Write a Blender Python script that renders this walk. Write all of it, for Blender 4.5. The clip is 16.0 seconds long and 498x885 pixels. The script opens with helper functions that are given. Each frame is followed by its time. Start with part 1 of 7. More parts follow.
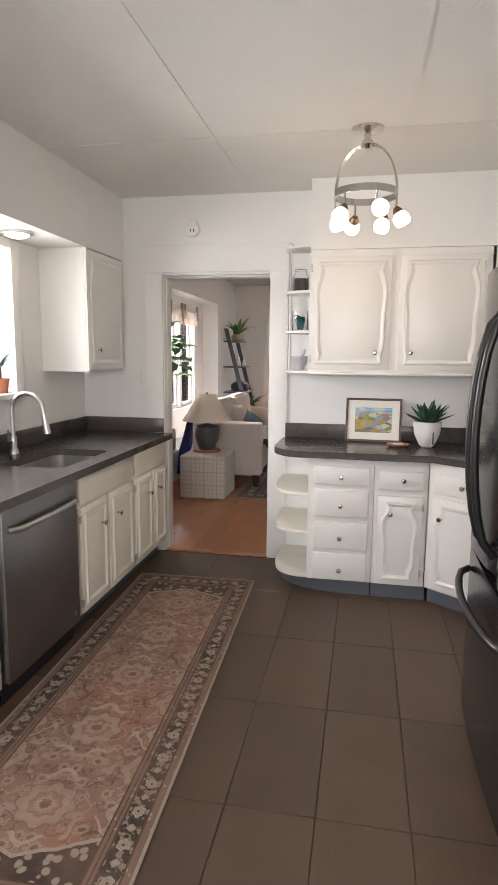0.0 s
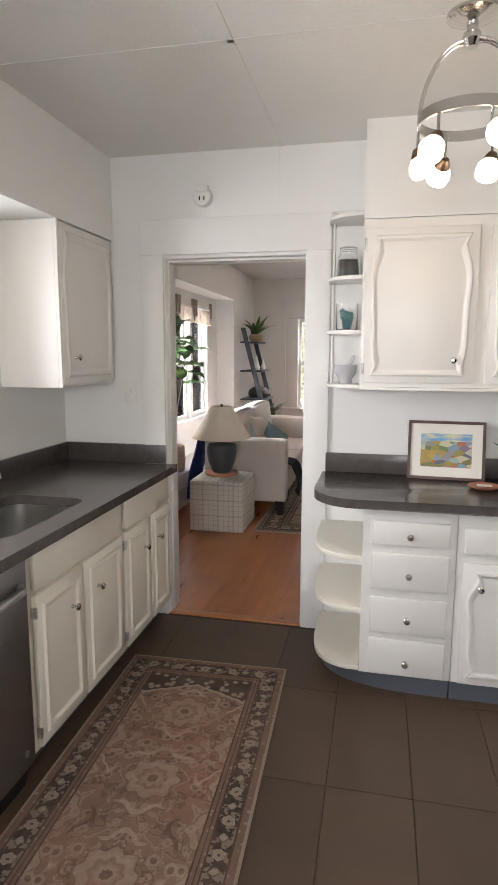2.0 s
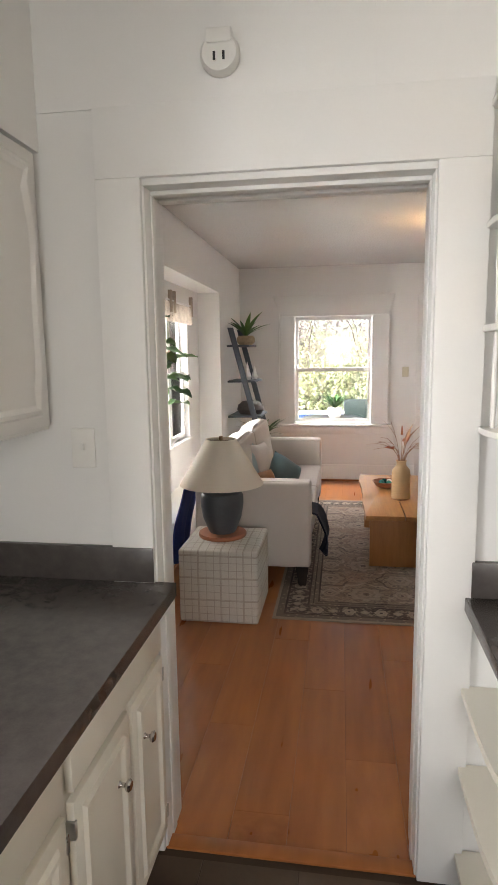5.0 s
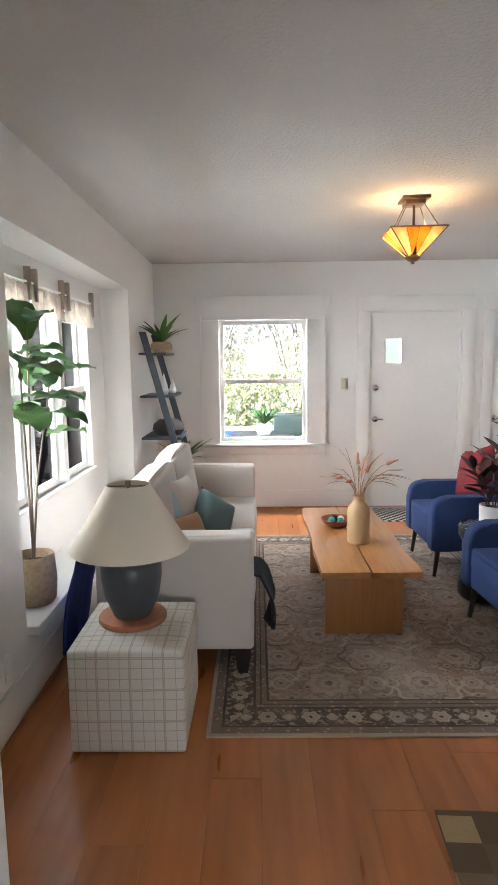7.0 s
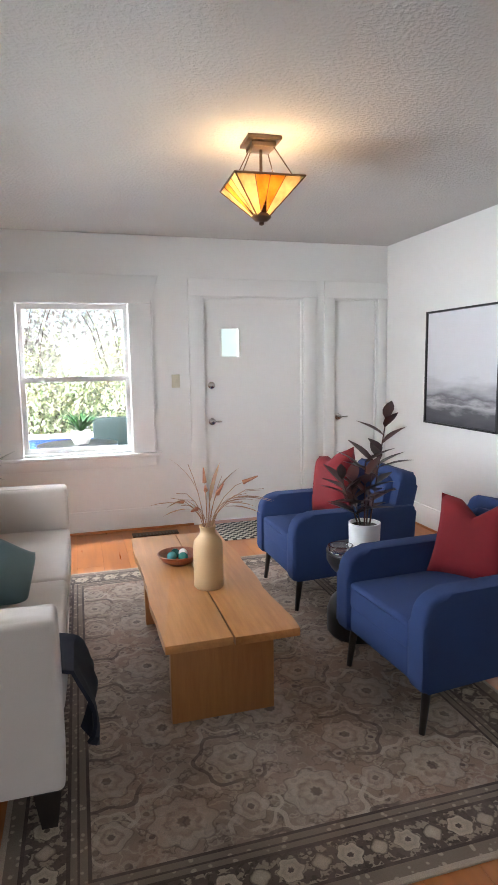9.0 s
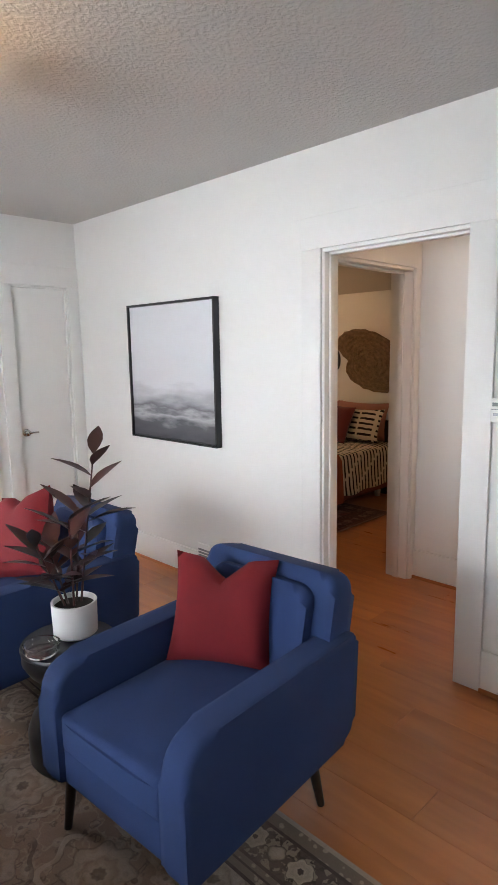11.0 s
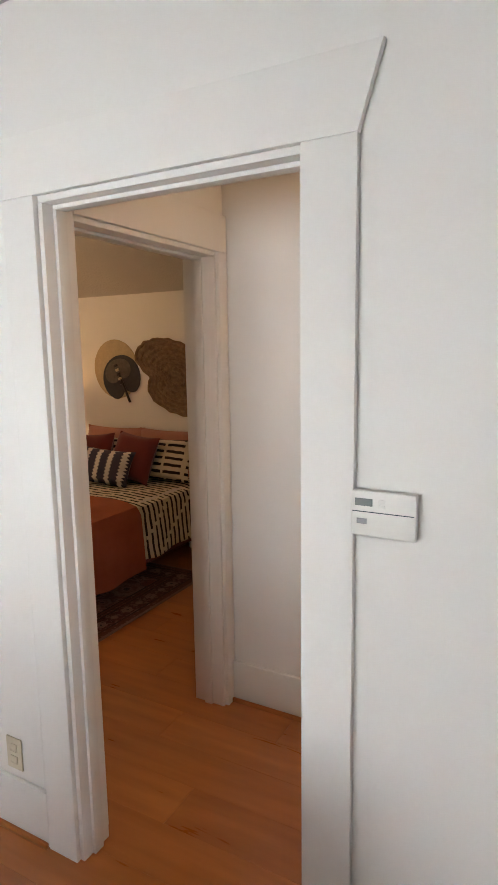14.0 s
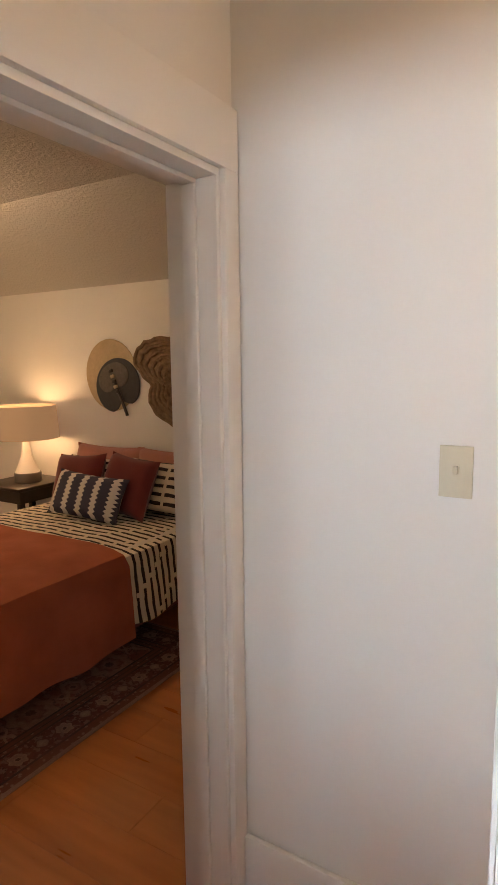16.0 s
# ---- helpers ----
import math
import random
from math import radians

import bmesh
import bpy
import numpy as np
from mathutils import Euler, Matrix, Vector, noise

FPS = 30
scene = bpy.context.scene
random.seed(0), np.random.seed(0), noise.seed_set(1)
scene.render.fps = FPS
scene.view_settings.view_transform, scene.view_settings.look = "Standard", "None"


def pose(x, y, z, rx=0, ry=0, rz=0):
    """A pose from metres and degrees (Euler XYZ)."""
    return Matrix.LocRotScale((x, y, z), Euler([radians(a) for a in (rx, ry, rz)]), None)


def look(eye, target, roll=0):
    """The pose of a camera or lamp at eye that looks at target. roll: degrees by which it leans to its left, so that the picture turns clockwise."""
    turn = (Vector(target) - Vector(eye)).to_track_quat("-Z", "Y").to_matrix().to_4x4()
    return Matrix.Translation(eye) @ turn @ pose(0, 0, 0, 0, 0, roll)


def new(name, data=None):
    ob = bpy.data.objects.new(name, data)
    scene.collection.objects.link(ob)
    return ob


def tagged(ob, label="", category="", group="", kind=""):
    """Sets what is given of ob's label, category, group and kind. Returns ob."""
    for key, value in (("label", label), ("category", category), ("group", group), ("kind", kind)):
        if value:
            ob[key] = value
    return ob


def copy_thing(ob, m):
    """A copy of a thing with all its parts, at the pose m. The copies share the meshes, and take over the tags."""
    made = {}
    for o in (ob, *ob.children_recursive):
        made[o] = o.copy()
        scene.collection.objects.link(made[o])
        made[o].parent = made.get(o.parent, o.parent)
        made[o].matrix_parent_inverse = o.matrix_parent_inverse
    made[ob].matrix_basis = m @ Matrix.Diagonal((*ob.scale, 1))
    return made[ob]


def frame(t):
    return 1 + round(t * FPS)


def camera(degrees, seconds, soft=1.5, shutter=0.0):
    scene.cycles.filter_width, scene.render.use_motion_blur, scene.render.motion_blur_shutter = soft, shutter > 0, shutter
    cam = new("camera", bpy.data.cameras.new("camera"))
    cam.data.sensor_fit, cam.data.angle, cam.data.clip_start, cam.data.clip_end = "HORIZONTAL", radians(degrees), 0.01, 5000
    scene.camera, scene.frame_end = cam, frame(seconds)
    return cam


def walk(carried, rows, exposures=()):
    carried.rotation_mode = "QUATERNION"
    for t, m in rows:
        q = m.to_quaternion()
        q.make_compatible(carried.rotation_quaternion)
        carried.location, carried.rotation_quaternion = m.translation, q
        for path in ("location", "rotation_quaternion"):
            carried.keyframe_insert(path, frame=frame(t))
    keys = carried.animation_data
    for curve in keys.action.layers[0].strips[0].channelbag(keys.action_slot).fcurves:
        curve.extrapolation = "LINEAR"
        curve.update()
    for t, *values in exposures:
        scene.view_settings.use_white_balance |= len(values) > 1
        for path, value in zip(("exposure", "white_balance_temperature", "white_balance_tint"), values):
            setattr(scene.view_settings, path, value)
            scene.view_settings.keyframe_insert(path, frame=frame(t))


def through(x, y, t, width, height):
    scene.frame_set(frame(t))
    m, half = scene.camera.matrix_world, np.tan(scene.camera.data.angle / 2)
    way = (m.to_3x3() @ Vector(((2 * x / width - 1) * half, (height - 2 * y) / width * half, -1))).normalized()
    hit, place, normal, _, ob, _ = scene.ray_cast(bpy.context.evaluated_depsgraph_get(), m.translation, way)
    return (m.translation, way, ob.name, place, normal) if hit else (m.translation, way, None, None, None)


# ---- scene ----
cam = camera(45.6, 16.0)
SKY, SUN = 0.15, 5.0
PATH = [
    (0, (0.372, 0.095, 1.454), (0.0, 2.038, 1.159), 0.5),
    (0.5, (0.29, 0.321, 1.473), (-0.103, 2.261, 1.18), 0.4),
    (1, (0.217, 0.56, 1.456), (-0.187, 2.497, 1.165), 0.3),
    (1.5, (0.179, 0.86, 1.48), (-0.236, 2.795, 1.188), 0.3),
    (2, (0.108, 1.081, 1.5), (-0.312, 3.013, 1.201), 0.2),
    (2.5, (-0.013, 1.333, 1.514), (-0.437, 3.265, 1.217), 0.1),
    (3, (-0.12, 1.571, 1.547), (-0.55, 3.498, 1.229), -0.1),
    (3.2, (-0.162, 1.669, 1.551), (-0.587, 3.597, 1.226), -0.2),
    (5.3, (-0.567, 2.743, 1.536), (-0.828, 4.705, 1.253), -0.5),
    (5.5, (-0.598, 2.864, 1.521), (-0.827, 4.832, 1.243), -0.3),
    (6, (-0.581, 3.113, 1.55), (-0.758, 5.086, 1.274), -0.6),
    (6.5, (-0.613, 3.316, 1.543), (-0.72, 5.294, 1.273), -0.6),
    (7, (-0.66, 3.572, 1.548), (-0.69, 5.554, 1.282), -0.7),
    (7.5, (-0.668, 3.787, 1.53), (-0.603, 5.768, 1.263), -0.8),
    (8, (-0.644, 4.052, 1.523), (-0.45, 6.024, 1.253), -0.8),
    (8.5, (-0.607, 4.3, 1.506), (-0.249, 6.249, 1.238), -0.7),
    (9, (-0.588, 4.527, 1.483), (-0.043, 6.432, 1.213), -0.8),
    (9.5, (-0.553, 4.78, 1.477), (0.216, 6.606, 1.204), -0.8),
    (10, (-0.455, 4.987, 1.475), (0.55, 6.693, 1.19), -0.9),
    (10.2, (-0.4, 5.067, 1.487), (0.696, 6.715, 1.199), -0.8),
    (12.3, (0.302, 5.642, 1.599), (1.956, 6.716, 1.269), -1.2),
    (12.5, (0.395, 5.672, 1.6), (2.07, 6.715, 1.274), -1.0),
    (13, (0.646, 5.735, 1.621), (2.355, 6.723, 1.302), -0.8),
    (13.5, (0.858, 5.828, 1.61), (2.585, 6.789, 1.297), -0.8),
    (14, (1.102, 5.981, 1.631), (2.835, 6.931, 1.326), -0.9),
    (14.5, (1.319, 6.087, 1.592), (3.054, 7.039, 1.302), -0.8),
    (15, (1.592, 6.185, 1.605), (3.319, 7.151, 1.32), -0.8),
    (15.5, (1.814, 6.303, 1.58), (3.527, 7.297, 1.305), -0.8),
    (16, (2.001, 6.474, 1.568), (3.699, 7.497, 1.301), -0.7),
]
EXPOSURE = [(0.0, 0.74, 7050, 20), (3.0, 0.70, 6800, 17), (5.5, 0.72, 7150, 16), (7.0, 0.92, 6450, 12), (10.0, 0.85, 6250, 14), (12.5, 0.85, 6600, 12), (14.5, 0.72, 6700, 13), (16.0, 0.98, 6350, 12)]
walk(cam, [(t, look(eye, target, roll)) for t, eye, target, roll in PATH], EXPOSURE)

# ---- light ----
world = bpy.data.worlds.new("sky")
scene.world = world
world.use_nodes = True
wn = world.node_tree.nodes
sky = wn.new("ShaderNodeTexSky")
sky.sky_type = "NISHITA"
sky.sun_disc = False
sky.sun_elevation = radians(48)
sky.sun_rotation = radians(150)
wn["Background"].inputs["Strength"].default_value = SKY
world.node_tree.links.new(sky.outputs[0], wn["Background"].inputs["Color"])
sun = new("sun", bpy.data.lights.new("sun", "SUN"))
sun.data.energy, sun.data.angle, sun.data.color = SUN, radians(0.5), (1.0, 0.95, 0.88)
sun.matrix_world = look((3, -5, 8), (0, 0, 0))


def daylight(name, at, target, w, h, watts):
    """The sky's light before a window."""
    lamp = new(name, bpy.data.lights.new(name, "AREA"))
    lamp.data.shape, lamp.data.size, lamp.data.size_y = "RECTANGLE", w, h
    lamp.data.energy, lamp.data.color = watts, (0.90, 0.96, 1.0)
    lamp.matrix_world = look(at, target)


daylight("daylight_bay", (-3.3, 8.2, 1.9), (0, 8.2, 0.7), 10.0, 3.6, 1850)
daylight("daylight_sink", (-2.6, 2.7, 1.85), (0, 3.1, 0.9), 1.8, 1.4, 130)
daylight("daylight_kitchen", (0, -2.2, 1.9), (-0.5, 3, 0.0), 2.6, 1.5, 108)
daylight("daylight_front", (-0.6, 10.25, 2.45), (-0.6, 8.2, 0.3), 1.2, 0.6, 150)


def bulb(name, at, watts, colour, radius=0.03):
    lamp = new(name, bpy.data.lights.new(name, "POINT"))
    lamp.data.energy, lamp.data.color, lamp.data.shadow_soft_size = watts, colour, radius
    lamp.location = at
    return lamp


# ---- materials ----
class Nodes:
    """A small builder for node materials."""

    def __init__(self, name):
        self.m = bpy.data.materials.new(name)
        self.m.use_nodes = True
        self.t = self.m.node_tree
        self.b = self.t.nodes["Principled BSDF"]
        self.o = self.t.nodes["Material Output"]

    def n(self, kind, **sets):
        node = self.t.nodes.new("ShaderNode" + kind)
        for key, value in sets.items():
            if key in node.inputs:
                node.inputs[key].default_value = value
        return node

    def link(self, a, b):
        self.t.links.new(a, b)

    def math(self, op, a, b=0.0, c=None):
        node = self.t.nodes.new("ShaderNodeMath")
        node.operation = op
        for i, v in enumerate((a, b, c)):
            if v is None:
                continue
            if isinstance(v, (int, float)):
                node.inputs[i].default_value = v
            else:
                self.link(v, node.inputs[i])
        return node.outputs[0]

    def mix(self, f, a, b):
        node = self.t.nodes.new("ShaderNodeMix")
        node.data_type = "RGBA"
        for i, v in ((0, f), (6, a), (7, b)):
            if isinstance(v, (int, float)):
                node.inputs[i].default_value = v
            elif isinstance(v, tuple):
                node.inputs[i].default_value = (*v[:3], 1)
            else:
                self.link(v, node.inputs[i])
        return node.outputs[2]

    def ramp(self, f, stops):
        node = self.t.nodes.new("ShaderNodeValToRGB")
        els = node.color_ramp.elements
        while len(els) < len(stops):
            els.new(0.5)
        for el, (p, c) in zip(els, stops):
            el.position, el.color = p, (*c[:3], 1)
        self.link(f, node.inputs[0])
        return node.outputs[0]

    def coord(self, which="Object"):
        return self.t.nodes.new("ShaderNodeTexCoord").outputs[which]

    def scaled(self, s, which="Object", shift=None):
        node = self.t.nodes.new("ShaderNodeMapping")
        self.link(self.coord(which), node.inputs[0])
        node.inputs["Scale"].default_value = s
        if shift is not None:
            self.link(shift, node.inputs["Location"])
        return node.outputs[0]

    def noise(self, scale, detail=3.0, vector=None, rough=0.5):
        node = self.n("TexNoise", Scale=scale, Detail=detail, Roughness=rough)
        self.link(vector if vector is not None else self.coord(), node.inputs["Vector"])
        return node.outputs[0]

    def voronoi(self, scale, vector=None, feature="F1", out="Distance"):
        node = self.n("TexVoronoi", Scale=scale)
        node.feature = feature
        self.link(vector if vector is not None else self.coord(), node.inputs["Vector"])
        return node.outputs[out]

    def bump(self, height, strength=0.2, distance=0.01):
        node = self.n("Bump", Strength=strength, Distance=distance)
        self.link(height, node.inputs["Height"])
        self.link(node.outputs[0], self.b.inputs["Normal"])

    def base(self, c):
        if isinstance(c, tuple):
            self.b.inputs["Base Color"].default_value = (*c[:3], 1)
        else:
            self.link(c, self.b.inputs["Base Color"])

    def set(self, **kw):
        for k, v in kw.items():
            self.b.inputs[k.replace("_", " ")].default_value = v


def shade(c, f):
    return tuple(max(0, min(1, v * f)) for v in c)


def plain(name, c, rough=0.5, metal=0.0, vary=0.08, scale=6.0, bump=0.05, grain=120.0, per_object=0.0, **more):
    """A surface with slow blotches, fine grain and a little relief."""
    k = Nodes(name)
    slow, fine = k.noise(scale, 3), k.noise(grain, 2)
    f = k.math("ADD", k.math("MULTIPLY", slow, 0.7), k.math("MULTIPLY", fine, 0.3))
    if per_object:
        info = k.t.nodes.new("ShaderNodeObjectInfo")
        f = k.math("ADD", f, k.math("MULTIPLY", k.math("SUBTRACT", info.outputs["Random"], 0.5), per_object))
    k.base(k.ramp(f, [(0.25, shade(c, 1 - vary)), (0.75, shade(c, 1 + vary))]))
    k.link(k.math("ADD", k.math("MULTIPLY", slow, 0.15), rough - 0.075), k.b.inputs["Roughness"])
    k.set(Metallic=metal, **more)
    if bump:
        k.bump(fine, bump, 0.004)
    return k.m


def ceiling_paint(name, c, strength):
    k = Nodes(name)
    lumps, fine = k.noise(55, 3), k.noise(1.5, 2)
    k.base(k.ramp(fine, [(0.3, shade(c, 0.96)), (0.7, c)]))
    k.set(Roughness=0.9)
    k.bump(k.ramp(lumps, [(0.42, (0, 0, 0)), (0.62, (1, 1, 1))]), strength, 0.012)
    return k.m


def wood(name, dark, light, along=(1.2, 18, 18), rough=0.35, per_object=0.35, bump=0.06, coat=0.0, soft=0.62):
    """Long grain; the scale along the grain is the small one."""
    k = Nodes(name)
    info = k.t.nodes.new("ShaderNodeObjectInfo")
    shift = k.math("MULTIPLY", info.outputs["Random"], 37.0)
    v = k.scaled(along, shift=shift)
    fibre = k.noise(3.0, 6, v, soft)
    broad = k.noise(0.7, 2, v)
    f = k.math("ADD", k.math("MULTIPLY", fibre, 0.6), k.math("MULTIPLY", broad, 0.4))
    f = k.math("ADD", f, k.math("MULTIPLY", k.math("SUBTRACT", info.outputs["Random"], 0.5), per_object))
    k.base(k.ramp(f, [(0.3, dark), (0.7, light)]))
    k.link(k.math("ADD", k.math("MULTIPLY", fibre, 0.15), rough - 0.07), k.b.inputs["Roughness"])
    k.b.inputs["Coat Weight"].default_value = coat
    k.bump(fibre, bump, 0.003)
    return k.m


def fabric(name, c, vary=0.1, weave=420.0, bump=0.25, rough=0.9, sheen=0.2):
    k = Nodes(name)
    v = k.scaled((weave, weave, weave))
    threads = k.noise(1.0, 1, v)
    slow = k.noise(5, 3)
    f = k.math("ADD", k.math("MULTIPLY", slow, 0.5), k.math("MULTIPLY", threads, 0.5))
    k.base(k.ramp(f, [(0.3, shade(c, 1 - vary)), (0.7, shade(c, 1 + vary))]))
    k.set(Roughness=rough)
    k.b.inputs["Sheen Weight"].default_value = sheen
    k.bump(threads, bump, 0.002)
    return k.m


def rug_material(name, hx, hy, field, motif, border, border_light, line, w, pitch, grid, corners=0.0, rust=0.5):
    """A worn oriental rug: guard stripes, a dark band of rosettes, and a field of blossoms, rings and vines; w: width of the border."""
    k = Nodes(name)
    warp = k.t.nodes.new("ShaderNodeVectorMath")
    warp.operation = "MULTIPLY_ADD"
    nz = k.n("TexNoise", Scale=14.0, Detail=2.0)
    k.link(k.coord(), nz.inputs["Vector"])
    k.link(nz.outputs["Color"], warp.inputs[0])
    warp.inputs[1].default_value = (0.022, 0.022, 0)
    shift = k.t.nodes.new("ShaderNodeVectorMath")
    k.link(k.coord(), shift.inputs[0])
    shift.inputs[1].default_value = (-0.011, -0.011, 0)
    k.link(shift.outputs[0], warp.inputs[2])
    raw, sep = k.t.nodes.new("ShaderNodeSeparateXYZ"), k.t.nodes.new("ShaderNodeSeparateXYZ")
    k.link(k.coord(), raw.inputs[0])
    k.link(warp.outputs[0], sep.inputs[0])
    rx, ry = k.math("ABSOLUTE", raw.outputs[0]), k.math("ABSOLUTE", raw.outputs[1])
    ax, ay = k.math("ABSOLUTE", sep.outputs[0]), k.math("ABSOLUTE", sep.outputs[1])
    both = k.t.nodes.new("ShaderNodeCombineXYZ")
    k.link(ax, both.inputs[0])
    k.link(ay, both.inputs[1])
    mirrored = both.outputs[0]
    dx, dy = k.math("SUBTRACT", hx, rx), k.math("SUBTRACT", hy, ry)
    d = k.math("MINIMUM", dx, dy)
    fine = k.noise(42, 3)
    wear = k.noise(4.5, 5, None, 0.65)
    pile = k.noise(330, 2)

    def rosette(u, v, radius, petals):
        r = k.math("SQRT", k.math("ADD", k.math("MULTIPLY", u, u), k.math("MULTIPLY", v, v)))
        lobes = k.math("COSINE", k.math("MULTIPLY", k.math("ARCTAN2", v, u), float(petals)))
        return r, k.math("DIVIDE", r, k.math("MULTIPLY_ADD", lobes, 0.09 * radius, 0.91 * radius))

    def over(below, f, stops, strength=1.0):
        """Paint stops of (place, colour, cover) along f onto below."""
        col = k.ramp(f, [(p, c) for p, c, a in stops])
        mask = k.ramp(f, [(p, (a, a, a)) for p, c, a in stops])
        return k.mix(k.math("MULTIPLY", mask, strength), below, col)

    # field
    ground = k.ramp(k.noise(7, 5, None, 0.6), [(0.32, shade(field, 0.78)), (0.5, field), (0.68, shade(field, 1.25))])
    inside = k.mix(k.math("MULTIPLY", k.ramp(k.noise(2.2, 3), [(0.45, (0, 0, 0)), (0.6, (1, 1, 1))]), rust), ground, (field[0] * 1.35, field[1] * 0.98, field[2] * 0.85))
    vine = k.ramp(k.noise(9, 3, mirrored, 0.55), [(0.455, (0, 0, 0)), (0.475, (1, 1, 1)), (0.49, (1, 1, 1)), (0.51, (0, 0, 0))])
    inside = k.mix(k.math("MULTIPLY", vine, 0.55), inside, shade(motif, 1.05))
    stalk = k.ramp(k.noise(13, 3, mirrored, 0.55), [(0.53, (0, 0, 0)), (0.55, (1, 1, 1)), (0.565, (1, 1, 1)), (0.585, (0, 0, 0))])
    inside = k.mix(k.math("MULTIPLY", stalk, 0.6), inside, line)
    inside = over(inside, k.voronoi(16, mirrored), [(0.0, line, 0.7), (0.16, line, 0.7), (0.2, motif, 0.8), (0.33, motif, 0.7), (0.38, motif, 0.0)], 0.7)
    px, py = grid
    for ox, oy, radius, petals in ((0.0, 0.0, 0.27, 8), (px / 2, py / 2, 0.22, 6), (px / 2, 0.0, 0.15, 5)):
        u = k.math("PINGPONG", k.math("ADD", ax, ox), px / 2)
        v = k.math("PINGPONG", k.math("ADD", ay, oy), py / 2)
        r, f = rosette(u, v, radius * min(px, py), petals)
        inside = over(inside, f, [(0.0, line, 0.9), (0.16, line, 0.9), (0.22, shade(motif, 1.25), 0.95), (0.5, shade(field, 1.1), 0.8), (0.6, shade(motif, 1.15), 0.95), (0.9, motif, 0.9), (0.97, line, 0.75), (1.0, line, 0.0)], 0.62)
        hoop = k.math("ABSOLUTE", k.math("SUBTRACT", f, 1.5))
        broken = k.ramp(k.noise(5, 2, mirrored), [(0.46, (0, 0, 0)), (0.52, (1, 1, 1))])
        inside = k.mix(k.math("MULTIPLY", k.math("MULTIPLY", k.math("LESS_THAN", hoop, 0.09), broken), 0.7), inside, line if petals == 6 else shade(motif, 1.2))
    if corners:
        # cut corners of the border's colour past a slanted line
        slant = k.math("ADD", k.math("MULTIPLY", ax, 0.42), k.math("SUBTRACT", ay, hy - w - corners))
        dark = over(border, k.voronoi(24, mirrored), [(0.0, border_light, 0.9), (0.28, border_light, 0.8), (0.36, border_light, 0.0)])
        inside = k.mix(k.math("GREATER_THAN", slant, 0.09), inside, dark)
        inside = k.mix(k.math("LESS_THAN", k.math("ABSOLUTE", k.math("SUBTRACT", slant, 0.09)), 0.007), inside, border_light)
    # border
    side = k.math("LESS_THAN", dx, dy)
    along = k.math("ADD", k.math("MULTIPLY", side, ay), k.math("MULTIPLY", k.math("SUBTRACT", 1.0, side), ax))
    u = k.math("PINGPONG", along, pitch / 2)
    v = k.math("ADD", k.math("SUBTRACT", d, w * 0.5), k.math("MULTIPLY", k.math("SUBTRACT", fine, 0.5), 0.02))
    band = k.mix(k.ramp(k.noise(30, 2, mirrored), [(0.50, (0, 0, 0)), (0.54, (1, 1, 1))]), border, shade(border_light, 0.62))
    band = k.mix(k.ramp(k.noise(48, 2, mirrored), [(0.56, (0, 0, 0)), (0.60, (1, 1, 1))]), band, shade(border, 0.6))
    r, f = rosette(u, v, w * 0.17, 6)
    band = over(band, f, [(0.0, line, 1), (0.2, line, 1), (0.28, border_light, 1), (0.55, shade(border_light, 0.75), 1), (0.9, border_light, 1), (1.0, shade(border, 0.6), 1), (1.15, border, 0.0)])
    r, f = rosette(k.math("SUBTRACT", pitch / 2, u), v, w * 0.13, 4)
    band = over(band, f, [(0.0, border_light, 1), (0.7, shade(border_light, 0.8), 1), (0.95, shade(border, 0.6), 1), (1.1, border, 0.0)])
    guard = k.mix(k.ramp(k.voronoi(34, mirrored), [(0.2, (1, 1, 1)), (0.3, (0, 0, 0))]), shade(field, 0.72), shade(border_light, 0.8))
    t = k.math("DIVIDE", d, w)
    main = k.math("LESS_THAN", k.math("ABSOLUTE", k.math("SUBTRACT", t, 0.5)), 0.24)
    band = k.mix(main, guard, band)
    for at, wide in ((0.25, 0.022), (0.75, 0.022), (0.86, 0.014), (0.98, 0.022)):
        band = k.mix(k.math("LESS_THAN", k.math("ABSOLUTE", k.math("SUBTRACT", t, at)), wide), band, shade(line, 0.8))
    band = k.mix(k.math("LESS_THAN", t, 0.07), band, shade(border_light, 0.85))
    c = k.mix(k.math("LESS_THAN", t, 1.0), inside, band)
    c = k.mix(k.math("MULTIPLY", k.ramp(wear, [(0.42, (0, 0, 0)), (0.7, (1, 1, 1))]), 0.4), c, shade(field, 1.05))
    c = k.mix(k.math("MULTIPLY", k.ramp(pile, [(0.35, (1, 1, 1)), (0.6, (0, 0, 0))]), 0.28), c, shade(field, 0.45))
    k.base(c)
    k.set(Roughness=0.95)
    k.bump(pile, 0.4, 0.004)
    return k.m


def glow(name, c, strength, base=(0.8, 0.8, 0.8)):
    k = Nodes(name)
    k.base(base)
    k.b.inputs["Emission Color"].default_value = (*c, 1)
    k.b.inputs["Emission Strength"].default_value = strength
    k.set(Roughness=0.4)
    return k.m


def clear_glass(name, tint=(1, 1, 1), rough=0.0):
    k = Nodes(name)
    k.base(tint)
    k.set(Roughness=rough, IOR=1.45)
    k.b.inputs["Transmission Weight"].default_value = 1.0
    return k.m


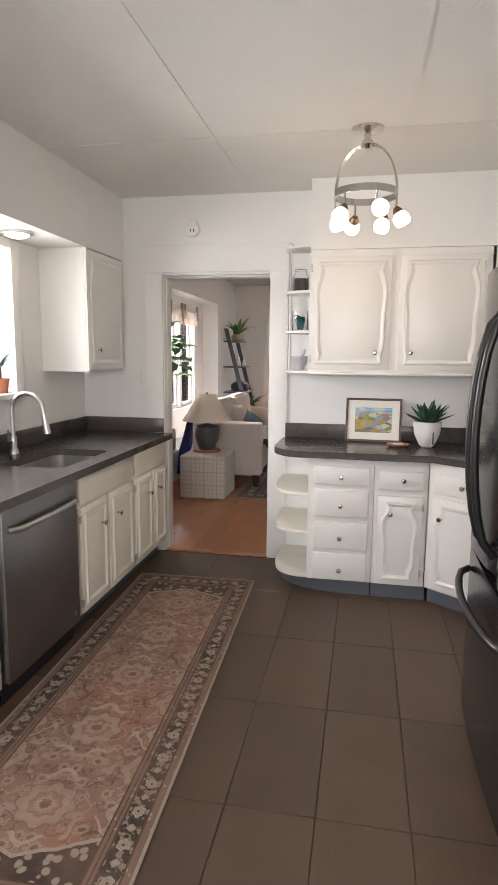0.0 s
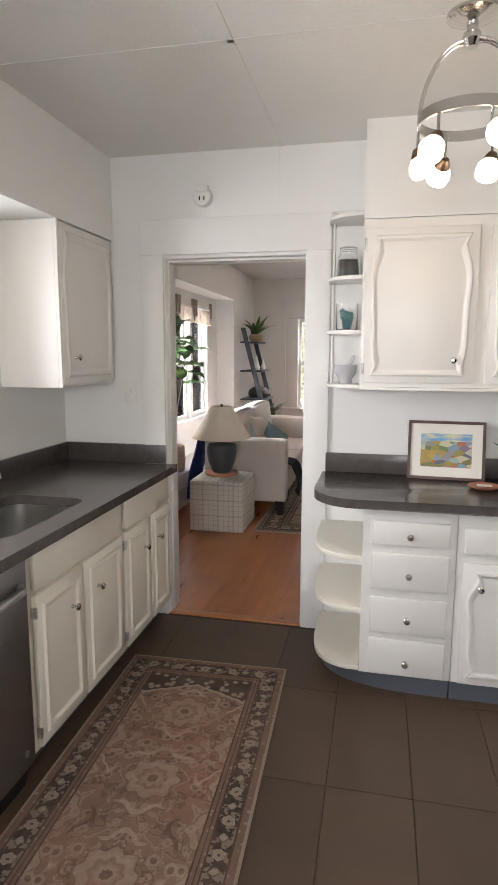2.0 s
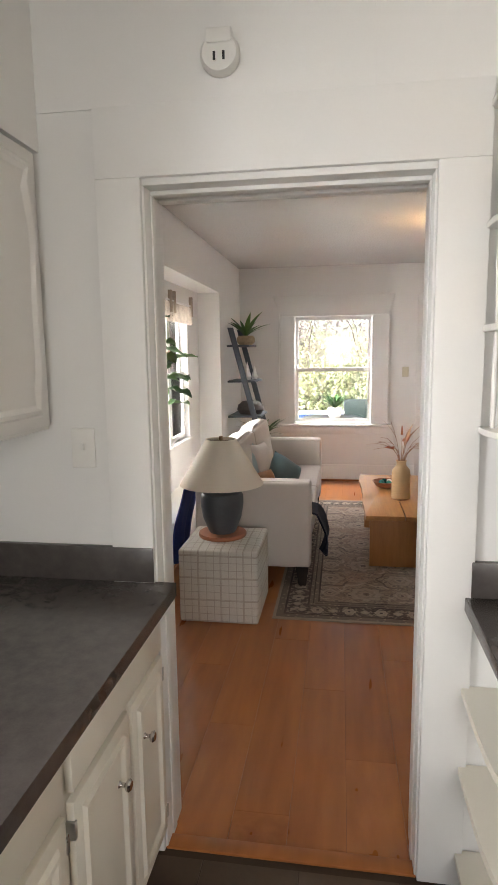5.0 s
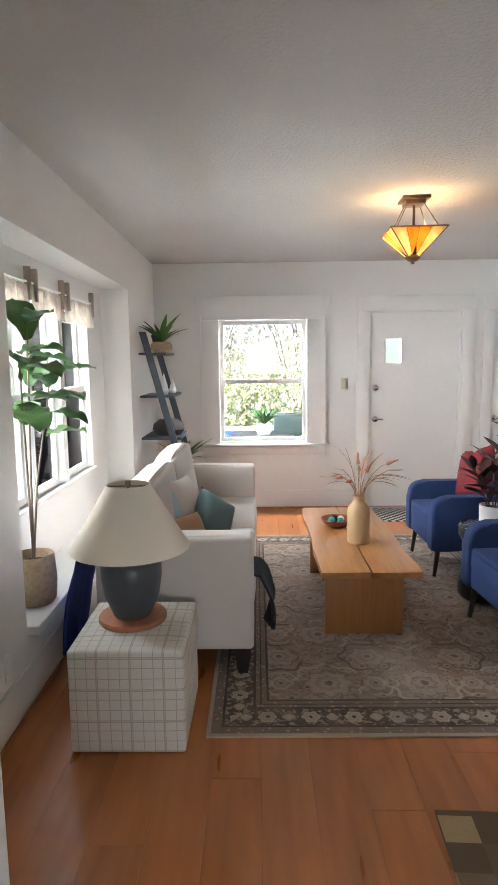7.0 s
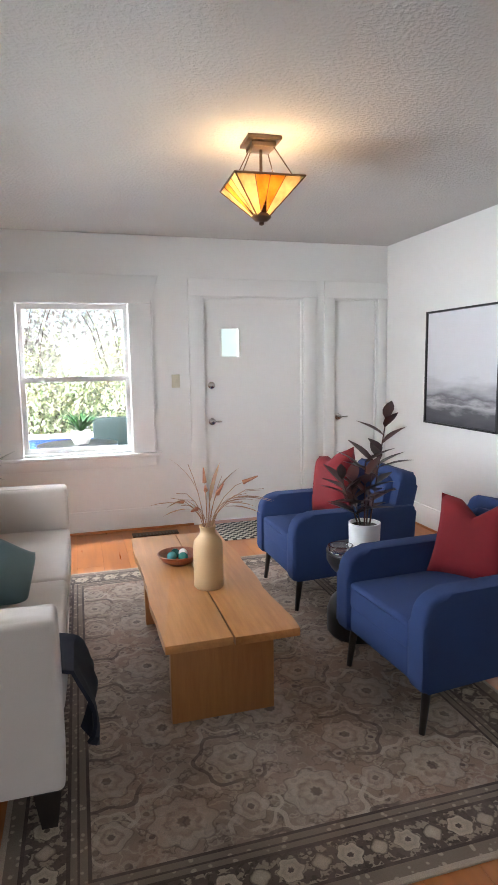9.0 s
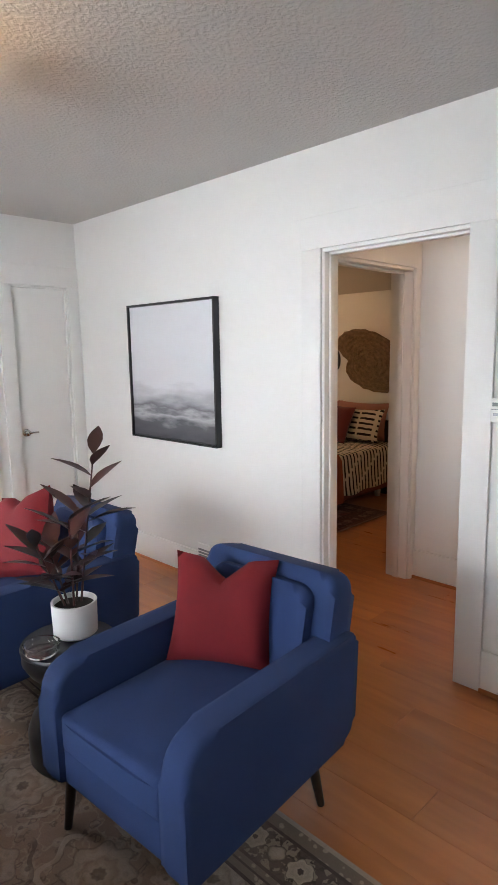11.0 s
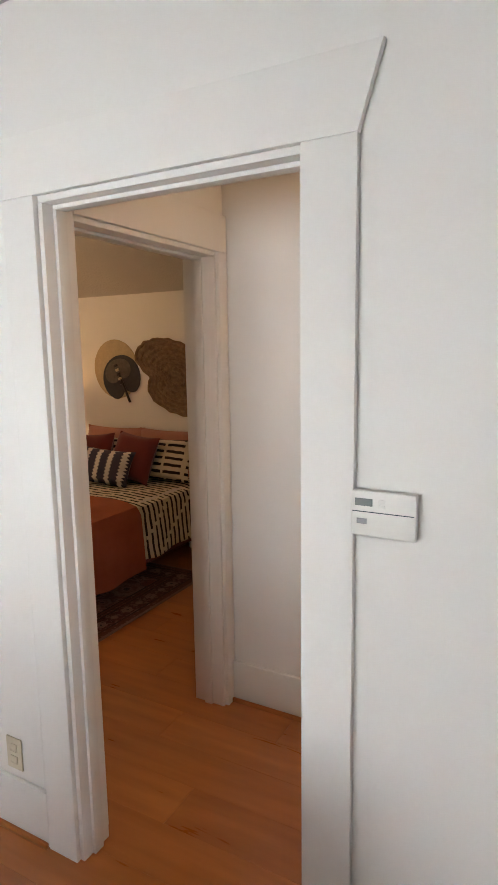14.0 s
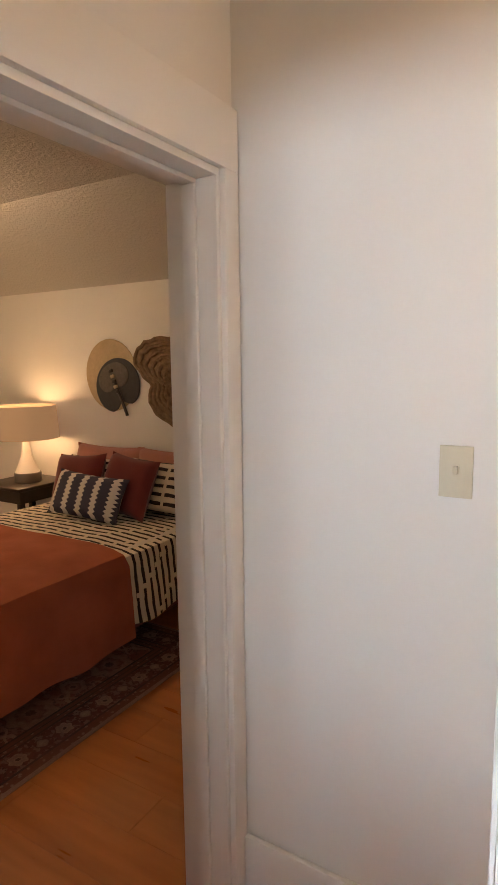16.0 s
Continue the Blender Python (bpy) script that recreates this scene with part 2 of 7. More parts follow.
def pane_glass(name):
    """Thin flat glass: a faint gloss over clear."""
    k = Nodes(name)
    clear, gloss = k.n("BsdfTransparent"), k.n("BsdfGlossy", Roughness=0.02)
    fres, mixed = k.n("Fresnel", IOR=1.35), k.n("MixShader")
    k.link(fres.outputs[0], mixed.inputs[0])
    k.link(clear.outputs[0], mixed.inputs[1])
    k.link(gloss.outputs[0], mixed.inputs[2])
    k.link(mixed.outputs[0], k.o.inputs[0])
    return k.m


def leaf_material(name, dark, light, rough=0.4, through=0.15):
    k = Nodes(name)
    geo = k.t.nodes.new("ShaderNodeNewGeometry")
    info = k.t.nodes.new("ShaderNodeObjectInfo")
    own = k.math("FRACT", k.math("ADD", geo.outputs["Random Per Island"], info.outputs["Random"]))
    f = k.math("ADD", k.math("MULTIPLY", own, 0.6), k.math("MULTIPLY", k.noise(14, 3), 0.4))
    k.base(k.ramp(f, [(0.15, dark), (0.85, light)]))
    k.set(Roughness=rough)
    k.b.inputs["Subsurface Weight"].default_value = through
    k.b.inputs["Subsurface Radius"].default_value = (0.02, 0.03, 0.01)
    return k.m


WALL = plain("wall_paint", (0.79, 0.785, 0.76), 0.55, vary=0.02, scale=1.2, bump=0.06, grain=160)
TRIM = plain("trim_paint", (0.80, 0.795, 0.77), 0.55, vary=0.02, scale=2, bump=0.03)
# White ceiling greyed: its dimness is put into the paint colour.
CEIL = ceiling_paint("dimmed_textured_ceiling", (0.56, 0.55, 0.525), 0.25)
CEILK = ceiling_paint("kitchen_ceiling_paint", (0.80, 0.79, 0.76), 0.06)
CABINET = plain("cabinet_paint", (0.76, 0.74, 0.70), 0.32, vary=0.025, scale=4, bump=0.03)
CREAM = plain("cream_cabinet_paint", (0.80, 0.76, 0.66), 0.35, vary=0.03, scale=4, bump=0.03)
COUNTER = plain("dark_stone_counter", (0.070, 0.061, 0.057), 0.22, vary=0.25, scale=30, bump=0.02, grain=300)
KICK = plain("toe_kick_paint", (0.10, 0.11, 0.13), 0.5)
TILE = plain("brown_floor_tile", (0.086, 0.054, 0.034), 0.50, vary=0.22, scale=5, bump=0.08, grain=60, per_object=0.22)
GROUT = plain("dark_grout", (0.066, 0.043, 0.029), 0.9)
PLANK = wood("floor_plank", (0.33, 0.102, 0.024), (0.50, 0.18, 0.048), along=(7, 0.8, 7), rough=0.30, per_object=0.16, coat=0.2, soft=0.42)
PLANKBED = plain("floor_underlay", (0.10, 0.035, 0.012), 0.8)
STEEL = plain("brushed_steel", (0.55, 0.55, 0.54), 0.3, 1.0, vary=0.06, scale=20, bump=0.02)
DARKSTEEL = plain("dark_stainless", (0.27, 0.27, 0.28), 0.36, 1.0, vary=0.06, scale=12, bump=0.02)
CHROME = plain("nickel", (0.62, 0.60, 0.57), 0.16, 1.0, vary=0.04)
FRIDGE = plain("black_fridge_steel", (0.035, 0.036, 0.04), 0.2, 0.7, vary=0.1, scale=10, bump=0.01)
BLACK = plain("black_lacquer", (0.012, 0.012, 0.013), 0.35, vary=0.2)
DARKLEG = wood("espresso_wood", (0.012, 0.008, 0.006), (0.03, 0.02, 0.015), along=(20, 20, 2), rough=0.4)
SOFA = fabric("off_white_upholstery", (0.59, 0.53, 0.48), 0.06)
BLUE = fabric("navy_blue_upholstery", (0.019, 0.043, 0.135), 0.18, sheen=0.0)
RED = fabric("dark_red_cushion", (0.17, 0.006, 0.011), 0.25, sheen=0.0)
MAROON = fabric("maroon_cushion", (0.13, 0.016, 0.014), 0.2)
TEAL = fabric("grey_teal_cushion", (0.11, 0.18, 0.19), 0.2)
TAN = fabric("tan_cushion", (0.36, 0.20, 0.11), 0.2)
PALEBLUE = fabric("pale_blue_cushion", (0.40, 0.52, 0.55), 0.15)
NAVY = fabric("navy_throw", (0.005, 0.007, 0.018), 0.3, weave=200, bump=0.5, sheen=0.0)
ROYAL = fabric("royal_blue_throw", (0.018, 0.04, 0.19), 0.25, weave=200, bump=0.5, sheen=0.0)
OAK = wood("honey_oak_slab", (0.38, 0.155, 0.045), (0.60, 0.29, 0.10), along=(14, 1.1, 14), rough=0.33, per_object=0.15, coat=0.3)
OAKV = wood("honey_oak_panel", (0.34, 0.13, 0.04), (0.52, 0.235, 0.08), along=(12, 12, 1.2), rough=0.35, per_object=0.12, coat=0.3)
CHERRY = wood("cherry_disc", (0.26, 0.09, 0.045), (0.42, 0.17, 0.09), along=(14, 1.2, 14), rough=0.4)
CLAY = plain("tan_stoneware", (0.60, 0.40, 0.21), 0.6, vary=0.06, scale=8)
GREYCLAY = plain("blue_grey_ceramic", (0.075, 0.085, 0.095), 0.4, vary=0.2, scale=9, bump=0.1)
WHITECLAY = plain("white_ceramic", (0.82, 0.81, 0.79), 0.3, vary=0.02)
TERRACOTTA = plain("terracotta", (0.40, 0.14, 0.07), 0.8, vary=0.12)
BASKET = plain("woven_straw", (0.48, 0.36, 0.23), 0.85, vary=0.3, scale=40, bump=0.6, grain=140)
SOIL = plain("potting_soil", (0.03, 0.02, 0.014), 0.95, vary=0.4, scale=60)
GREEN = leaf_material("green_leaf", (0.012, 0.045, 0.014), (0.05, 0.14, 0.03))
FIG = leaf_material("fig_leaf", (0.02, 0.07, 0.022), (0.10, 0.22, 0.045), through=0.25)
BURGUNDY = leaf_material("burgundy_leaf", (0.014, 0.016, 0.014), (0.09, 0.022, 0.022))
GRASSY = leaf_material("dried_grass", (0.28, 0.13, 0.07), (0.42, 0.28, 0.17), rough=0.8)
PLUME = leaf_material("rust_plume", (0.36, 0.12, 0.06), (0.48, 0.22, 0.12), rough=0.9)
SUCCULENT = leaf_material("succulent_leaf", (0.012, 0.05, 0.03), (0.035, 0.11, 0.055))
SHADE = fabric("linen_shade", (0.80, 0.72, 0.60), 0.04, sheen=0.0)
PANE = pane_glass("window_glass")
GLASS = clear_glass("clear_glass")
PLASTIC = plain("white_plastic", (0.78, 0.77, 0.73), 0.4, vary=0.02)
IVORY = plain("ivory_plastic", (0.62, 0.58, 0.44), 0.4, vary=0.03)
PAPER = plain("mat_board", (0.80, 0.77, 0.70), 0.8, vary=0.02)
FRAMEWOOD = wood("dark_picture_frame", (0.05, 0.02, 0.014), (0.09, 0.04, 0.03), rough=0.4)
BRONZE = plain("bronze", (0.20, 0.14, 0.10), 0.35, 0.9, vary=0.15)
GREYPAINT = plain("slate_grey_painted_wood", (0.06, 0.075, 0.095), 0.5, vary=0.15)
LCD = plain("display", (0.16, 0.18, 0.17), 0.3)
VENT = plain("brown_register", (0.07, 0.035, 0.02), 0.5, 0.4)


# ---- mesh helpers ----
def thing(name, label, category, at=(0, 0, 0), turn=0.0, group="", kind=""):
    ob = new(name)
    ob.empty_display_size = 0.1
    ob.matrix_basis = pose(*at, 0, 0, turn)
    return tagged(ob, label, category, group, kind)


def part(name, bm, material, parent=None, label="", smooth=True, angle=40):
    bmesh.ops.recalc_face_normals(bm, faces=bm.faces)
    me = bpy.data.meshes.new(name)
    bm.to_mesh(me)
    bm.free()
    me.materials.append(material)
    if smooth:
        me.shade_smooth()
        me.set_sharp_from_angle(angle=radians(angle))
    ob = new(name, me)
    if parent:
        ob.parent = parent
    if label:
        ob["label"] = label
    return ob


def solid(name, bm, material, label, category, group="", kind="", smooth=True):
    return tagged(part(name, bm, material, None, "", smooth), label, category, group, kind)


def boxes(*list_, bevel=0.0, seg=2):
    """One bmesh of boxes (x0, x1, y0, y1, z0, z1)."""
    bm = bmesh.new()
    for b in list_:
        add_box(bm, b)
    if bevel:
        bmesh.ops.bevel(bm, geom=list(bm.edges), offset=bevel, segments=seg, profile=0.5, affect="EDGES")
    return bm


def add_box(bm, b, m=None):
    x0, x1, y0, y1, z0, z1 = b
    vs = [bm.verts.new((x, y, z)) for x in (x0, x1) for y in (y0, y1) for z in (z0, z1)]
    if m is not None:
        for v in vs:
            v.co = m @ v.co
    for f in ((0, 1, 3, 2), (4, 6, 7, 5), (0, 4, 5, 1), (2, 3, 7, 6), (0, 2, 6, 4), (1, 5, 7, 3)):
        bm.faces.new([vs[i] for i in f])


def lathe(profile, n=32, at=(0, 0, 0)):
    """Turned shape from (radius, height) pairs, closed where the radius is 0."""
    bm = bmesh.new()
    add_lathe(bm, profile, n, at)
    return bm


def add_lathe(bm, profile, n=32, at=(0, 0, 0), m=None):
    rings = []
    for r, z in profile:
        if r < 1e-6:
            co = Vector((at[0], at[1], at[2] + z))
            rings.append([bm.verts.new(m @ co if m else co)])
        else:
            ring = []
            for i in range(n):
                a = 2 * math.pi * i / n
                co = Vector((at[0] + r * math.cos(a), at[1] + r * math.sin(a), at[2] + z))
                ring.append(bm.verts.new(m @ co if m else co))
            rings.append(ring)
    for a, b in zip(rings, rings[1:]):
        for i in range(n):
            j = (i + 1) % n
            if len(a) == 1 and len(b) > 1:
                bm.faces.new((a[0], b[j], b[i]))
            elif len(b) == 1 and len(a) > 1:
                bm.faces.new((a[i], a[j], b[0]))
            elif len(a) > 1:
                bm.faces.new((a[i], a[j], b[j], b[i]))


def tube(points, r, n=8, taper=None):
    bm = bmesh.new()
    add_tube(bm, points, r, n, taper)
    return bm


def add_tube(bm, points, r, n=8, taper=None):
    pts = [Vector(p) for p in points]
    rings, side = [], None
    for i, p in enumerate(pts):
        way = (pts[min(i + 1, len(pts) - 1)] - pts[max(i - 1, 0)]).normalized()
        if side is None:
            side = way.orthogonal().normalized()
        side = (side - way * side.dot(way)).normalized()
        other = way.cross(side)
        k = r * (1 if taper is None else 1 + (taper - 1) * i / (len(pts) - 1))
        rings.append([bm.verts.new(p + k * (math.cos(2 * math.pi * j / n) * side + math.sin(2 * math.pi * j / n) * other)) for j in range(n)])
    for a, b in zip(rings, rings[1:]):
        for j in range(n):
            bm.faces.new((a[j], a[(j + 1) % n], b[(j + 1) % n], b[j]))
    bm.faces.new(rings[0])
    bm.faces.new(rings[-1])


def prism(outline, z0, z1, bevel=0.0, axis="z", seg=2):
    """An outline drawn in a plane and thickened along an axis."""
    bm = bmesh.new()

    def place(u, v, w):
        return {"z": (u, v, w), "y": (u, w, v), "x": (w, u, v)}[axis]
    low = [bm.verts.new(place(u, v, z0)) for u, v in outline]
    high = [bm.verts.new(place(u, v, z1)) for u, v in outline]
    n = len(outline)
    bm.faces.new(low)
    bm.faces.new(high)
    for i in range(n):
        bm.faces.new((low[i], low[(i + 1) % n], high[(i + 1) % n], high[i]))
    if bevel:
        rims = [e for e in bm.edges if (e.verts[0] in low) == (e.verts[1] in low)]
        bmesh.ops.bevel(bm, geom=rims, offset=bevel, segments=seg, profile=0.5, affect="EDGES")
    return bm


def rounded(x0, x1, y0, y1, corners, n=8):
    """Outline of a rectangle; corners: radii at (x0,y0), (x1,y0), (x1,y1), (x0,y1)."""
    out = []
    for (cx, cy, sx, sy, a0), r in zip(((x0, y0, 1, 1, 180), (x1, y0, -1, 1, 270), (x1, y1, -1, -1, 0), (x0, y1, 1, -1, 90)), corners):
        if r <= 0:
            out.append((cx, cy))
            continue
        for i in range(n + 1):
            a = radians(a0 + 90 * i / n)
            out.append((cx + sx * r + r * math.cos(a), cy + sy * r + r * math.sin(a)))
    return out


def pillow(w, h, d, n=14, seed=1, crease=0.0):
    """A stuffed cushion, w wide (x), h high (z), d thick (y), pinched at its corners."""
    bm = bmesh.new()
    grids = []
    for side in (-1, 1):
        g = []
        for i in range(n + 1):
            for j in range(n + 1):
                u, v = 2 * i / n - 1, 2 * j / n - 1
                fat = ((1 - u ** 4) * (1 - v ** 4)) ** 0.55 if abs(u) < 1 and abs(v) < 1 else 0
                pull = 1 - 0.09 * (1 - abs(v) ** 2) * abs(u) ** 3
                pull2 = 1 - 0.09 * (1 - abs(u) ** 2) * abs(v) ** 3
                lump = 0.10 * noise.noise(Vector((u * 1.4 + seed, v * 1.4, side * 2.0)))
                dent = crease * max(0, 1 - abs(u) * 2.2) * max(0, v)
                g.append(bm.verts.new((u * w / 2 * pull, side * d / 2 * fat * (1 + lump), v * h / 2 * pull2 - dent * h * 0.35 + h / 2)))
        grids.append(g)
    for g in grids:
        for i in range(n):
            for j in range(n):
                a = i * (n + 1) + j
                bm.faces.new((g[a], g[a + 1], g[a + n + 2], g[a + n + 1]))
    bmesh.ops.remove_doubles(bm, verts=bm.verts, dist=0.0008)
    return bm


def add_leaf(bm, base, way, up, length, width, curl=0.25, n=5, fold=0.15):
    """A pointed leaf that starts at base, runs along way and droops."""
    way, up = Vector(way).normalized(), Vector(up)
    side = way.cross(up)
    side = side.normalized() if side.length > 1e-4 else way.orthogonal().normalized()
    nor = side.cross(way).normalized()
    rows = []
    for i in range(n + 1):
        t = i / n
        w = width * math.sin(math.pi * min(0.985, 0.04 + 0.95 * t ** 0.85)) / 2
        c = Vector(base) + way * length * t - nor * curl * length * t * t
        rows.append([bm.verts.new(c - side * w + nor * fold * w), bm.verts.new(c), bm.verts.new(c + side * w + nor * fold * w)])
    for a, b in zip(rows, rows[1:]):
        bm.faces.new((a[0], a[1], b[1], b[0]))
        bm.faces.new((a[1], a[2], b[2], b[1]))


def soft_box(w, d, h, r, seg=4, puff=0.0, seed=0):
    """An upholstered block, centred in x and y, standing on z = 0."""
    bm = bmesh.new()
    add_box(bm, (-w / 2, w / 2, -d / 2, d / 2, 0, h))
    if puff:
        bmesh.ops.subdivide_edges(bm, edges=list(bm.edges), cuts=5, use_grid_fill=True)
        for v in bm.verts:
            u, q, s = 2 * v.co.x / w, 2 * v.co.y / d, 2 * v.co.z / h - 1
            k = puff * (1 + 0.3 * noise.noise(v.co * 3 + Vector((seed, 0, 0))))
            if abs(abs(s) - 1) < 1e-4:
                v.co.z += math.copysign(k * max(0, (1 - u ** 4)) * max(0, (1 - q ** 4)), s)
            if abs(abs(u) - 1) < 1e-4:
                v.co.x += math.copysign(k * 0.6 * max(0, (1 - s ** 4)) * max(0, (1 - q ** 4)), u)
            if abs(abs(q) - 1) < 1e-4:
                v.co.y += math.copysign(k * 0.6 * max(0, (1 - s ** 4)) * max(0, (1 - u ** 4)), q)
        sharp = [e for e in bm.edges if len(e.link_faces) == 2 and e.calc_face_angle() > 0.9]
        bmesh.ops.bevel(bm, geom=sharp, offset=r, segments=seg, profile=0.5, affect="EDGES", clamp_overlap=True)
    else:
        bmesh.ops.bevel(bm, geom=list(bm.edges), offset=r, segments=seg, profile=0.5, affect="EDGES")
    return bm


def moved(bm, m):
    bmesh.ops.transform(bm, matrix=m, verts=bm.verts)
    return bm


def joined(*bms):
    """Several bmeshes as one."""
    out = bmesh.new()
    for b in bms:
        me = bpy.data.meshes.new("t")
        b.to_mesh(me)
        b.free()
        out.from_mesh(me)
        bpy.data.meshes.remove(me)
    return out


def pierced(axis, a0, a1, b0, b1, z0, z1, holes):
    """A wall: a0..a1 its thickness along axis, b0..b1 its length, holes (b0, b1, z0, z1)."""
    cuts = sorted({b0, b1, *[h[0] for h in holes], *[h[1] for h in holes]})
    bm = bmesh.new()
    for p, q in zip(cuts, cuts[1:]):
        spans, z = [], z0
        for h in sorted((h for h in holes if h[0] < q - 1e-6 and h[1] > p + 1e-6), key=lambda h: h[2]):
            if h[2] > z + 1e-6:
                spans.append((z, h[2]))
            z = h[3]
        if z < z1 - 1e-6:
            spans.append((z, z1))
        for s, e in spans:
            add_box(bm, (a0, a1, p, q, s, e) if axis == "x" else (p, q, a0, a1, s, e))
    return bm


def setting(name, bm, material, label, category, smooth=False):
    return solid(name, bm, material, label, category, kind="structure", smooth=smooth)

# ---- the shell ----
KX0, KX1, KY0, DY0, DY1 = -1.65, 1.62, -1.6, 4.18, 4.32
LX0, LX1, LY1 = -1.72, 2.325, 9.79
KCEIL, LCEIL, HCEIL = 2.52, 2.56, 2.5
# kitchen walls: window over the sink, window behind
setting("wall_kitchen_west", pierced("x", KX0 - 0.16, KX0, KY0, DY0, 0, KCEIL, [(2.35, 3.28, 1.22, 2.04)]), WALL, "white painted kitchen wall with a window opening", "wall")
setting("wall_kitchen_south", pierced("y", KY0 - 0.14, KY0, KX0 - 0.16, KX1 + 0.14, 0, KCEIL, [(-1.0, 1.0, 0.9, 2.1)]), WALL, "white painted wall with a wide window", "wall")
setting("wall_kitchen_east", boxes((KX1, KX1 + 0.14, KY0, DY0, 0, KCEIL)), WALL, "white painted kitchen wall", "wall")
setting("wall_middle", pierced("y", DY0, DY1, LX0 - 0.3, LX1 + 0.145, 0, 2.7, [(-1.035, -0.268, 0, 2.012)]), WALL, "white painted wall with a cased doorway", "wall")
setting("soffit", boxes((KX0, -1.325, KY0, DY0 - 0.001, 2.095, KCEIL - 0.001)), WALL, "white boxed soffit above the sink", "soffit")
setting("soffit_over_cabinets", boxes((0.02, KX1, 3.915, DY0 - 0.001, 2.10, KCEIL - 0.001)), WALL, "white boxed soffit above wall cabinets", "soffit")
kc = bmesh.new()
add_box(kc, (KX0 - 0.16, KX1 + 0.14, KY0 - 0.14, DY0, KCEIL, KCEIL + 0.1))
for x in (-0.41, 0.54):
    add_box(kc, (x - 0.012, x + 0.012, KY0, DY0, KCEIL - 0.003, KCEIL))
for y in (1.0, 3.15):
    add_box(kc, (KX0, KX1, y - 0.010, y + 0.010, KCEIL - 0.003, KCEIL))
setting("ceiling_kitchen", kc, CEILK, "white kitchen ceiling with thin batten joints", "ceiling")
# living room
BAYY0, BAYY1, BAYZ0, BAYZ1, BAYX = 6.12, 8.56, 0.365, 2.165, -1.95
setting("wall_living_west", pierced("x", LX0 - 0.12, LX0, DY1, LY1, 0, 2.7, [(BAYY0, BAYY1, BAYZ0, BAYZ1)]), WALL, "white wall with a shallow window bay", "wall")
bay = bmesh.new()
add_box(bay, (BAYX - 0.14, LX0 - 0.12, BAYY0 - 0.1, BAYY0, BAYZ0 - 0.1, BAYZ1 + 0.1))
add_box(bay, (BAYX - 0.14, LX0 - 0.12, BAYY1, BAYY1 + 0.1, BAYZ0 - 0.1, BAYZ1 + 0.1))
add_box(bay, (BAYX - 0.14, LX0 - 0.12, BAYY0, BAYY1, BAYZ1, BAYZ1 + 0.1))
setting("wall_bay_reveal", bay, WALL, "white plaster reveals of the window bay", "wall")
BWIN = [(6.28, 6.86), (6.92, 7.42), (7.50, 8.08)]
setting("wall_bay", pierced("x", BAYX - 0.08, BAYX, BAYY0, BAYY1, BAYZ0, BAYZ1, [(a, b, 0.77, 1.97) for a, b in BWIN]), TRIM, "white window wall of the bay", "wall")
setting("bay_seat", boxes((BAYX, LX0 + 0.055, BAYY0 + 0.002, BAYY1 - 0.002, BAYZ0 - 0.04, BAYZ0 + 0.004), bevel=0.006), TRIM, "white painted ledge in the window bay", "ledge")
setting("wall_north", pierced("y", LY1, LY1 + 0.14, LX0 - 0.3, LX1 + 0.14, 0, 2.7, [(-1.055, -0.145, 0.72, 1.99), (0.505, 1.455, 0, 2.065), (1.765, 2.225, 0, 2.065)]), WALL,
        "white wall with front door, closet door and window", "wall")
setting("wall_living_east", pierced("x", LX1, LX1 + 0.11, DY1, 11.2, 0, 2.7, [(6.51, 7.298, 0, 2.058)]), WALL, "white wall with an opening to the hall", "wall")
setting("ceiling_living", boxes((LX0 - 0.12, LX1, DY1, LY1, LCEIL, LCEIL + 0.12)), CEIL, "white stippled plaster ceiling, greyed to look dimmer", "ceiling")
# hall and bedroom
HX0, HX1, BY0, BY1, BX1 = LX1 + 0.11, 3.34, 7.32, 7.47, 5.25
setting("wall_hall_east", boxes((HX1, HX1 + 0.12, 5.1, BY0, 0, 2.7)), WALL, "white hall wall", "wall")
setting("wall_hall_south", boxes((HX0, HX1, 5.1, 5.22, 0, 2.7)), WALL, "white hall end wall", "wall")
setting("wall_bedroom_south", pierced("y", BY0, BY1, HX0, BX1 + 0.12, 0, 2.7, [(2.46, 3.275, 0, 2.04)]), WALL, "white wall with the bedroom doorway", "wall")
setting("wall_bedroom_east", boxes((BX1, BX1 + 0.12, BY1, 11.2, 0, 2.7)), WALL, "cream-lit bedroom wall behind the bed", "wall")
setting("wall_bedroom_north", boxes((HX0, BX1 + 0.12, 11.2, 11.32, 0, 2.7)), WALL, "white bedroom wall", "wall")
setting("ceiling_hall", boxes((HX0, HX1, 5.22, BY0, HCEIL, HCEIL + 0.1)), CEILK, "white hall ceiling", "ceiling")
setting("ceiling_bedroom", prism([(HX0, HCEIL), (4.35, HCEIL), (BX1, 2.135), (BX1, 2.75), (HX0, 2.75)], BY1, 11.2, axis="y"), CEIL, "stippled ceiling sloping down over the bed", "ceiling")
# floors
setting("floor_kitchen", boxes((KX0, KX1, KY0, DY0 + 0.03, -0.12, -0.004)), GROUT, "dark grout under kitchen floor tiles", "floor")
setting("floor_living", boxes((LX0 - 0.1, BX1, DY0 + 0.03, 11.2, -0.12, -0.006)), PLANKBED, "orange-brown wood plank floor", "floor")


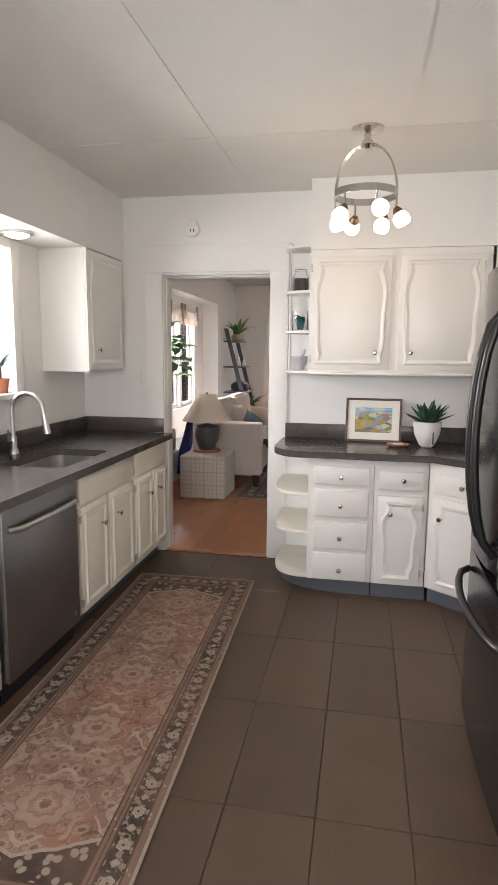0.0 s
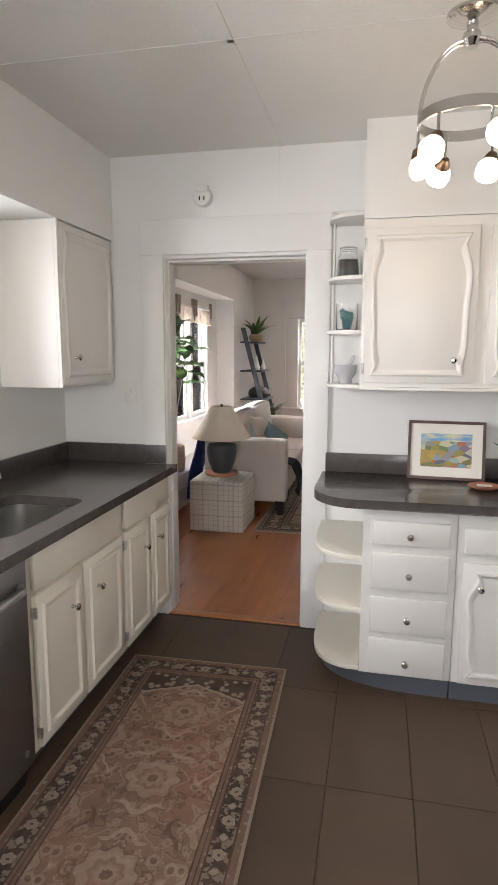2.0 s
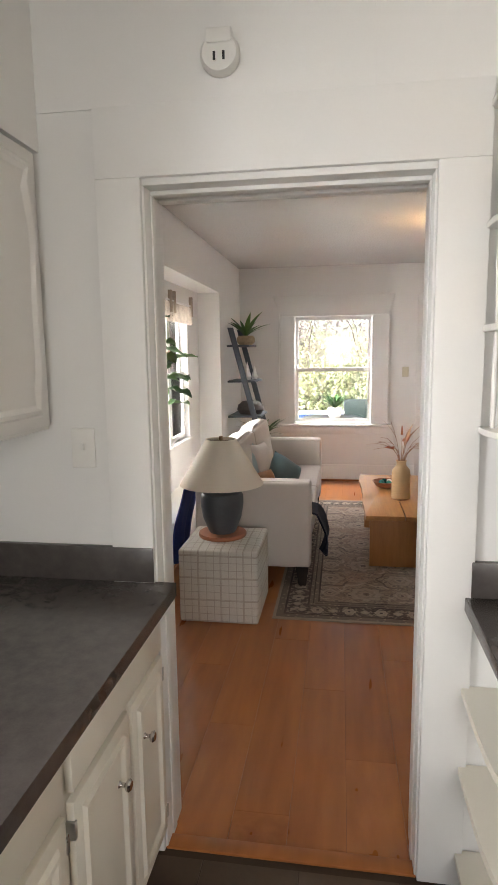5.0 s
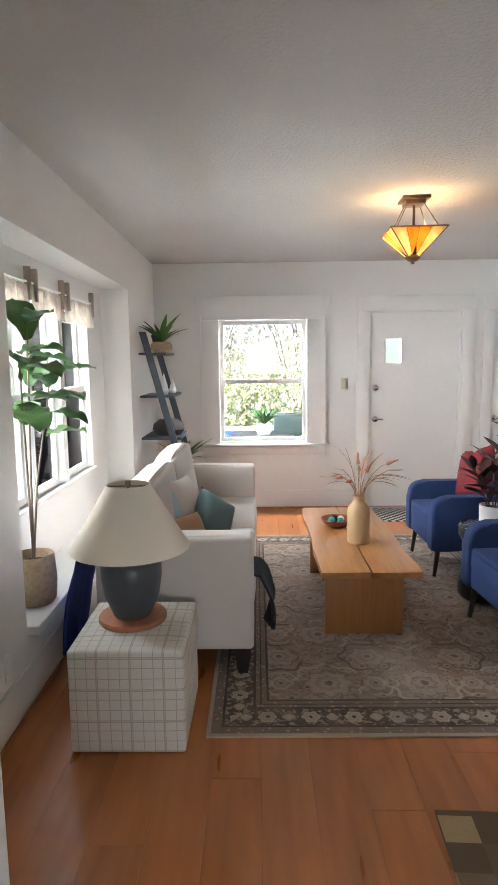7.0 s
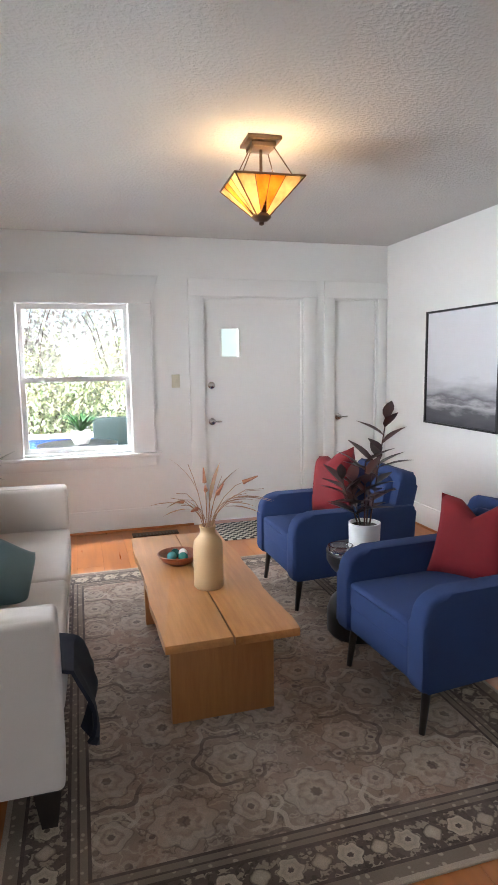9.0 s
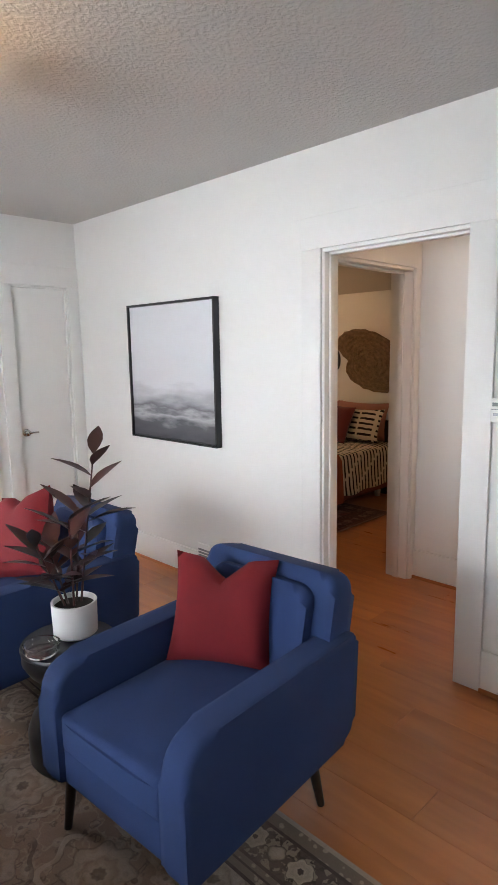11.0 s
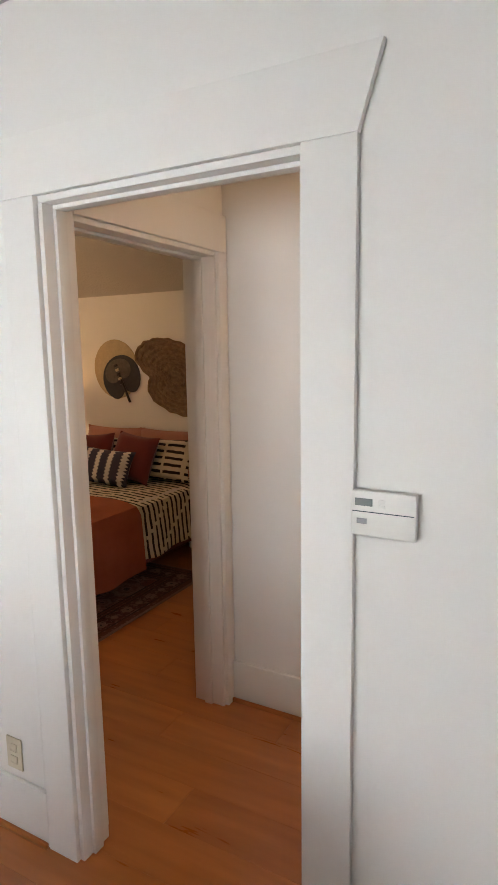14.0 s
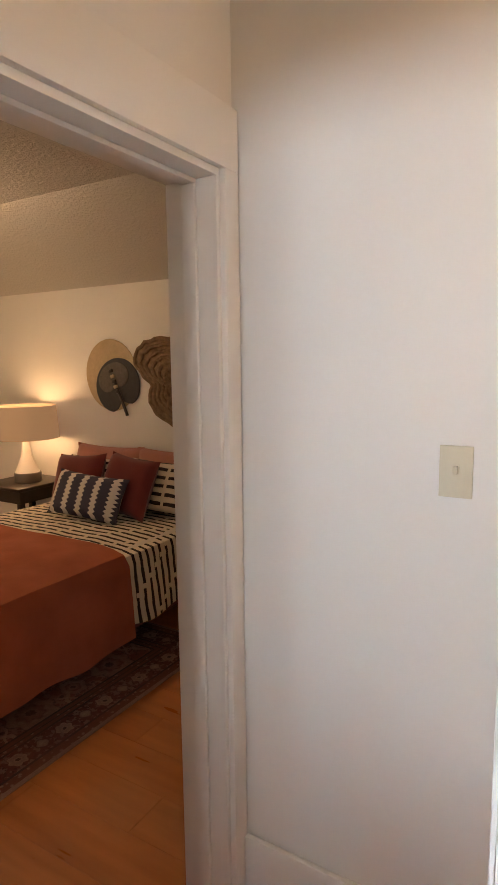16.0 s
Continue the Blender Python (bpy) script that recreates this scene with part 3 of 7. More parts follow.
def casing(name, axis, face, out, b0, b1, z1, wide, head, jamb0, jamb1, horn=0.0, label="white painted door casing", sides=(1, 1), inset=0.016, inset_far=None):
    """Door trim: two legs, a flared head, an inner stop bead and jamb linings. out: the side (+1 or -1) on which it stands."""
    top = thing(name, label, "trim", kind="structure")
    far = inset if inset_far is None else inset_far
    t0, t1 = sorted((face, face + out * 0.02))
    s0, s1 = sorted((face, face + out * 0.011))

    def bx(p, q, z0, z2, a, b):
        return (a, b, p, q, z0, z2) if axis == "x" else (p, q, a, b, z0, z2)
    for i, (p, q) in enumerate(((b0 - wide, b0), (b1, b1 + wide))):
        if sides[i]:
            part("casing_leg", boxes(bx(p, q, 0, z1, t0, t1), bevel=0.003), TRIM, top)
    p, q = b0 - wide * sides[0], b1 + wide * sides[1]
    h0, h1 = (p - horn * sides[0], q + horn * sides[1])
    part("casing_head", prism([(p, z1), (q, z1), (h1, z1 + head), (h0, z1 + head)], t0, t1 if out > 0 else t1, axis=axis, bevel=0.003), TRIM, top)
    # stepped bead round the opening
    j0, j1 = sorted((jamb0, jamb1))
    for p, q in ((b0 - 0.001, b0 + inset), (b1 - far, b1 + 0.001)):
        part("jamb", boxes(bx(p, q, 0, z1 - 0.018, j0 - 0.003, j1 + 0.003), bevel=0.002), TRIM, top)
    part("jamb_head", boxes(bx(b0, b1, z1 - 0.018, z1 + 0.001, j0 - 0.003, j1 + 0.003), bevel=0.002), TRIM, top)
    m = (j0 + j1) / 2
    for p, q in ((b0 + inset, b0 + inset * 1.75), (b1 - far * 1.75, b1 - far)):
        part("stop", boxes(bx(p, q, 0, z1 - 0.03, m - 0.02, m + 0.02), bevel=0.002), TRIM, top)
    part("stop_head", boxes(bx(b0 + inset, b1 - far, z1 - 0.03, z1 - 0.018, m - 0.02, m + 0.02), bevel=0.002), TRIM, top)
    return top


casing("trim_kitchen_doorway", "y", DY0, -1, -1.035, -0.268, 2.012, 0.125, 0.18, DY0, DY1, 0.0, inset=0.006)
casing("trim_living_doorway", "y", DY1, 1, -1.035, -0.268, 2.012, 0.125, 0.15, DY1 + 0.001, DY1 + 0.002, 0.04, inset=0.003)
casing("trim_hall_opening", "x", LX1, -1, 6.51, 7.298, 2.058, 0.125, 0.16, LX1, HX0, 0.05, inset=0.005, inset_far=0.016)
casing("trim_bedroom_doorway", "y", BY0, -1, 2.46, 3.275, 2.04, 0.062, 0.15, BY0, BY1, 0.0, sides=(0, 1))
casing("trim_front_door", "y", LY1, -1, 0.505, 1.455, 2.065, 0.13, 0.15, LY1, LY1 + 0.14, 0.0, sides=(1, 1))
casing("trim_closet_door", "y", LY1, -1, 1.765, 2.225, 2.065, 0.098, 0.15, LY1, LY1 + 0.14, 0.0, sides=(1, 1))
part("threshold", boxes((-1.035, -0.268, DY0 - 0.005, DY0 + 0.05, -0.004, 0.006), bevel=0.003), PLANK)
tagged(bpy.data.objects["threshold"], "wood threshold strip in the doorway", "threshold", kind="structure")


def base_board(name, axis, face, out, b0, b1, high=0.2):
    t0, t1 = sorted((face, face + out * 0.018))
    s0, s1 = sorted((face + out * 0.0181, face + out * 0.032))
    b = (t0, t1, b0, b1, 0, high) if axis == "x" else (b0, b1, t0, t1, 0, high)
    s = (s0, s1, b0, b1, 0, 0.022) if axis == "x" else (b0, b1, s0, s1, 0, 0.022)
    top = setting(name, boxes(b, bevel=0.004), TRIM, "white painted baseboard", "baseboard", True)
    part("shoe_moulding", boxes(s, bevel=0.005), PLANK, top, "brown wood shoe moulding")


for i, a in enumerate((("x", LX1, -1, DY1, 6.384), ("x", LX1, -1, 7.425, LY1), ("y", LY1, -1, LX0, 0.374), ("x", LX0, 1, DY1 + 0.02, LY1),
                       ("x", HX1, -1, 5.22, BY0), ("y", DY1, 1, -0.16, LX1), ("x", BX1, -1, BY1, 11.2), ("y", BY1, 1, 3.36, BX1))):
    base_board("baseboard_%d" % (i + 1), *a)

# panel battens on the living and kitchen walls
setting("trim_kitchen_batten", boxes((-0.425, -0.415, DY0 - 0.004, DY0, 2.194, KCEIL)), WALL, "thin wall panel joint above the doorway", "trim")
setting("trim_kitchen_rail", boxes((KX0, 0.02, DY0 - 0.004, DY0, 2.194, 2.20)), WALL, "thin rail above the doorway", "trim")


def sash(name, axis, face, b0, b1, z0, z1, depth, parent, lower_in=0.02):
    """Double-hung sashes with real panes, set in an opening."""
    mid = (z0 + z1) / 2

    def bx(p, q, s, e, a, b):
        return (a, b, p, q, s, e) if axis == "x" else (p, q, a, b, s, e)
    for nm, s, e, off in (("upper_sash", mid - 0.02, z1 - 0.003, 0.045), ("lower_sash", z0 + 0.003, mid + 0.02, 0.0)):
        a, b = sorted((face + depth * off / 0.045 * 0.6, face + depth * (off / 0.045 * 0.6 + 0.5)))
        w = 0.042
        fr = part(nm, boxes(bx(b0 + 0.003, b0 + w, s, e, a, b), bx(b1 - w, b1 - 0.003, s, e, a, b), bx(b0 + w, b1 - w, s, s + w, a, b), bx(b0 + w, b1 - w, e - w, e, a, b)), TRIM, parent)
        g = (a + b) / 2
        pane = part("pane", boxes(bx(b0 + w, b1 - w, s + w, e - w, g - 0.002, g + 0.002)), PANE, fr, "clear window pane", False)
        pane.visible_shadow = False


# front window with stool, apron and flared head
fw = thing("window_1", "white double-hung window looking onto a porch", "window", kind="structure")
sash("w", "y", LY1 + 0.05, -1.055, -0.145, 0.72, 1.99, 0.05, fw)
part("window_frame", boxes((-1.235, -1.055, LY1 - 0.02, LY1, 0.70, 1.99), (-0.145, 0.045, LY1 - 0.02, LY1, 0.70, 1.99), bevel=0.003), TRIM, fw)
part("window_head", prism([(-1.235, 1.99), (0.045, 1.99), (0.045, 2.02), (0.12, 2.225), (-1.31, 2.225), (-1.235, 2.02)], LY1 - 0.02, LY1, axis="y", bevel=0.003), TRIM, fw)
part("back_band", boxes((0.045, 0.06, LY1 - 0.03, LY1, 0.70, 2.02), (-1.25, -1.235, LY1 - 0.03, LY1, 0.70, 2.02), bevel=0.003), TRIM, fw)
part("window_sill", boxes((-1.29, 0.10, LY1 - 0.065, LY1 + 0.04, 0.672, 0.70), bevel=0.006), TRIM, fw)
part("apron", boxes((-1.24, 0.05, LY1 - 0.018, LY1, 0.58, 0.672), bevel=0.003), TRIM, fw)
# bay windows
for i, (a, b) in enumerate(BWIN):
    bw = thing("window_%d" % (i + 2), "white double-hung window in the bay", "window", kind="structure", group="bay windows")
    sash("w", "x", BAYX - 0.03, a, b, 0.77, 1.97, -0.05, bw)
    part("window_sill", boxes((BAYX - 0.03, BAYX + 0.035, a - 0.03, b + 0.03, 0.745, 0.77), bevel=0.005), TRIM, bw)
    part("window_frame", boxes((BAYX, BAYX + 0.014, a - 0.035, a, 0.77, 1.99), (BAYX, BAYX + 0.014, b, b + 0.035, 0.77, 1.99), (BAYX, BAYX + 0.014, a - 0.035, b + 0.035, 1.97, 2.05), bevel=0.003), TRIM, bw)
# kitchen sink window and the window behind
kw = thing("window_5", "white double-hung window over the sink", "window", kind="structure")
sash("w", "x", KX0 - 0.10, 2.35, 3.28, 1.22, 2.04, -0.05, kw)
part("window_sill", boxes((KX0 - 0.10, KX0 + 0.07, 2.30, 3.36, 1.19, 1.22), bevel=0.005), TRIM, kw)
part("window_frame", boxes((KX0, KX0 + 0.016, 3.28, 3.37, 1.22, 2.09), (KX0, KX0 + 0.016, 2.26, 2.35, 1.22, 2.09), (KX0, KX0 + 0.016, 2.35, 3.28, 2.04, 2.09), bevel=0.003), TRIM, kw)
kb = thing("window_6", "wide white kitchen window", "window", kind="structure")
sash("w", "y", KY0 - 0.05, -1.0, 1.0, 0.9, 2.1, -0.05, kb)

# doors
fd = thing("door_1", "closed white flat front door with a small glass light", "door", kind="structure")
part("leaf", pierced("y", LY1 + 0.02, LY1 + 0.062, 0.512, 1.448, 0.012, 2.058, [(0.675, 0.84, 1.53, 1.785)]), TRIM, fd, smooth=False)
part("light_frame", pierced("y", LY1 + 0.012, LY1 + 0.07, 0.662, 0.853, 1.517, 1.798, [(0.678, 0.837, 1.533, 1.782)]), TRIM, fd, smooth=False)
pl = part("pane", boxes((0.678, 0.837, LY1 + 0.04, LY1 + 0.044, 1.533, 1.782)), clear_glass("frosted_glass", (0.85, 0.95, 1.0), 0.35), fd, "frosted glass light", False)
pl.visible_shadow = False
for z, big in ((1.277, 0.026), (0.946, 0.024)):
    part("deadbolt" if z > 1.1 else "door_knob", moved(lathe([(0, 0), (0.032, 0), (0.032, 0.008), (0.014, 0.012), (0.014, 0.03), (big, 0.036), (big, 0.05), (0, 0.056)], 20), pose(0.575, LY1 + 0.02, z, 90)), CHROME, fd, "satin nickel")
part("door_lever", boxes((0.575, 0.655, LY1 - 0.03, LY1 - 0.018, 0.94, 0.954), bevel=0.004), CHROME, fd)
for z in (0.25, 1.1, 1.85):
    part("hinge", boxes((1.444, 1.462, LY1 + 0.006, LY1 + 0.03, z - 0.045, z + 0.045), bevel=0.002), TRIM, fd)
cd = thing("door_2", "closed narrow white closet door", "door", kind="structure")
part("leaf", boxes((1.77, 2.22, LY1 + 0.02, LY1 + 0.06, 0.012, 2.058), bevel=0.002), TRIM, cd)
part("door_knob", moved(lathe([(0, 0), (0.03, 0), (0.03, 0.006), (0.012, 0.01), (0.012, 0.035), (0.022, 0.042), (0, 0.056)], 20), pose(1.825, LY1 + 0.02, 0.945, 90)), CHROME, cd, "satin nickel")
part("door_lever", boxes((1.825, 1.905, LY1 - 0.035, LY1 - 0.023, 0.939, 0.953), bevel=0.004), CHROME, cd)
part("door_strike", boxes((3.2605, 3.264, BY0 + 0.03, BY0 + 0.075, 0.87, 0.94), bevel=0.001), BRONZE, bpy.data.objects["trim_bedroom_doorway"], "brass strike plate")

# ---- kitchen ----
CT = 0.885


def knob(parent, at, turn):
    """turn: (rx, ry, rz) that takes the knob's axis, z, to its way out."""
    bm = lathe([(0, 0), (0.009, 0), (0.006, 0.006), (0.006, 0.014), (0.014, 0.02), (0.015, 0.025), (0.011, 0.03), (0, 0.032)], 18)
    part("knob", moved(bm, pose(*at, *turn)), CHROME, parent, "small round nickel knob")


def hinge(parent, box):
    part("hinge", boxes(box, bevel=0.002), STEEL, parent)


def panel_door(w, h, wavy=0.0, frame_w=0.05):
    """A cabinet door in the x-z plane, its face towards -y, with a raised inner moulding; wavy: swing of its sides."""
    bm = boxes((0, w, 0, 0.018, 0, h), bevel=0.003)
    n = 14

    def loop(inset, y, amp):
        pts = []
        x0, x1, z0, z1 = inset, w - inset, inset, h - inset
        for i in range(n):
            pts.append((x0 + (x1 - x0) * i / n, y, z0))
        for i in range(n):
            t = i / n
            pts.append((x1 - amp * (math.exp(-((t - 0.93) / 0.10) ** 2) - 0.45 * math.exp(-((t - 0.7) / 0.16) ** 2) + 0.8 * math.exp(-((t - 0.05) / 0.08) ** 2)), y, z0 + (z1 - z0) * t))
        for i in range(n):
            pts.append((x1 - (x1 - x0) * i / n, y, z1))
        for i in range(n):
            t = 1 - i / n
            pts.append((x0 + amp * (math.exp(-((t - 0.93) / 0.10) ** 2) - 0.45 * math.exp(-((t - 0.7) / 0.16) ** 2) + 0.8 * math.exp(-((t - 0.05) / 0.08) ** 2)), y, z1 - (z1 - z0) * (1 - t)))
        return [bm.verts.new(p) for p in pts]
    rings = [loop(frame_w, 0.0005, wavy), loop(frame_w + 0.008, -0.008, wavy), loop(frame_w + 0.018, -0.008, wavy), loop(frame_w + 0.026, -0.001, wavy), loop(frame_w + 0.034, 0.0005, wavy)]
    for a, b in zip(rings, rings[1:]):
        for i in range(len(a)):
            j = (i + 1) % len(a)
            bm.faces.new((a[i], a[j], b[j], b[i]))
    return bm


FX = -1.035  # face of the sink run
EAST = Matrix.Rotation(radians(90), 4, "Z")  # turns a face from -y to +x


def sink_unit(name, y0, y1, label, doors, drawers):
    u = thing(name, label, "cabinet", (0, 0, 0), group="base cabinets under the sink counter")
    part("body", boxes((FX - 0.02, FX, y0 + 0.001, y1 - 0.001, 0.09, CT - 0.042), (KX0 + 0.002, FX - 0.021, y0 + 0.001, y0 + 0.018, 0.09, CT - 0.042), (KX0 + 0.002, FX - 0.021, y1 - 0.018, y1 - 0.001, 0.09, CT - 0.042), (KX0 + 0.002, FX - 0.021, y0 + 0.019, y1 - 0.019, 0.09, 0.11)), CREAM, u)
    part("toe_kick", boxes((KX0 + 0.002, FX - 0.06, y0 + 0.001, y1 - 0.001, 0, 0.09)), KICK, u)
    for a, b, kn in doors:
        d = part("door", moved(panel_door(b - a, 0.565, 0.0, 0.035), pose(FX + 0.019, a, 0.105) @ EAST), CREAM, u)
        knob(d, (FX + 0.019, kn, 0.53), (0, 90, 0))
        hy = a if kn > (a + b) / 2 else b
        for z in (0.16, 0.61):
            hinge(d, (FX + 0.001, FX + 0.022, hy - 0.006, hy + 0.006, z - 0.02, z + 0.02))
    for a, b in drawers:
        part("drawer_front", boxes((FX + 0.001, FX + 0.019, a, b, 0.69, 0.825), bevel=0.004), CREAM, u)
    return u


sink_unit("base_cabinet", 2.76, 3.535, "cream painted sink base cabinet with two doors", [(2.81, 3.145, 3.055), (3.16, 3.52, 3.268)], [(2.81, 3.52)])
sink_unit("base_cabinet", 3.535, 4.16, "cream painted base cabinet with two narrow doors", [(3.555, 3.865, 3.785), (3.885, 4.145, 3.97)], [(3.555, 4.145)])
# counter with the sink cut-out
SX0, SX1, SY0, SY1 = -1.44, -1.08, 2.76, 3.33
ctr = thing("counter", "dark grey stone counter with an undermount sink opening", "counter")
slab = bmesh.new()
for outline in ([(KX0 + 0.002, 1.2), (FX + 0.062, 1.2), (FX + 0.062, 4.17), (KX0 + 0.002, 4.17)], rounded(SX0, SX1, SY0, SY1, (0.07,) * 4)):
    rim = [slab.verts.new((x, y, CT)) for x, y in outline]
    for a, b in zip(rim, rim[1:] + rim[:1]):
        slab.edges.new((a, b))
bmesh.ops.triangle_fill(slab, edges=list(slab.edges), use_beauty=True)
under = bmesh.ops.extrude_face_region(slab, geom=list(slab.faces))
bmesh.ops.translate(slab, vec=(0, 0, -0.04), verts=[v for v in under["geom"] if isinstance(v, bmesh.types.BMVert)])
part("slab", slab, COUNTER, ctr, smooth=False)
part("backsplash", boxes((KX0 + 0.002, KX0 + 0.022, 1.2, 4.178, CT + 0.0005, CT + 0.105), bevel=0.002), COUNTER, ctr)
part("end_splash", boxes((KX0 + 0.023, -1.036, 4.158, 4.178, CT + 0.0005, CT + 0.105), bevel=0.002), COUNTER, ctr)
snk = thing("sink", "brushed steel undermount sink bowl", "sink")
bowl = prism(rounded(SX0 - 0.01, SX1 + 0.01, SY0 - 0.01, SY1 + 0.01, (0.075,) * 4), CT - 0.22, CT - 0.041)
bmesh.ops.delete(bowl, geom=[f for f in bowl.faces if min(v.co.z for v in f.verts) > CT - 0.05], context="FACES")
part("bowl", bowl, STEEL, snk)
part("drain", lathe([(0, 0.004), (0.03, 0.004), (0.042, 0.001), (0.042, 0)], 20, (-1.27, 3.05, CT - 0.22)), CHROME, snk)
fau = thing("faucet", "brushed nickel gooseneck pull-down faucet", "faucet", (-1.56, 3.10, CT))
part("base", lathe([(0, 0), (0.028, 0), (0.026, 0.02), (0.019, 0.03), (0.019, 0.10), (0, 0.10)], 20), STEEL, fau)
arc = [(0, 0, 0.08), (0, 0, 0.25)] + [(0.095 - 0.095 * math.cos(radians(a)), 0, 0.25 + 0.095 * math.sin(radians(a))) for a in range(15, 166, 15)] + [(0.192, 0, 0.24), (0.2, 0, 0.2)]
part("spout", tube(arc, 0.013, 12), STEEL, fau)
part("spray_head", tube([(0.197, 0, 0.215), (0.212, 0, 0.12)], 0.016, 12, 1.25), STEEL, fau)
part("lever", tube([(0, -0.015, 0.07), (0.0, -0.05, 0.08), (0.01, -0.06, 0.14)], 0.006, 8), STEEL, fau)
# dishwasher
dw = thing("dishwasher", "dark stainless dishwasher under the counter", "dishwasher")
part("body", boxes((KX0 + 0.01, FX - 0.015, 2.125, 2.755, 0.02, CT - 0.045)), BLACK, dw)
part("door", boxes((FX - 0.014, FX + 0.03, 2.13, 2.75, 0.10, CT - 0.05), bevel=0.006), DARKSTEEL, dw)
part("handle", tube([(FX + 0.028, 2.17, 0.745), (FX + 0.06, 2.20, 0.745), (FX + 0.072, 2.44, 0.745), (FX + 0.06, 2.68, 0.745), (FX + 0.028, 2.71, 0.745)], 0.014, 10), STEEL, dw, "bowed steel bar handle")
part("toe_panel", boxes((FX - 0.05, FX - 0.016, 2.13, 2.75, 0.0, 0.098)), BLACK, dw)
part("badge", moved(lathe([(0, 0.0), (0.012, 0), (0.012, 0.002), (0, 0.002)], 16), pose(FX + 0.03, 2.70, 0.16, 0, 90)), STEEL, dw)
bc0 = thing("base_cabinet", "cream painted base cabinet beside the dishwasher", "cabinet", group="base cabinets under the sink counter")
part("body", boxes((KX0 + 0.002, FX, 1.2, 2.115, 0.09, CT - 0.042)), CREAM, bc0)
part("door", boxes((FX + 0.001, FX + 0.019, 1.25, 2.08, 0.105, 0.8), bevel=0.004), CREAM, bc0)
# cabinet beside the sink window
uc = thing("wall_cabinet", "white flat-door wall cabinet beside the sink window", "cabinet")
part("body", boxes((KX0 + 0.002, -1.345, 3.60, 4.178, 1.335, 2.094)), CABINET, uc)
ud = part("door", moved(panel_door(0.535, 0.735, 0.02, 0.03), pose(-1.325, 3.615, 1.35) @ EAST), CABINET, uc)
knob(ud, (-1.325, 3.73, 1.475), (0, 90, 0))
part("face_edge", boxes((-1.344, -1.328, 3.60, 3.613, 1.335, 2.094)), CABINET, uc)
dl = thing("ceiling_light", "round flush soffit light with a frosted glass lens", "light", (-1.49, 3.12, 2.095))
part("rim", lathe([(0, 0), (0.085, 0), (0.085, -0.012), (0.07, -0.016), (0.066, -0.01)], 28), CHROME, dl)
part("lens", lathe([(0.066, -0.010), (0.055, -0.024), (0.03, -0.032), (0, -0.034)], 24), glow("warm_lens", (1, 0.85, 0.6), 6), dl)
# drawer run by the doorway
PY = 3.615
pn = thing("drawer_cabinet", "white painted base cabinet with four drawers and rounded end shelves", "cabinet", group="base cabinets by the doorway")
part("body", boxes((0.065, 0.455, PY, 4.178, 0.085, CT - 0.042)), CABINET, pn)
for z0, z1, kz in ((0.686, 0.793, 0.732), (0.488, 0.65, 0.559), (0.286, 0.45, 0.359), (0.092, 0.26, 0.158)):
    d = part("drawer_front", boxes((0.104, 0.428, PY - 0.019, PY - 0.001, z0, z1), bevel=0.006, seg=3), CABINET, pn)
    knob(d, (0.263, PY - 0.019, kz), (90, 0, 0))
QN = 12


def quarter(x0, x1, y0, y1):
    """A shelf plan with its free corner rounded off in a wide sweep."""
    return [(x1, y1), (x0, y1)] + [(x1 - (x1 - x0) * math.cos(radians(a)) ** 0.7, y1 - 0.2 - (y1 - 0.2 - y0) * math.sin(radians(a)) ** 0.7) for a in np.linspace(0, 90, QN)]


for z in (0.085, 0.36, 0.60):
    part("end_shelf", prism(quarter(-0.165, 0.063, PY + 0.005, 4.175), z, z + 0.022, 0.004), CREAM, pn, "cream rounded open shelf")
part("toe_kick", prism(quarter(-0.135, 0.45, PY + 0.006, 4.175), 0, 0.084), KICK, pn, "blue-grey toe kick")
dc = thing("door_cabinet", "white painted base cabinet with one drawer and a wavy panel door", "cabinet", group="base cabinets by the doorway")
part("body", boxes((0.457, 0.765, PY, 4.178, 0.085, CT - 0.042)), CABINET, dc)
d = part("drawer_front", boxes((0.485, 0.737, PY - 0.019, PY - 0.001, 0.67, 0.782), bevel=0.006, seg=3), CABINET, dc)
knob(d, (0.624, PY - 0.019, 0.73), (90, 0, 0))
d = part("door", moved(panel_door(0.255, 0.542, 0.03, 0.03), pose(0.483, PY - 0.019, 0.09)), CABINET, dc)
knob(d, (0.556, PY - 0.019, 0.527), (90, 0, 0))
for z in (0.17, 0.57):
    hinge(d, (0.734, 0.746, PY - 0.022, PY - 0.001, z - 0.02, z + 0.02))
part("toe_kick", boxes((0.457, 0.775, PY + 0.006, 4.1, 0, 0.084)), KICK, dc)
ac = thing("corner_cabinet", "white painted angled corner cabinet with a wavy panel door", "cabinet", (0.768, PY, 0), -38, group="base cabinets by the doorway")
part("body", prism([(0.003, 0.0), (0.46, 0.0), (0.60, 0.34), (0.34, 0.50), (0.02, 0.10)], 0.085, CT - 0.042), CABINET, ac)
d = part("drawer_front", boxes((0.04, 0.42, -0.019, -0.001, 0.67, 0.782), bevel=0.006, seg=3), CABINET, ac)
knob(d, (0.23, -0.019, 0.73), (90, 0, 0))
d = part("door", moved(panel_door(0.38, 0.545, 0.03, 0.03), pose(0.04, -0.019, 0.10)), CABINET, ac)
knob(d, (0.10, -0.019, 0.527), (90, 0, 0))
part("toe_kick", prism([(0.02, 0.012), (0.45, 0.03), (0.45, 0.3), (0.05, 0.1)], 0, 0.084), KICK, ac)
ct2 = thing("counter", "dark grey stone counter with a rounded end by the doorway", "counter")
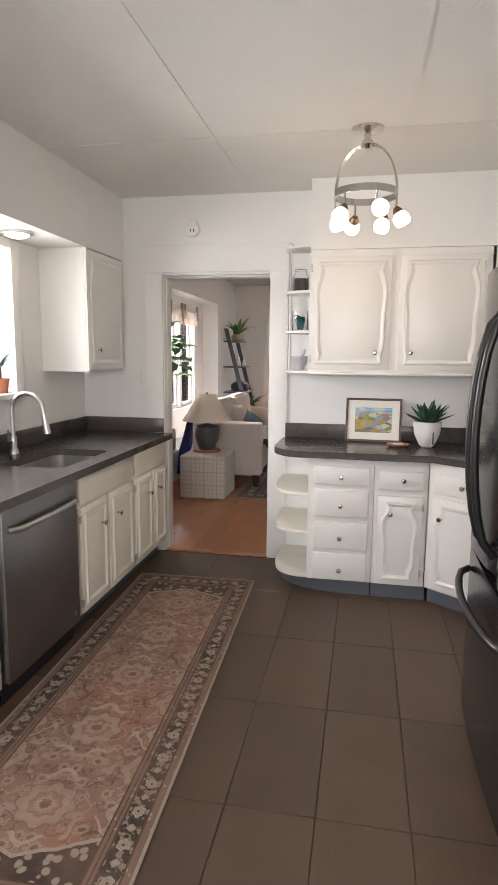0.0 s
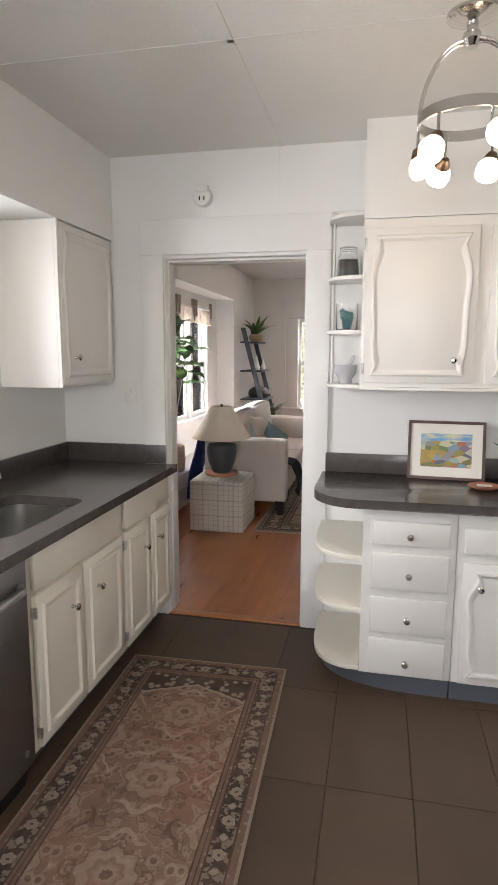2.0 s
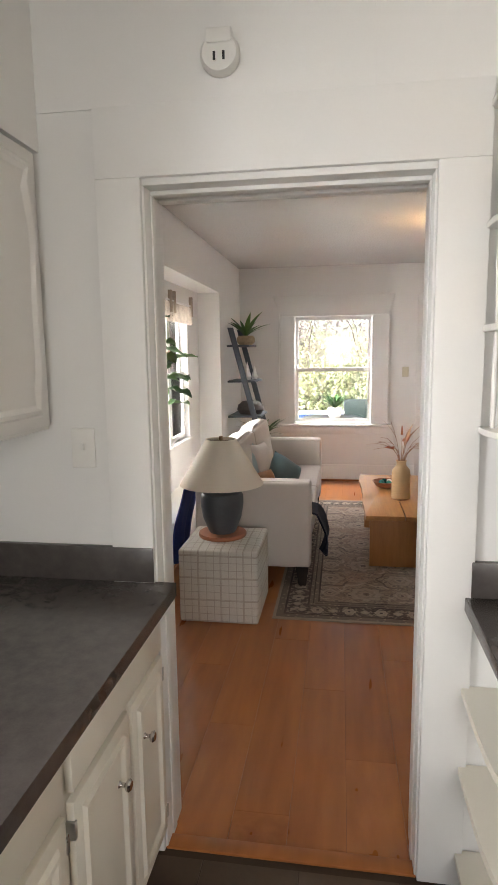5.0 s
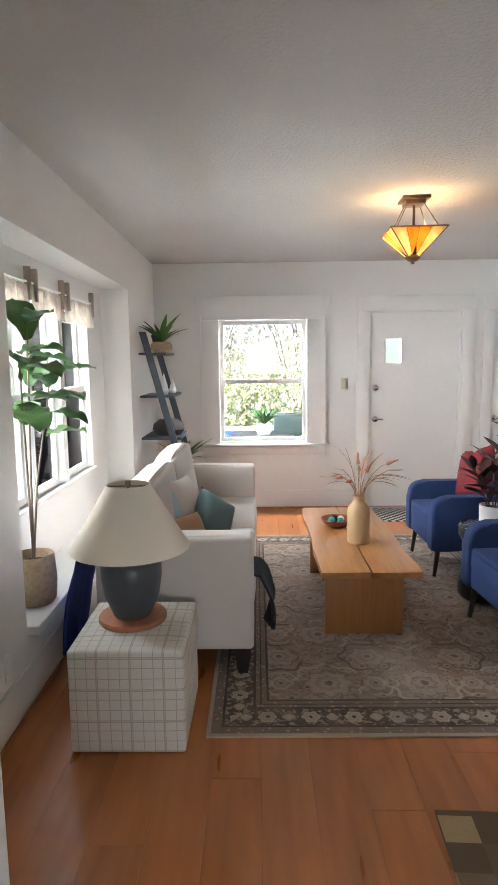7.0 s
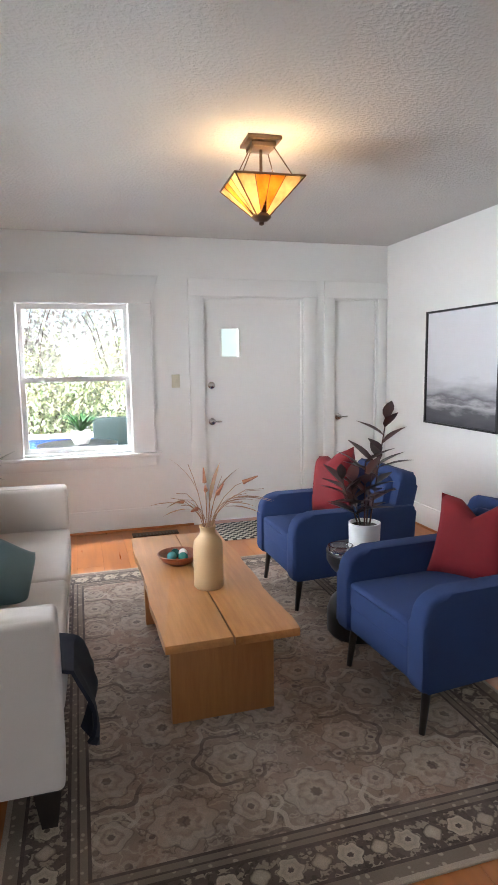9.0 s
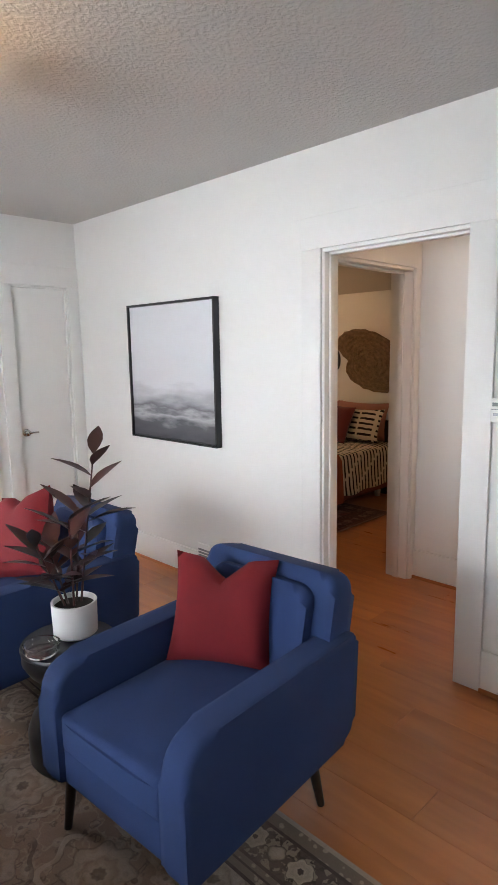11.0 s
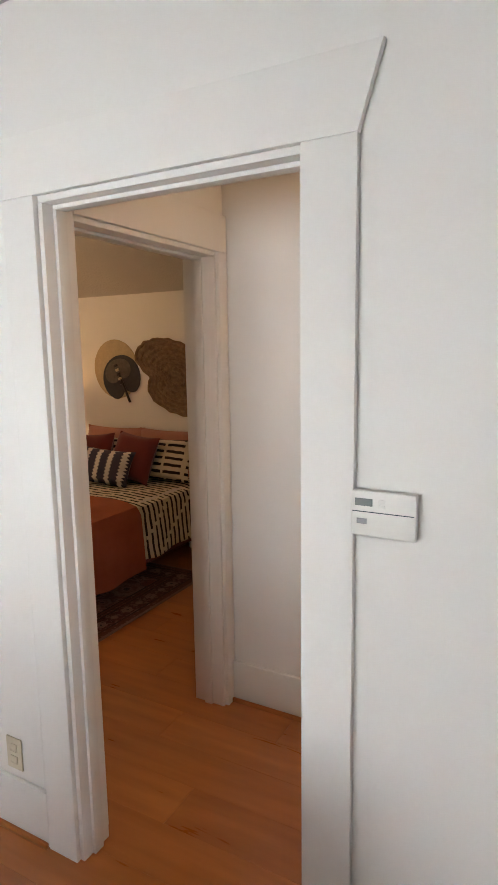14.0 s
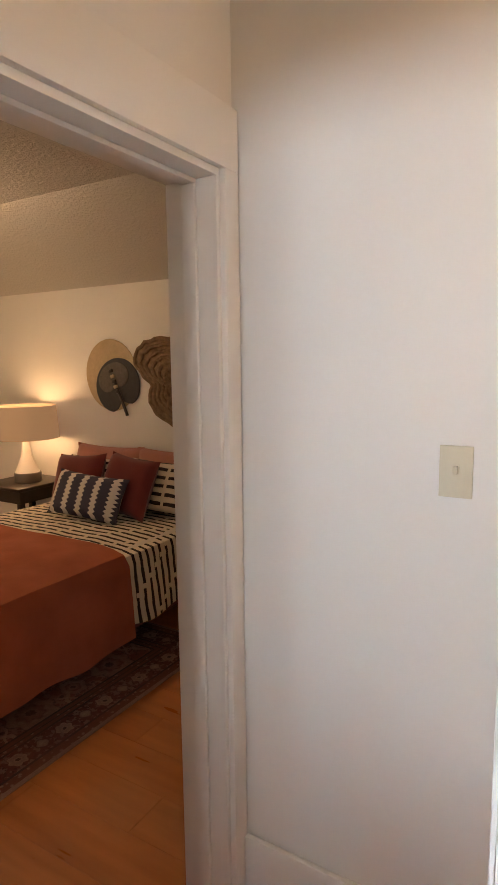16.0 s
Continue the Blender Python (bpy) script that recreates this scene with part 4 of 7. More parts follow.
sweep = [(-0.165 + 0.20 * (1 - math.cos(radians(a))), 3.77 - 0.195 * math.sin(radians(a))) for a in np.linspace(0, 90, 10)]
part("slab", prism([(-0.165, 4.178)] + sweep + [(0.79, 3.575), (1.15, 3.29), (KX1 - 0.002, 3.29), (KX1 - 0.002, 4.178)], CT - 0.04, CT, 0.004), COUNTER, ct2)
part("backsplash", boxes((-0.15, KX1 - 0.002, 4.156, 4.177, CT + 0.0005, CT + 0.10), bevel=0.002), COUNTER, ct2)
# wall cabinets and end shelves
UY = 3.93
wc = thing("wall_cabinet", "white painted wall cabinet with two wavy panel doors", "cabinet")
part("body", boxes((0.02, 1.10, UY, 4.178, 1.345, 2.099)), CABINET, wc)
for x0, kx in ((0.032, 0.434), (0.572, 0.65)):
    d = part("door", moved(panel_door(0.490, 0.69, 0.022, 0.03), pose(x0, UY - 0.019, 1.365)), CABINET, wc)
    knob(d, (kx, UY - 0.019, 1.47), (90, 0, 0))
    hx = x0 if kx > x0 + 0.2 else x0 + 0.485
    for z in (1.43, 1.99):
        hinge(d, (hx - 0.006, hx + 0.006, UY - 0.022, UY - 0.001, z - 0.025, z + 0.025))
part("bottom_rail", boxes((0.02, 1.10, UY - 0.022, UY + 0.1, 1.33, 1.344), bevel=0.003), CABINET, wc)
es = thing("end_shelf_unit", "white rounded open corner shelves with a spindle", "shelf")
for z in (1.335, 1.592, 1.842, 2.122):
    part("shelf", prism([(0.018, 4.178), (-0.15, 4.178)] + [(0.018 - 0.168 * math.cos(radians(a)), 4.10 - 0.16 * math.sin(radians(a))) for a in np.linspace(0, 90, 10)], z, z + 0.016, 0.003), CABINET, es)
part("spindle", lathe([(0.006, 0), (0.008, 0.12), (0.005, 0.25), (0.009, 0.4), (0.005, 0.52), (0.006, 0.77)], 10, (-0.125, 4.12, 1.352)), CABINET, es)
part("finial", lathe([(0, 0.04), (0.016, 0.03), (0.016, 0.012), (0.008, 0)], 12, (-0.125, 4.12, 2.139)), CABINET, es)
wc2 = thing("wall_cabinet", "white painted wall cabinet above the refrigerator corner", "cabinet")
part("body", boxes((1.115, KX1 - 0.002, 3.62, 3.914, 1.345, 2.094)), CABINET, wc2)
d = part("door", moved(panel_door(0.46, 0.69, 0.035, 0.03), pose(1.13, 3.60, 1.365)), CABINET, wc2)
knob(d, (1.19, 3.60, 1.47), (90, 0, 0))
# refrigerator
fr = thing("refrigerator", "black stainless french-door refrigerator with bowed handles", "refrigerator")
RX, RY0, RY1 = 0.80, 1.62, 2.52
part("body", boxes((RX + 0.06, KX1 - 0.01, RY0, RY1, 0.02, 1.76), bevel=0.008), FRIDGE, fr)


def bowed(y0, y1, z0, z1):
    """A door whose face swells a little towards the room."""
    n = 8
    pts = [(RX + 0.058, y0)] + [(RX + 0.02 - 0.022 * math.sin(math.pi * i / n) ** 0.6, y0 + (y1 - y0) * i / n) for i in range(n + 1)] + [(RX + 0.058, y1)]
    return prism(pts, z0, z1, 0.004)


mid = (RY0 + RY1) / 2
for a, b in ((RY0, mid - 0.003), (mid + 0.003, RY1)):
    part("door", bowed(a, b, 0.74, 1.75), FRIDGE, fr)
part("freezer_drawer", bowed(RY0, RY1, 0.06, 0.725), FRIDGE, fr)
for y in (mid - 0.05, mid + 0.05):
    part("handle", tube([(RX, y, 0.82)] + [(RX - 0.075 * math.sin(math.pi * t) ** 0.5 - 0.005, y, 0.82 + 0.78 * t) for t in np.linspace(0.06, 0.94, 9)] + [(RX, y, 1.60)], 0.013, 10), BLACK, fr, "long bowed black handle")
part("handle", tube([(RX, RY0 + 0.1, 0.64)] + [(RX - 0.07 * math.sin(math.pi * t) ** 0.5 - 0.005, RY0 + 0.1 + (RY1 - RY0 - 0.2) * t, 0.64) for t in np.linspace(0.06, 0.94, 9)] + [(RX, RY1 - 0.1, 0.64)], 0.013, 10), BLACK, fr, "bowed black drawer handle")
part("base_grille", boxes((RX + 0.05, RX + 0.3, RY0 + 0.02, RY1 - 0.02, 0, 0.058)), BLACK, fr)
# runner
RUG1 = rug_material("runner_pile", 0.38, 1.22, (0.30, 0.185, 0.135), (0.46, 0.345, 0.265), (0.06, 0.042, 0.034), (0.44, 0.36, 0.28), (0.12, 0.062, 0.048), 0.145, 0.13, (0.52, 0.40), 0.16, 0.6)
r1 = solid("runner_rug", boxes((-0.38, 0.38, -1.22, 1.22, 0, 0.008), bevel=0.002), RUG1, "faded rose oriental runner rug with a dark border", "rug")
r1.matrix_basis = pose(-0.614, 2.465, 0.0, 0, 0, 1.8)

# ---- living room ----
RUG2 = rug_material("area_rug_pile", 1.02, 1.45, (0.27, 0.205, 0.16), (0.42, 0.345, 0.275), (0.085, 0.062, 0.052), (0.50, 0.41, 0.315), (0.07, 0.046, 0.042), 0.27, 0.19, (0.46, 0.52), 0.0, 0.35)
r2 = solid("area_rug", boxes((-1.02, 1.02, -1.45, 1.45, 0, 0.01), bevel=0.003), RUG2, "worn grey-brown oriental rug under the coffee table", "rug")
r2.matrix_basis = pose(0.13, 7.30, 0.0)
FLOOR2 = 0.0105
# sofa, facing +x
sf = thing("sofa", "off-white upholstered sofa with square arms", "sofa", (0, 0, 0))
SY0_, SY1_, SXB, SXF = 6.335, 8.50, -1.46, -0.69
part("base", moved(soft_box(SXF - SXB - 0.06, SY1_ - SY0_ - 0.3, 0.17, 0.02), pose((SXB + SXF) / 2 - 0.01, (SY0_ + SY1_) / 2, 0.14)), SOFA, sf)
for y in (SY0_ + 0.075, SY1_ - 0.075):
    part("arm", moved(soft_box(SXF - SXB, 0.15, 0.575, 0.022, 4, 0.006, y), pose((SXB + SXF) / 2, y, 0.14)), SOFA, sf)
part("backrest", moved(soft_box(0.16, SY1_ - SY0_ - 0.302, 0.60, 0.03, 4, 0.008), pose(SXB + 0.08, (SY0_ + SY1_) / 2, 0.14)), SOFA, sf)
ym = (SY0_ + SY1_) / 2
for i, y in enumerate((ym - 0.465, ym + 0.465)):
    part("seat_cushion", moved(soft_box(0.60, 0.925, 0.15, 0.03, 4, 0.014, i), pose(SXF - 0.295, y, 0.31)), SOFA, sf)
    part("back_cushion", moved(soft_box(0.17, 0.92, 0.46, 0.045, 4, 0.03, i + 5), pose(SXB + 0.235, y, 0.45, 0, -9, 0)), SOFA, sf)
for x in (SXF - 0.055, SXB + 0.06):
    for y in (SY0_ + 0.045, SY1_ - 0.045):
        part("leg", moved(lathe([(0, 0), (0.034, 0), (0.060, 0.135), (0, 0.135)], 4), pose(x, y, FLOOR2 if x > -1.0 else 0.004, 0, 0, 45)), DARKLEG, sf, smooth=False)


def cushion(name, label, material, at, turn, w, h, d, seed, crease=0.0):
    ob = solid(name, pillow(w, h, d, seed=seed, crease=crease), material, label, "cushion")
    ob.matrix_basis = pose(*at, *turn)
    return ob


cushion("cushion", "grey-teal velvet cushion leaning on the sofa arm", TEAL, (-0.97, 7.10, 0.475), (-24, 34, 36), 0.30, 0.30, 0.14, 3)
cushion("cushion", "pale blue cushion on the sofa", PALEBLUE, (-1.14, 7.02, 0.475), (-14, -12, 70), 0.36, 0.36, 0.12, 5)
cushion("cushion", "white cushion on the sofa", SOFA, (-1.10, 7.16, 0.475), (-10, 5, 80), 0.38, 0.38, 0.12, 8)
cushion("cushion", "small tan lumbar cushion on the sofa", TAN, (-1.06, 6.90, 0.465), (-30, 0, 50), 0.34, 0.22, 0.12, 9)


def throw(name, label, material, rows, thick=0.012):
    """A draped cloth: rows of points, skinned and thickened."""
    bm = bmesh.new()
    grid = [[bm.verts.new(p) for p in r] for r in rows]
    for a, b in zip(grid, grid[1:]):
        for i in range(len(a) - 1):
            bm.faces.new((a[i], a[i + 1], b[i + 1], b[i]))
    bmesh.ops.recalc_face_normals(bm, faces=bm.faces)
    bmesh.ops.solidify(bm, geom=list(bm.faces), thickness=thick)
    return solid(name, bm, material, label, "throw blanket")


def fold(u, v, seed, amp):
    return amp * noise.noise(Vector((u * 5 + seed, v * 1.2, seed)))


rows = []
for i in range(17):
    v = i / 16
    row = []
    for j in range(15):
        u = j / 14
        y = 6.32 + 0.46 * u * (1 - 0.15 * v)
        if v < 0.25:
            x, z = SXB + 0.16 - 0.20 * v / 0.25, 0.775 + 0.045 * math.sin(math.pi * v / 0.25)
        else:
            q = (v - 0.25) / 0.75
            x, z = SXB - 0.04 - 0.13 * math.sin(q * 1.5) + fold(u, q, 3, 0.05) * q, 0.765 - (0.64 + 0.06 * u) * q
        row.append((x, y + fold(v, u, 7, 0.03), z))
    rows.append(row)
throw("throw_blanket", "royal blue throw blanket hanging over the sofa back", ROYAL, rows)
rows = []
for i in range(13):
    v = i / 12
    row = []
    for j in range(13):
        u = j / 12
        y = 6.44 + 0.30 * u * (1 + 0.15 * v)
        if v < 0.3:
            x, z = SXF - 0.16 + 0.18 * v / 0.3, 0.482
        else:
            q = (v - 0.3) / 0.7
            x, z = SXF + 0.025 + 0.07 * math.sin(q * 2.2) + fold(u, q, 11, 0.06) * q, 0.482 - (0.25 + 0.07 * math.sin(u * 5)) * q
        row.append((x, y + fold(v, u, 2, 0.04), z))
    rows.append(row)
throw("throw_blanket", "dark navy throw blanket bunched over the sofa seat", NAVY, rows)

# armchairs, built facing -y, then turned to face -x


def filleted(corners, n=7):
    """An outline whose corners (u, v, reach) are rounded off, reach metres to each side."""
    out = []
    for i, (u, v, reach) in enumerate(corners):
        p, a, b = Vector((u, v)), Vector(corners[i - 1][:2]), Vector(corners[(i + 1) % len(corners)][:2])
        if reach <= 0:
            out.append((u, v))
            continue
        p0, p1 = p + (a - p).normalized() * reach, p + (b - p).normalized() * reach
        for k_ in range(n + 1):
            t = k_ / n
            q = p0 * (1 - t) ** 2 + p * 2 * t * (1 - t) + p1 * t * t
            out.append((q.x, q.y))
    return out


def armchair():
    c = thing("armchair", "navy blue upholstered armchair with rounded arms and dark wooden legs", "armchair", group="pair of navy armchairs")
    W, D = 0.68, 0.80
    arm = filleted([(0.0, 0.195, 0.03), (D - 0.01, 0.215, 0.07), (D + 0.012, 0.588, 0.035), (0.0, 0.588, 0.13)])
    for x in (-W / 2, W / 2 - 0.10):
        part("arm", prism(arm, x, x + 0.10, 0.022, "x", 4), BLUE, c, angle=60)
    part("seat_frame", moved(soft_box(W - 0.204, 0.72, 0.14, 0.02), pose(0, 0.372, 0.205)), BLUE, c)
    part("seat_cushion", moved(soft_box(W - 0.212, 0.63, 0.125, 0.038, 5, 0.018, 2), pose(0, 0.322, 0.325)), BLUE, c, angle=60)
    hw = W / 2 - 0.035
    back = filleted([(-hw, 0, 0.02), (hw, 0, 0.02), (hw, 0.455, 0.075), (-hw, 0.455, 0.075)])
    part("backrest", moved(prism(back, 0, 0.125, 0.03, "y", 5), pose(0, 0.63, 0.355, -13)), BLUE, c, angle=60)
    pw = W / 2 - 0.112
    pad = filleted([(-pw, 0, 0.03), (pw, 0, 0.03), (pw, 0.325, 0.07), (-pw, 0.325, 0.07)])
    part("back_cushion", moved(prism(pad, 0, 0.085, 0.032, "y", 5), pose(0, 0.603, 0.44, -13)), BLUE, c, angle=60)
    for x in (-0.28, 0.28):
        for y, lean in ((0.07, -0.027), (0.61, 0.05)):
            bm = bmesh.new()
            add_tube(bm, [(x, y, 0.215), (x * 1.03, y + lean, 0.0)], 0.021, 10, 0.62)
            part("leg", bm, DARKLEG, c, "tapered dark wooden leg")
    return c


ch = armchair()
ch.matrix_basis = pose(0.590, 6.715, FLOOR2, 0, 0, -90 + 4)
copy_thing(ch, pose(0.55, 7.975, FLOOR2, 0, 0, -90 + 1))
cushion("cushion", "dark red square cushion on a navy armchair", RED, (1.10, 6.80, 0.455), (-18, 2, -58), 0.38, 0.39, 0.15, 21, 0.5)
cushion("cushion", "dark red square cushion on the far navy armchair", RED, (0.97, 8.05, 0.475), (-16, -16, -80), 0.43, 0.43, 0.15, 24, 0.3)

# coffee table
tb = thing("coffee_table", "honey oak live-edge coffee table on two panel legs", "table", (0, 0, 0))
TH = 0.425


def live(x, y, seed):
    return x + 0.016 * noise.noise(Vector((seed, y * 3.2, 0))) + 0.006 * noise.noise(Vector((seed, y * 14, 3)))


ys = np.linspace(6.64, 8.09, 26)
left = [(live(-0.325, y, 1.7), float(y)) for y in ys]
right = [(live(0.215, y, 6.1), float(y)) for y in ys]
part("tabletop", prism([(-0.056, 6.645)] + left[::1] + [(-0.056, 8.09)], TH - 0.036, TH, 0.004), OAK, tb)
part("tabletop", prism([(-0.050, 8.09)] + right[::-1] + [(-0.050, 6.635)], TH - 0.036, TH, 0.004), OAK, tb)
for y in (6.785, 7.76):
    part("panel_leg", boxes((-0.285, 0.155, y, y + 0.045, FLOOR2, TH - 0.037), bevel=0.003), OAKV, tb)
part("stretcher", boxes((-0.09, -0.02, 6.83, 7.76, 0.25, 0.30), bevel=0.003), OAKV, tb)
vs = thing("vase", "tan stoneware bottle vase on the coffee table", "vase", (-0.035, 7.19, TH))
part("body", lathe([(0, 0), (0.064, 0), (0.070, 0.006), (0.071, 0.19), (0.066, 0.225), (0.045, 0.25), (0.036, 0.262), (0.036, 0.285), (0.041, 0.295), (0.038, 0.298), (0.030, 0.29), (0.030, 0.25), (0, 0.25)], 36), CLAY, vs)
rng = random.Random(4)
st, pm = bmesh.new(), bmesh.new()
for i in range(18):
    a = rng.uniform(0, 2 * math.pi)
    lean, high = rng.uniform(0.05, 0.30), rng.uniform(0.20, 0.36)
    pts = [(0.012 * math.cos(a), 0.012 * math.sin(a), 0.26)]
    for t in (0.25, 0.5, 0.75, 1.0):
        droop = 0.5 * lean * t * t
        pts.append(((0.012 + lean * t ** 1.4) * math.cos(a), (0.012 + lean * t ** 1.4) * math.sin(a), 0.28 + high * t - droop * t))
    add_tube(st, pts, 0.0022, 5, 0.5)
    if i % 3 == 0:
        way = Vector(pts[-1]) - Vector(pts[-2])
        p0 = Vector(pts[-1]) - way * 0.4
        w = way.normalized()
        add_tube(pm, [p0, p0 + w * 0.02, p0 + w * 0.05, p0 + w * 0.075], 0.011, 7, 0.3)
    else:
        add_leaf(st, pts[2], Vector(pts[4]) - Vector(pts[2]), (0, 0, 1), 0.2, 0.021, 0.35)
tagged(part("grass", st, GRASSY, vs, "arching dried grass stems"), kind="stuff")
tagged(part("seed_heads", pm, PLUME, vs, "rust-coloured seed heads"), kind="stuff")
bo = thing("bowl", "shallow turned wooden bowl on the coffee table", "bowl", (-0.12, 7.56, TH))
part("body", lathe([(0, 0), (0.05, 0), (0.085, 0.018), (0.112, 0.055), (0.106, 0.057), (0.08, 0.026), (0.045, 0.010), (0, 0.010)], 36), CHERRY, bo)
for i, (x, y, c) in enumerate(((0.02, -0.03, (0.05, 0.32, 0.25)), (-0.035, 0.0, (0.08, 0.30, 0.30)), (0.03, 0.035, (0.8, 0.78, 0.72)), (-0.01, 0.045, (0.02, 0.10, 0.09)))):
    b = solid("decor_ball", lathe([(0.026 * math.sin(math.pi * k / 10) if 0 < k < 10 else 0, -0.026 * math.cos(math.pi * k / 10)) for k in range(11)], 18), plain("glazed_ball", c, 0.2), ("white" if c[0] > 0.5 else "teal green") + " glazed ball in the wooden bowl", "ornament")
    b.location = (-0.12 + x, 7.56 + y, TH + 0.040)

# ottoman with the table lamp
k = Nodes("windowpane_check")
sep = k.t.nodes.new("ShaderNodeSeparateXYZ")
k.link(k.coord(), sep.inputs[0])
lines = None
facing = k.t.nodes.new("ShaderNodeSeparateXYZ")
k.link(k.coord("Normal"), facing.inputs[0])
wob = k.math("MULTIPLY", k.math("SUBTRACT", k.noise(6, 2), 0.5), 0.006)
for axis, off in ((0, 0.011), (1, 0.017), (2, 0.02)):
    for step, wide, o in ((0.044, 0.0017, off), (0.132, 0.0026, off + 0.006)):
        d = k.math("PINGPONG", k.math("ADD", k.math("ADD", sep.outputs[axis], wob), 10 + o), step / 2)
        ln = k.math("MULTIPLY", k.math("LESS_THAN", d, wide), k.math("LESS_THAN", k.math("ABSOLUTE", facing.outputs[axis]), 0.7))
        lines = ln if lines is None else k.math("MAXIMUM", lines, ln)
nrm = k.noise(300, 1)
k.base(k.mix(k.math("MULTIPLY", lines, 0.5), k.ramp(nrm, [(0.3, (0.56, 0.53, 0.47)), (0.7, (0.66, 0.63, 0.57))]), (0.24, 0.18, 0.12)))
k.set(Roughness=0.95)
k.bump(nrm, 0.3, 0.002)
ot = solid("ottoman", soft_box(0.463, 0.49, 0.435, 0.014, 4, 0.006), k.m, "cube ottoman in cream windowpane-check fabric", "ottoman")
ot.matrix_basis = pose(-1.19, 5.997, 0.002)
tl = thing("table_lamp", "table lamp with a blue-grey ceramic base and cream cone shade", "lamp", (-1.215, 6.04, 0.443))
part("tray", lathe([(0, 0), (0.143, 0), (0.147, 0.006), (0.147, 0.018), (0.143, 0.024), (0, 0.024)], 40), CHERRY, tl, "round cherry wood disc")
part("base", lathe([(0, 0.025), (0.078, 0.025), (0.085, 0.035), (0.118, 0.12), (0.131, 0.20), (0.130, 0.255), (0.120, 0.272), (0.05, 0.285), (0.02, 0.30), (0, 0.30)], 40), GREYCLAY, tl)
part("stem", tube([(0, 0, 0.29), (0, 0, 0.61)], 0.006, 8), BRONZE, tl)
part("finial", lathe([(0, 0), (0.012, 0), (0.012, 0.022), (0, 0.024)], 12, (0, 0, 0.595)), BRONZE, tl)
part("shade", lathe([(0.255, 0.325), (0.092, 0.60), (0.089, 0.60), (0.252, 0.325), (0.255, 0.325)], 48), SHADE, tl, "cream linen cone shade")
part("shade_ring", tube([(-0.09, 0, 0.592), (0.09, 0, 0.592)], 0.003, 6), BRONZE, tl)

# hanging stained-glass light
ll = thing("ceiling_light", "semi-flush ceiling light with an inverted amber stained-glass pyramid", "light", (0.335, 7.47, LCEIL), -2)
part("canopy", prism([(-0.085, -0.085), (0.085, -0.085), (0.085, 0.085), (-0.085, 0.085)], -0.02, 0, 0.004), BRONZE, ll)
part("canopy_step", prism([(-0.06, -0.06), (0.06, -0.06), (0.06, 0.06), (-0.06, 0.06)], -0.045, -0.0205, 0.004), BRONZE, ll)
part("stem", tube([(0, 0, -0.04), (0, 0, -0.36)], 0.008, 10), BRONZE, ll)
for sx in (-1, 1):
    for sy in (-1, 1):
        part("rod", tube([(0.05 * sx, 0.05 * sy, -0.04), (0.13 * sx, 0.13 * sy, -0.205)], 0.0028, 6), BRONZE, ll)


def amber(name, c):
    """Streaky art glass that the bulbs inside shine through."""
    k = Nodes(name)
    tone = k.ramp(k.noise(16, 4, k.scaled((1, 1, 0.4))), [(0.3, shade(c, 0.6)), (0.5, c), (0.7, shade(c, 1.35))])
    lit, gloss, mixed = k.n("BsdfTranslucent"), k.n("BsdfGlossy", Roughness=0.15), k.n("MixShader", Fac=0.08)
    k.link(tone, lit.inputs["Color"])
    k.link(lit.outputs[0], mixed.inputs[1])
    k.link(gloss.outputs[0], mixed.inputs[2])
    k.link(mixed.outputs[0], k.o.inputs[0])
    return k.m


AMBERS = [amber("amber_glass", (0.72, 0.40, 0.09)), amber("honey_glass", (0.85, 0.66, 0.32)), amber("smoke_glass", (0.06, 0.035, 0.02)), amber("cream_glass", (0.78, 0.66, 0.46))]
ZT, ZB, RT, RB = -0.205, -0.365, 0.172, 0.03
for q in range(4):
    m = Matrix.Rotation(radians(90 * q), 4, "Z")

    def on(u, v, lift=0.0):
        """u across (-1..1), v down (0..1) on this face."""
        r = RT + (RB - RT) * v
        return m @ Vector((u * r, -(r + lift), ZT + (ZB - ZT) * v))
    cells = [((-1, 0), (-0.45, 0), (-0.3, 0.9), (-1, 1.0), 3), ((-0.45, 0), (0.0, 0), (0.0, 0.55), (-0.3, 0.9), 0), ((0.0, 0), (0.45, 0), (0.3, 0.9), (0.0, 0.55), 1 if q % 2 else 0),
             ((0.45, 0), (1, 0), (1, 1.0), (0.3, 0.9), 3), ((-0.3, 0.9), (0.0, 0.55), (0.3, 0.9), (0.0, 1.0), 2)]
    for a, b, c2, d2, col in cells:
        bm = bmesh.new()
        quad = [on(*p) for p in (a, b, c2, d2)]
        mid_ = sum(quad, Vector()) / 4
        front = [bm.verts.new(mid_ + (p - mid_) * 0.96) for p in quad]
        nrm_ = (m @ Vector((0, 1, 0)))
        back = [bm.verts.new(v.co + nrm_ * 0.004) for v in front]
        bm.faces.new(front)
        bm.faces.new(back)
        for i in range(4):
            bm.faces.new((front[i], front[(i + 1) % 4], back[(i + 1) % 4], back[i]))
        part("glass_piece", bm, AMBERS[col], ll, smooth=False)
    part("came", tube([on(-1, 0), on(1, 0)], 0.005, 6), BRONZE, ll)
    part("came", tube([on(-1, 0), on(-1, 1)], 0.004, 6), BRONZE, ll)
    for a, b in (((-0.45, 0), (-0.3, 0.9)), ((0, 0), (0, 0.55)), ((0.45, 0), (0.3, 0.9)), ((0, 0.55), (0.3, 0.9)), ((0, 0.55), (-0.3, 0.9))):
        part("came", tube([on(*a), on(*b)], 0.0022, 5), BRONZE, ll)
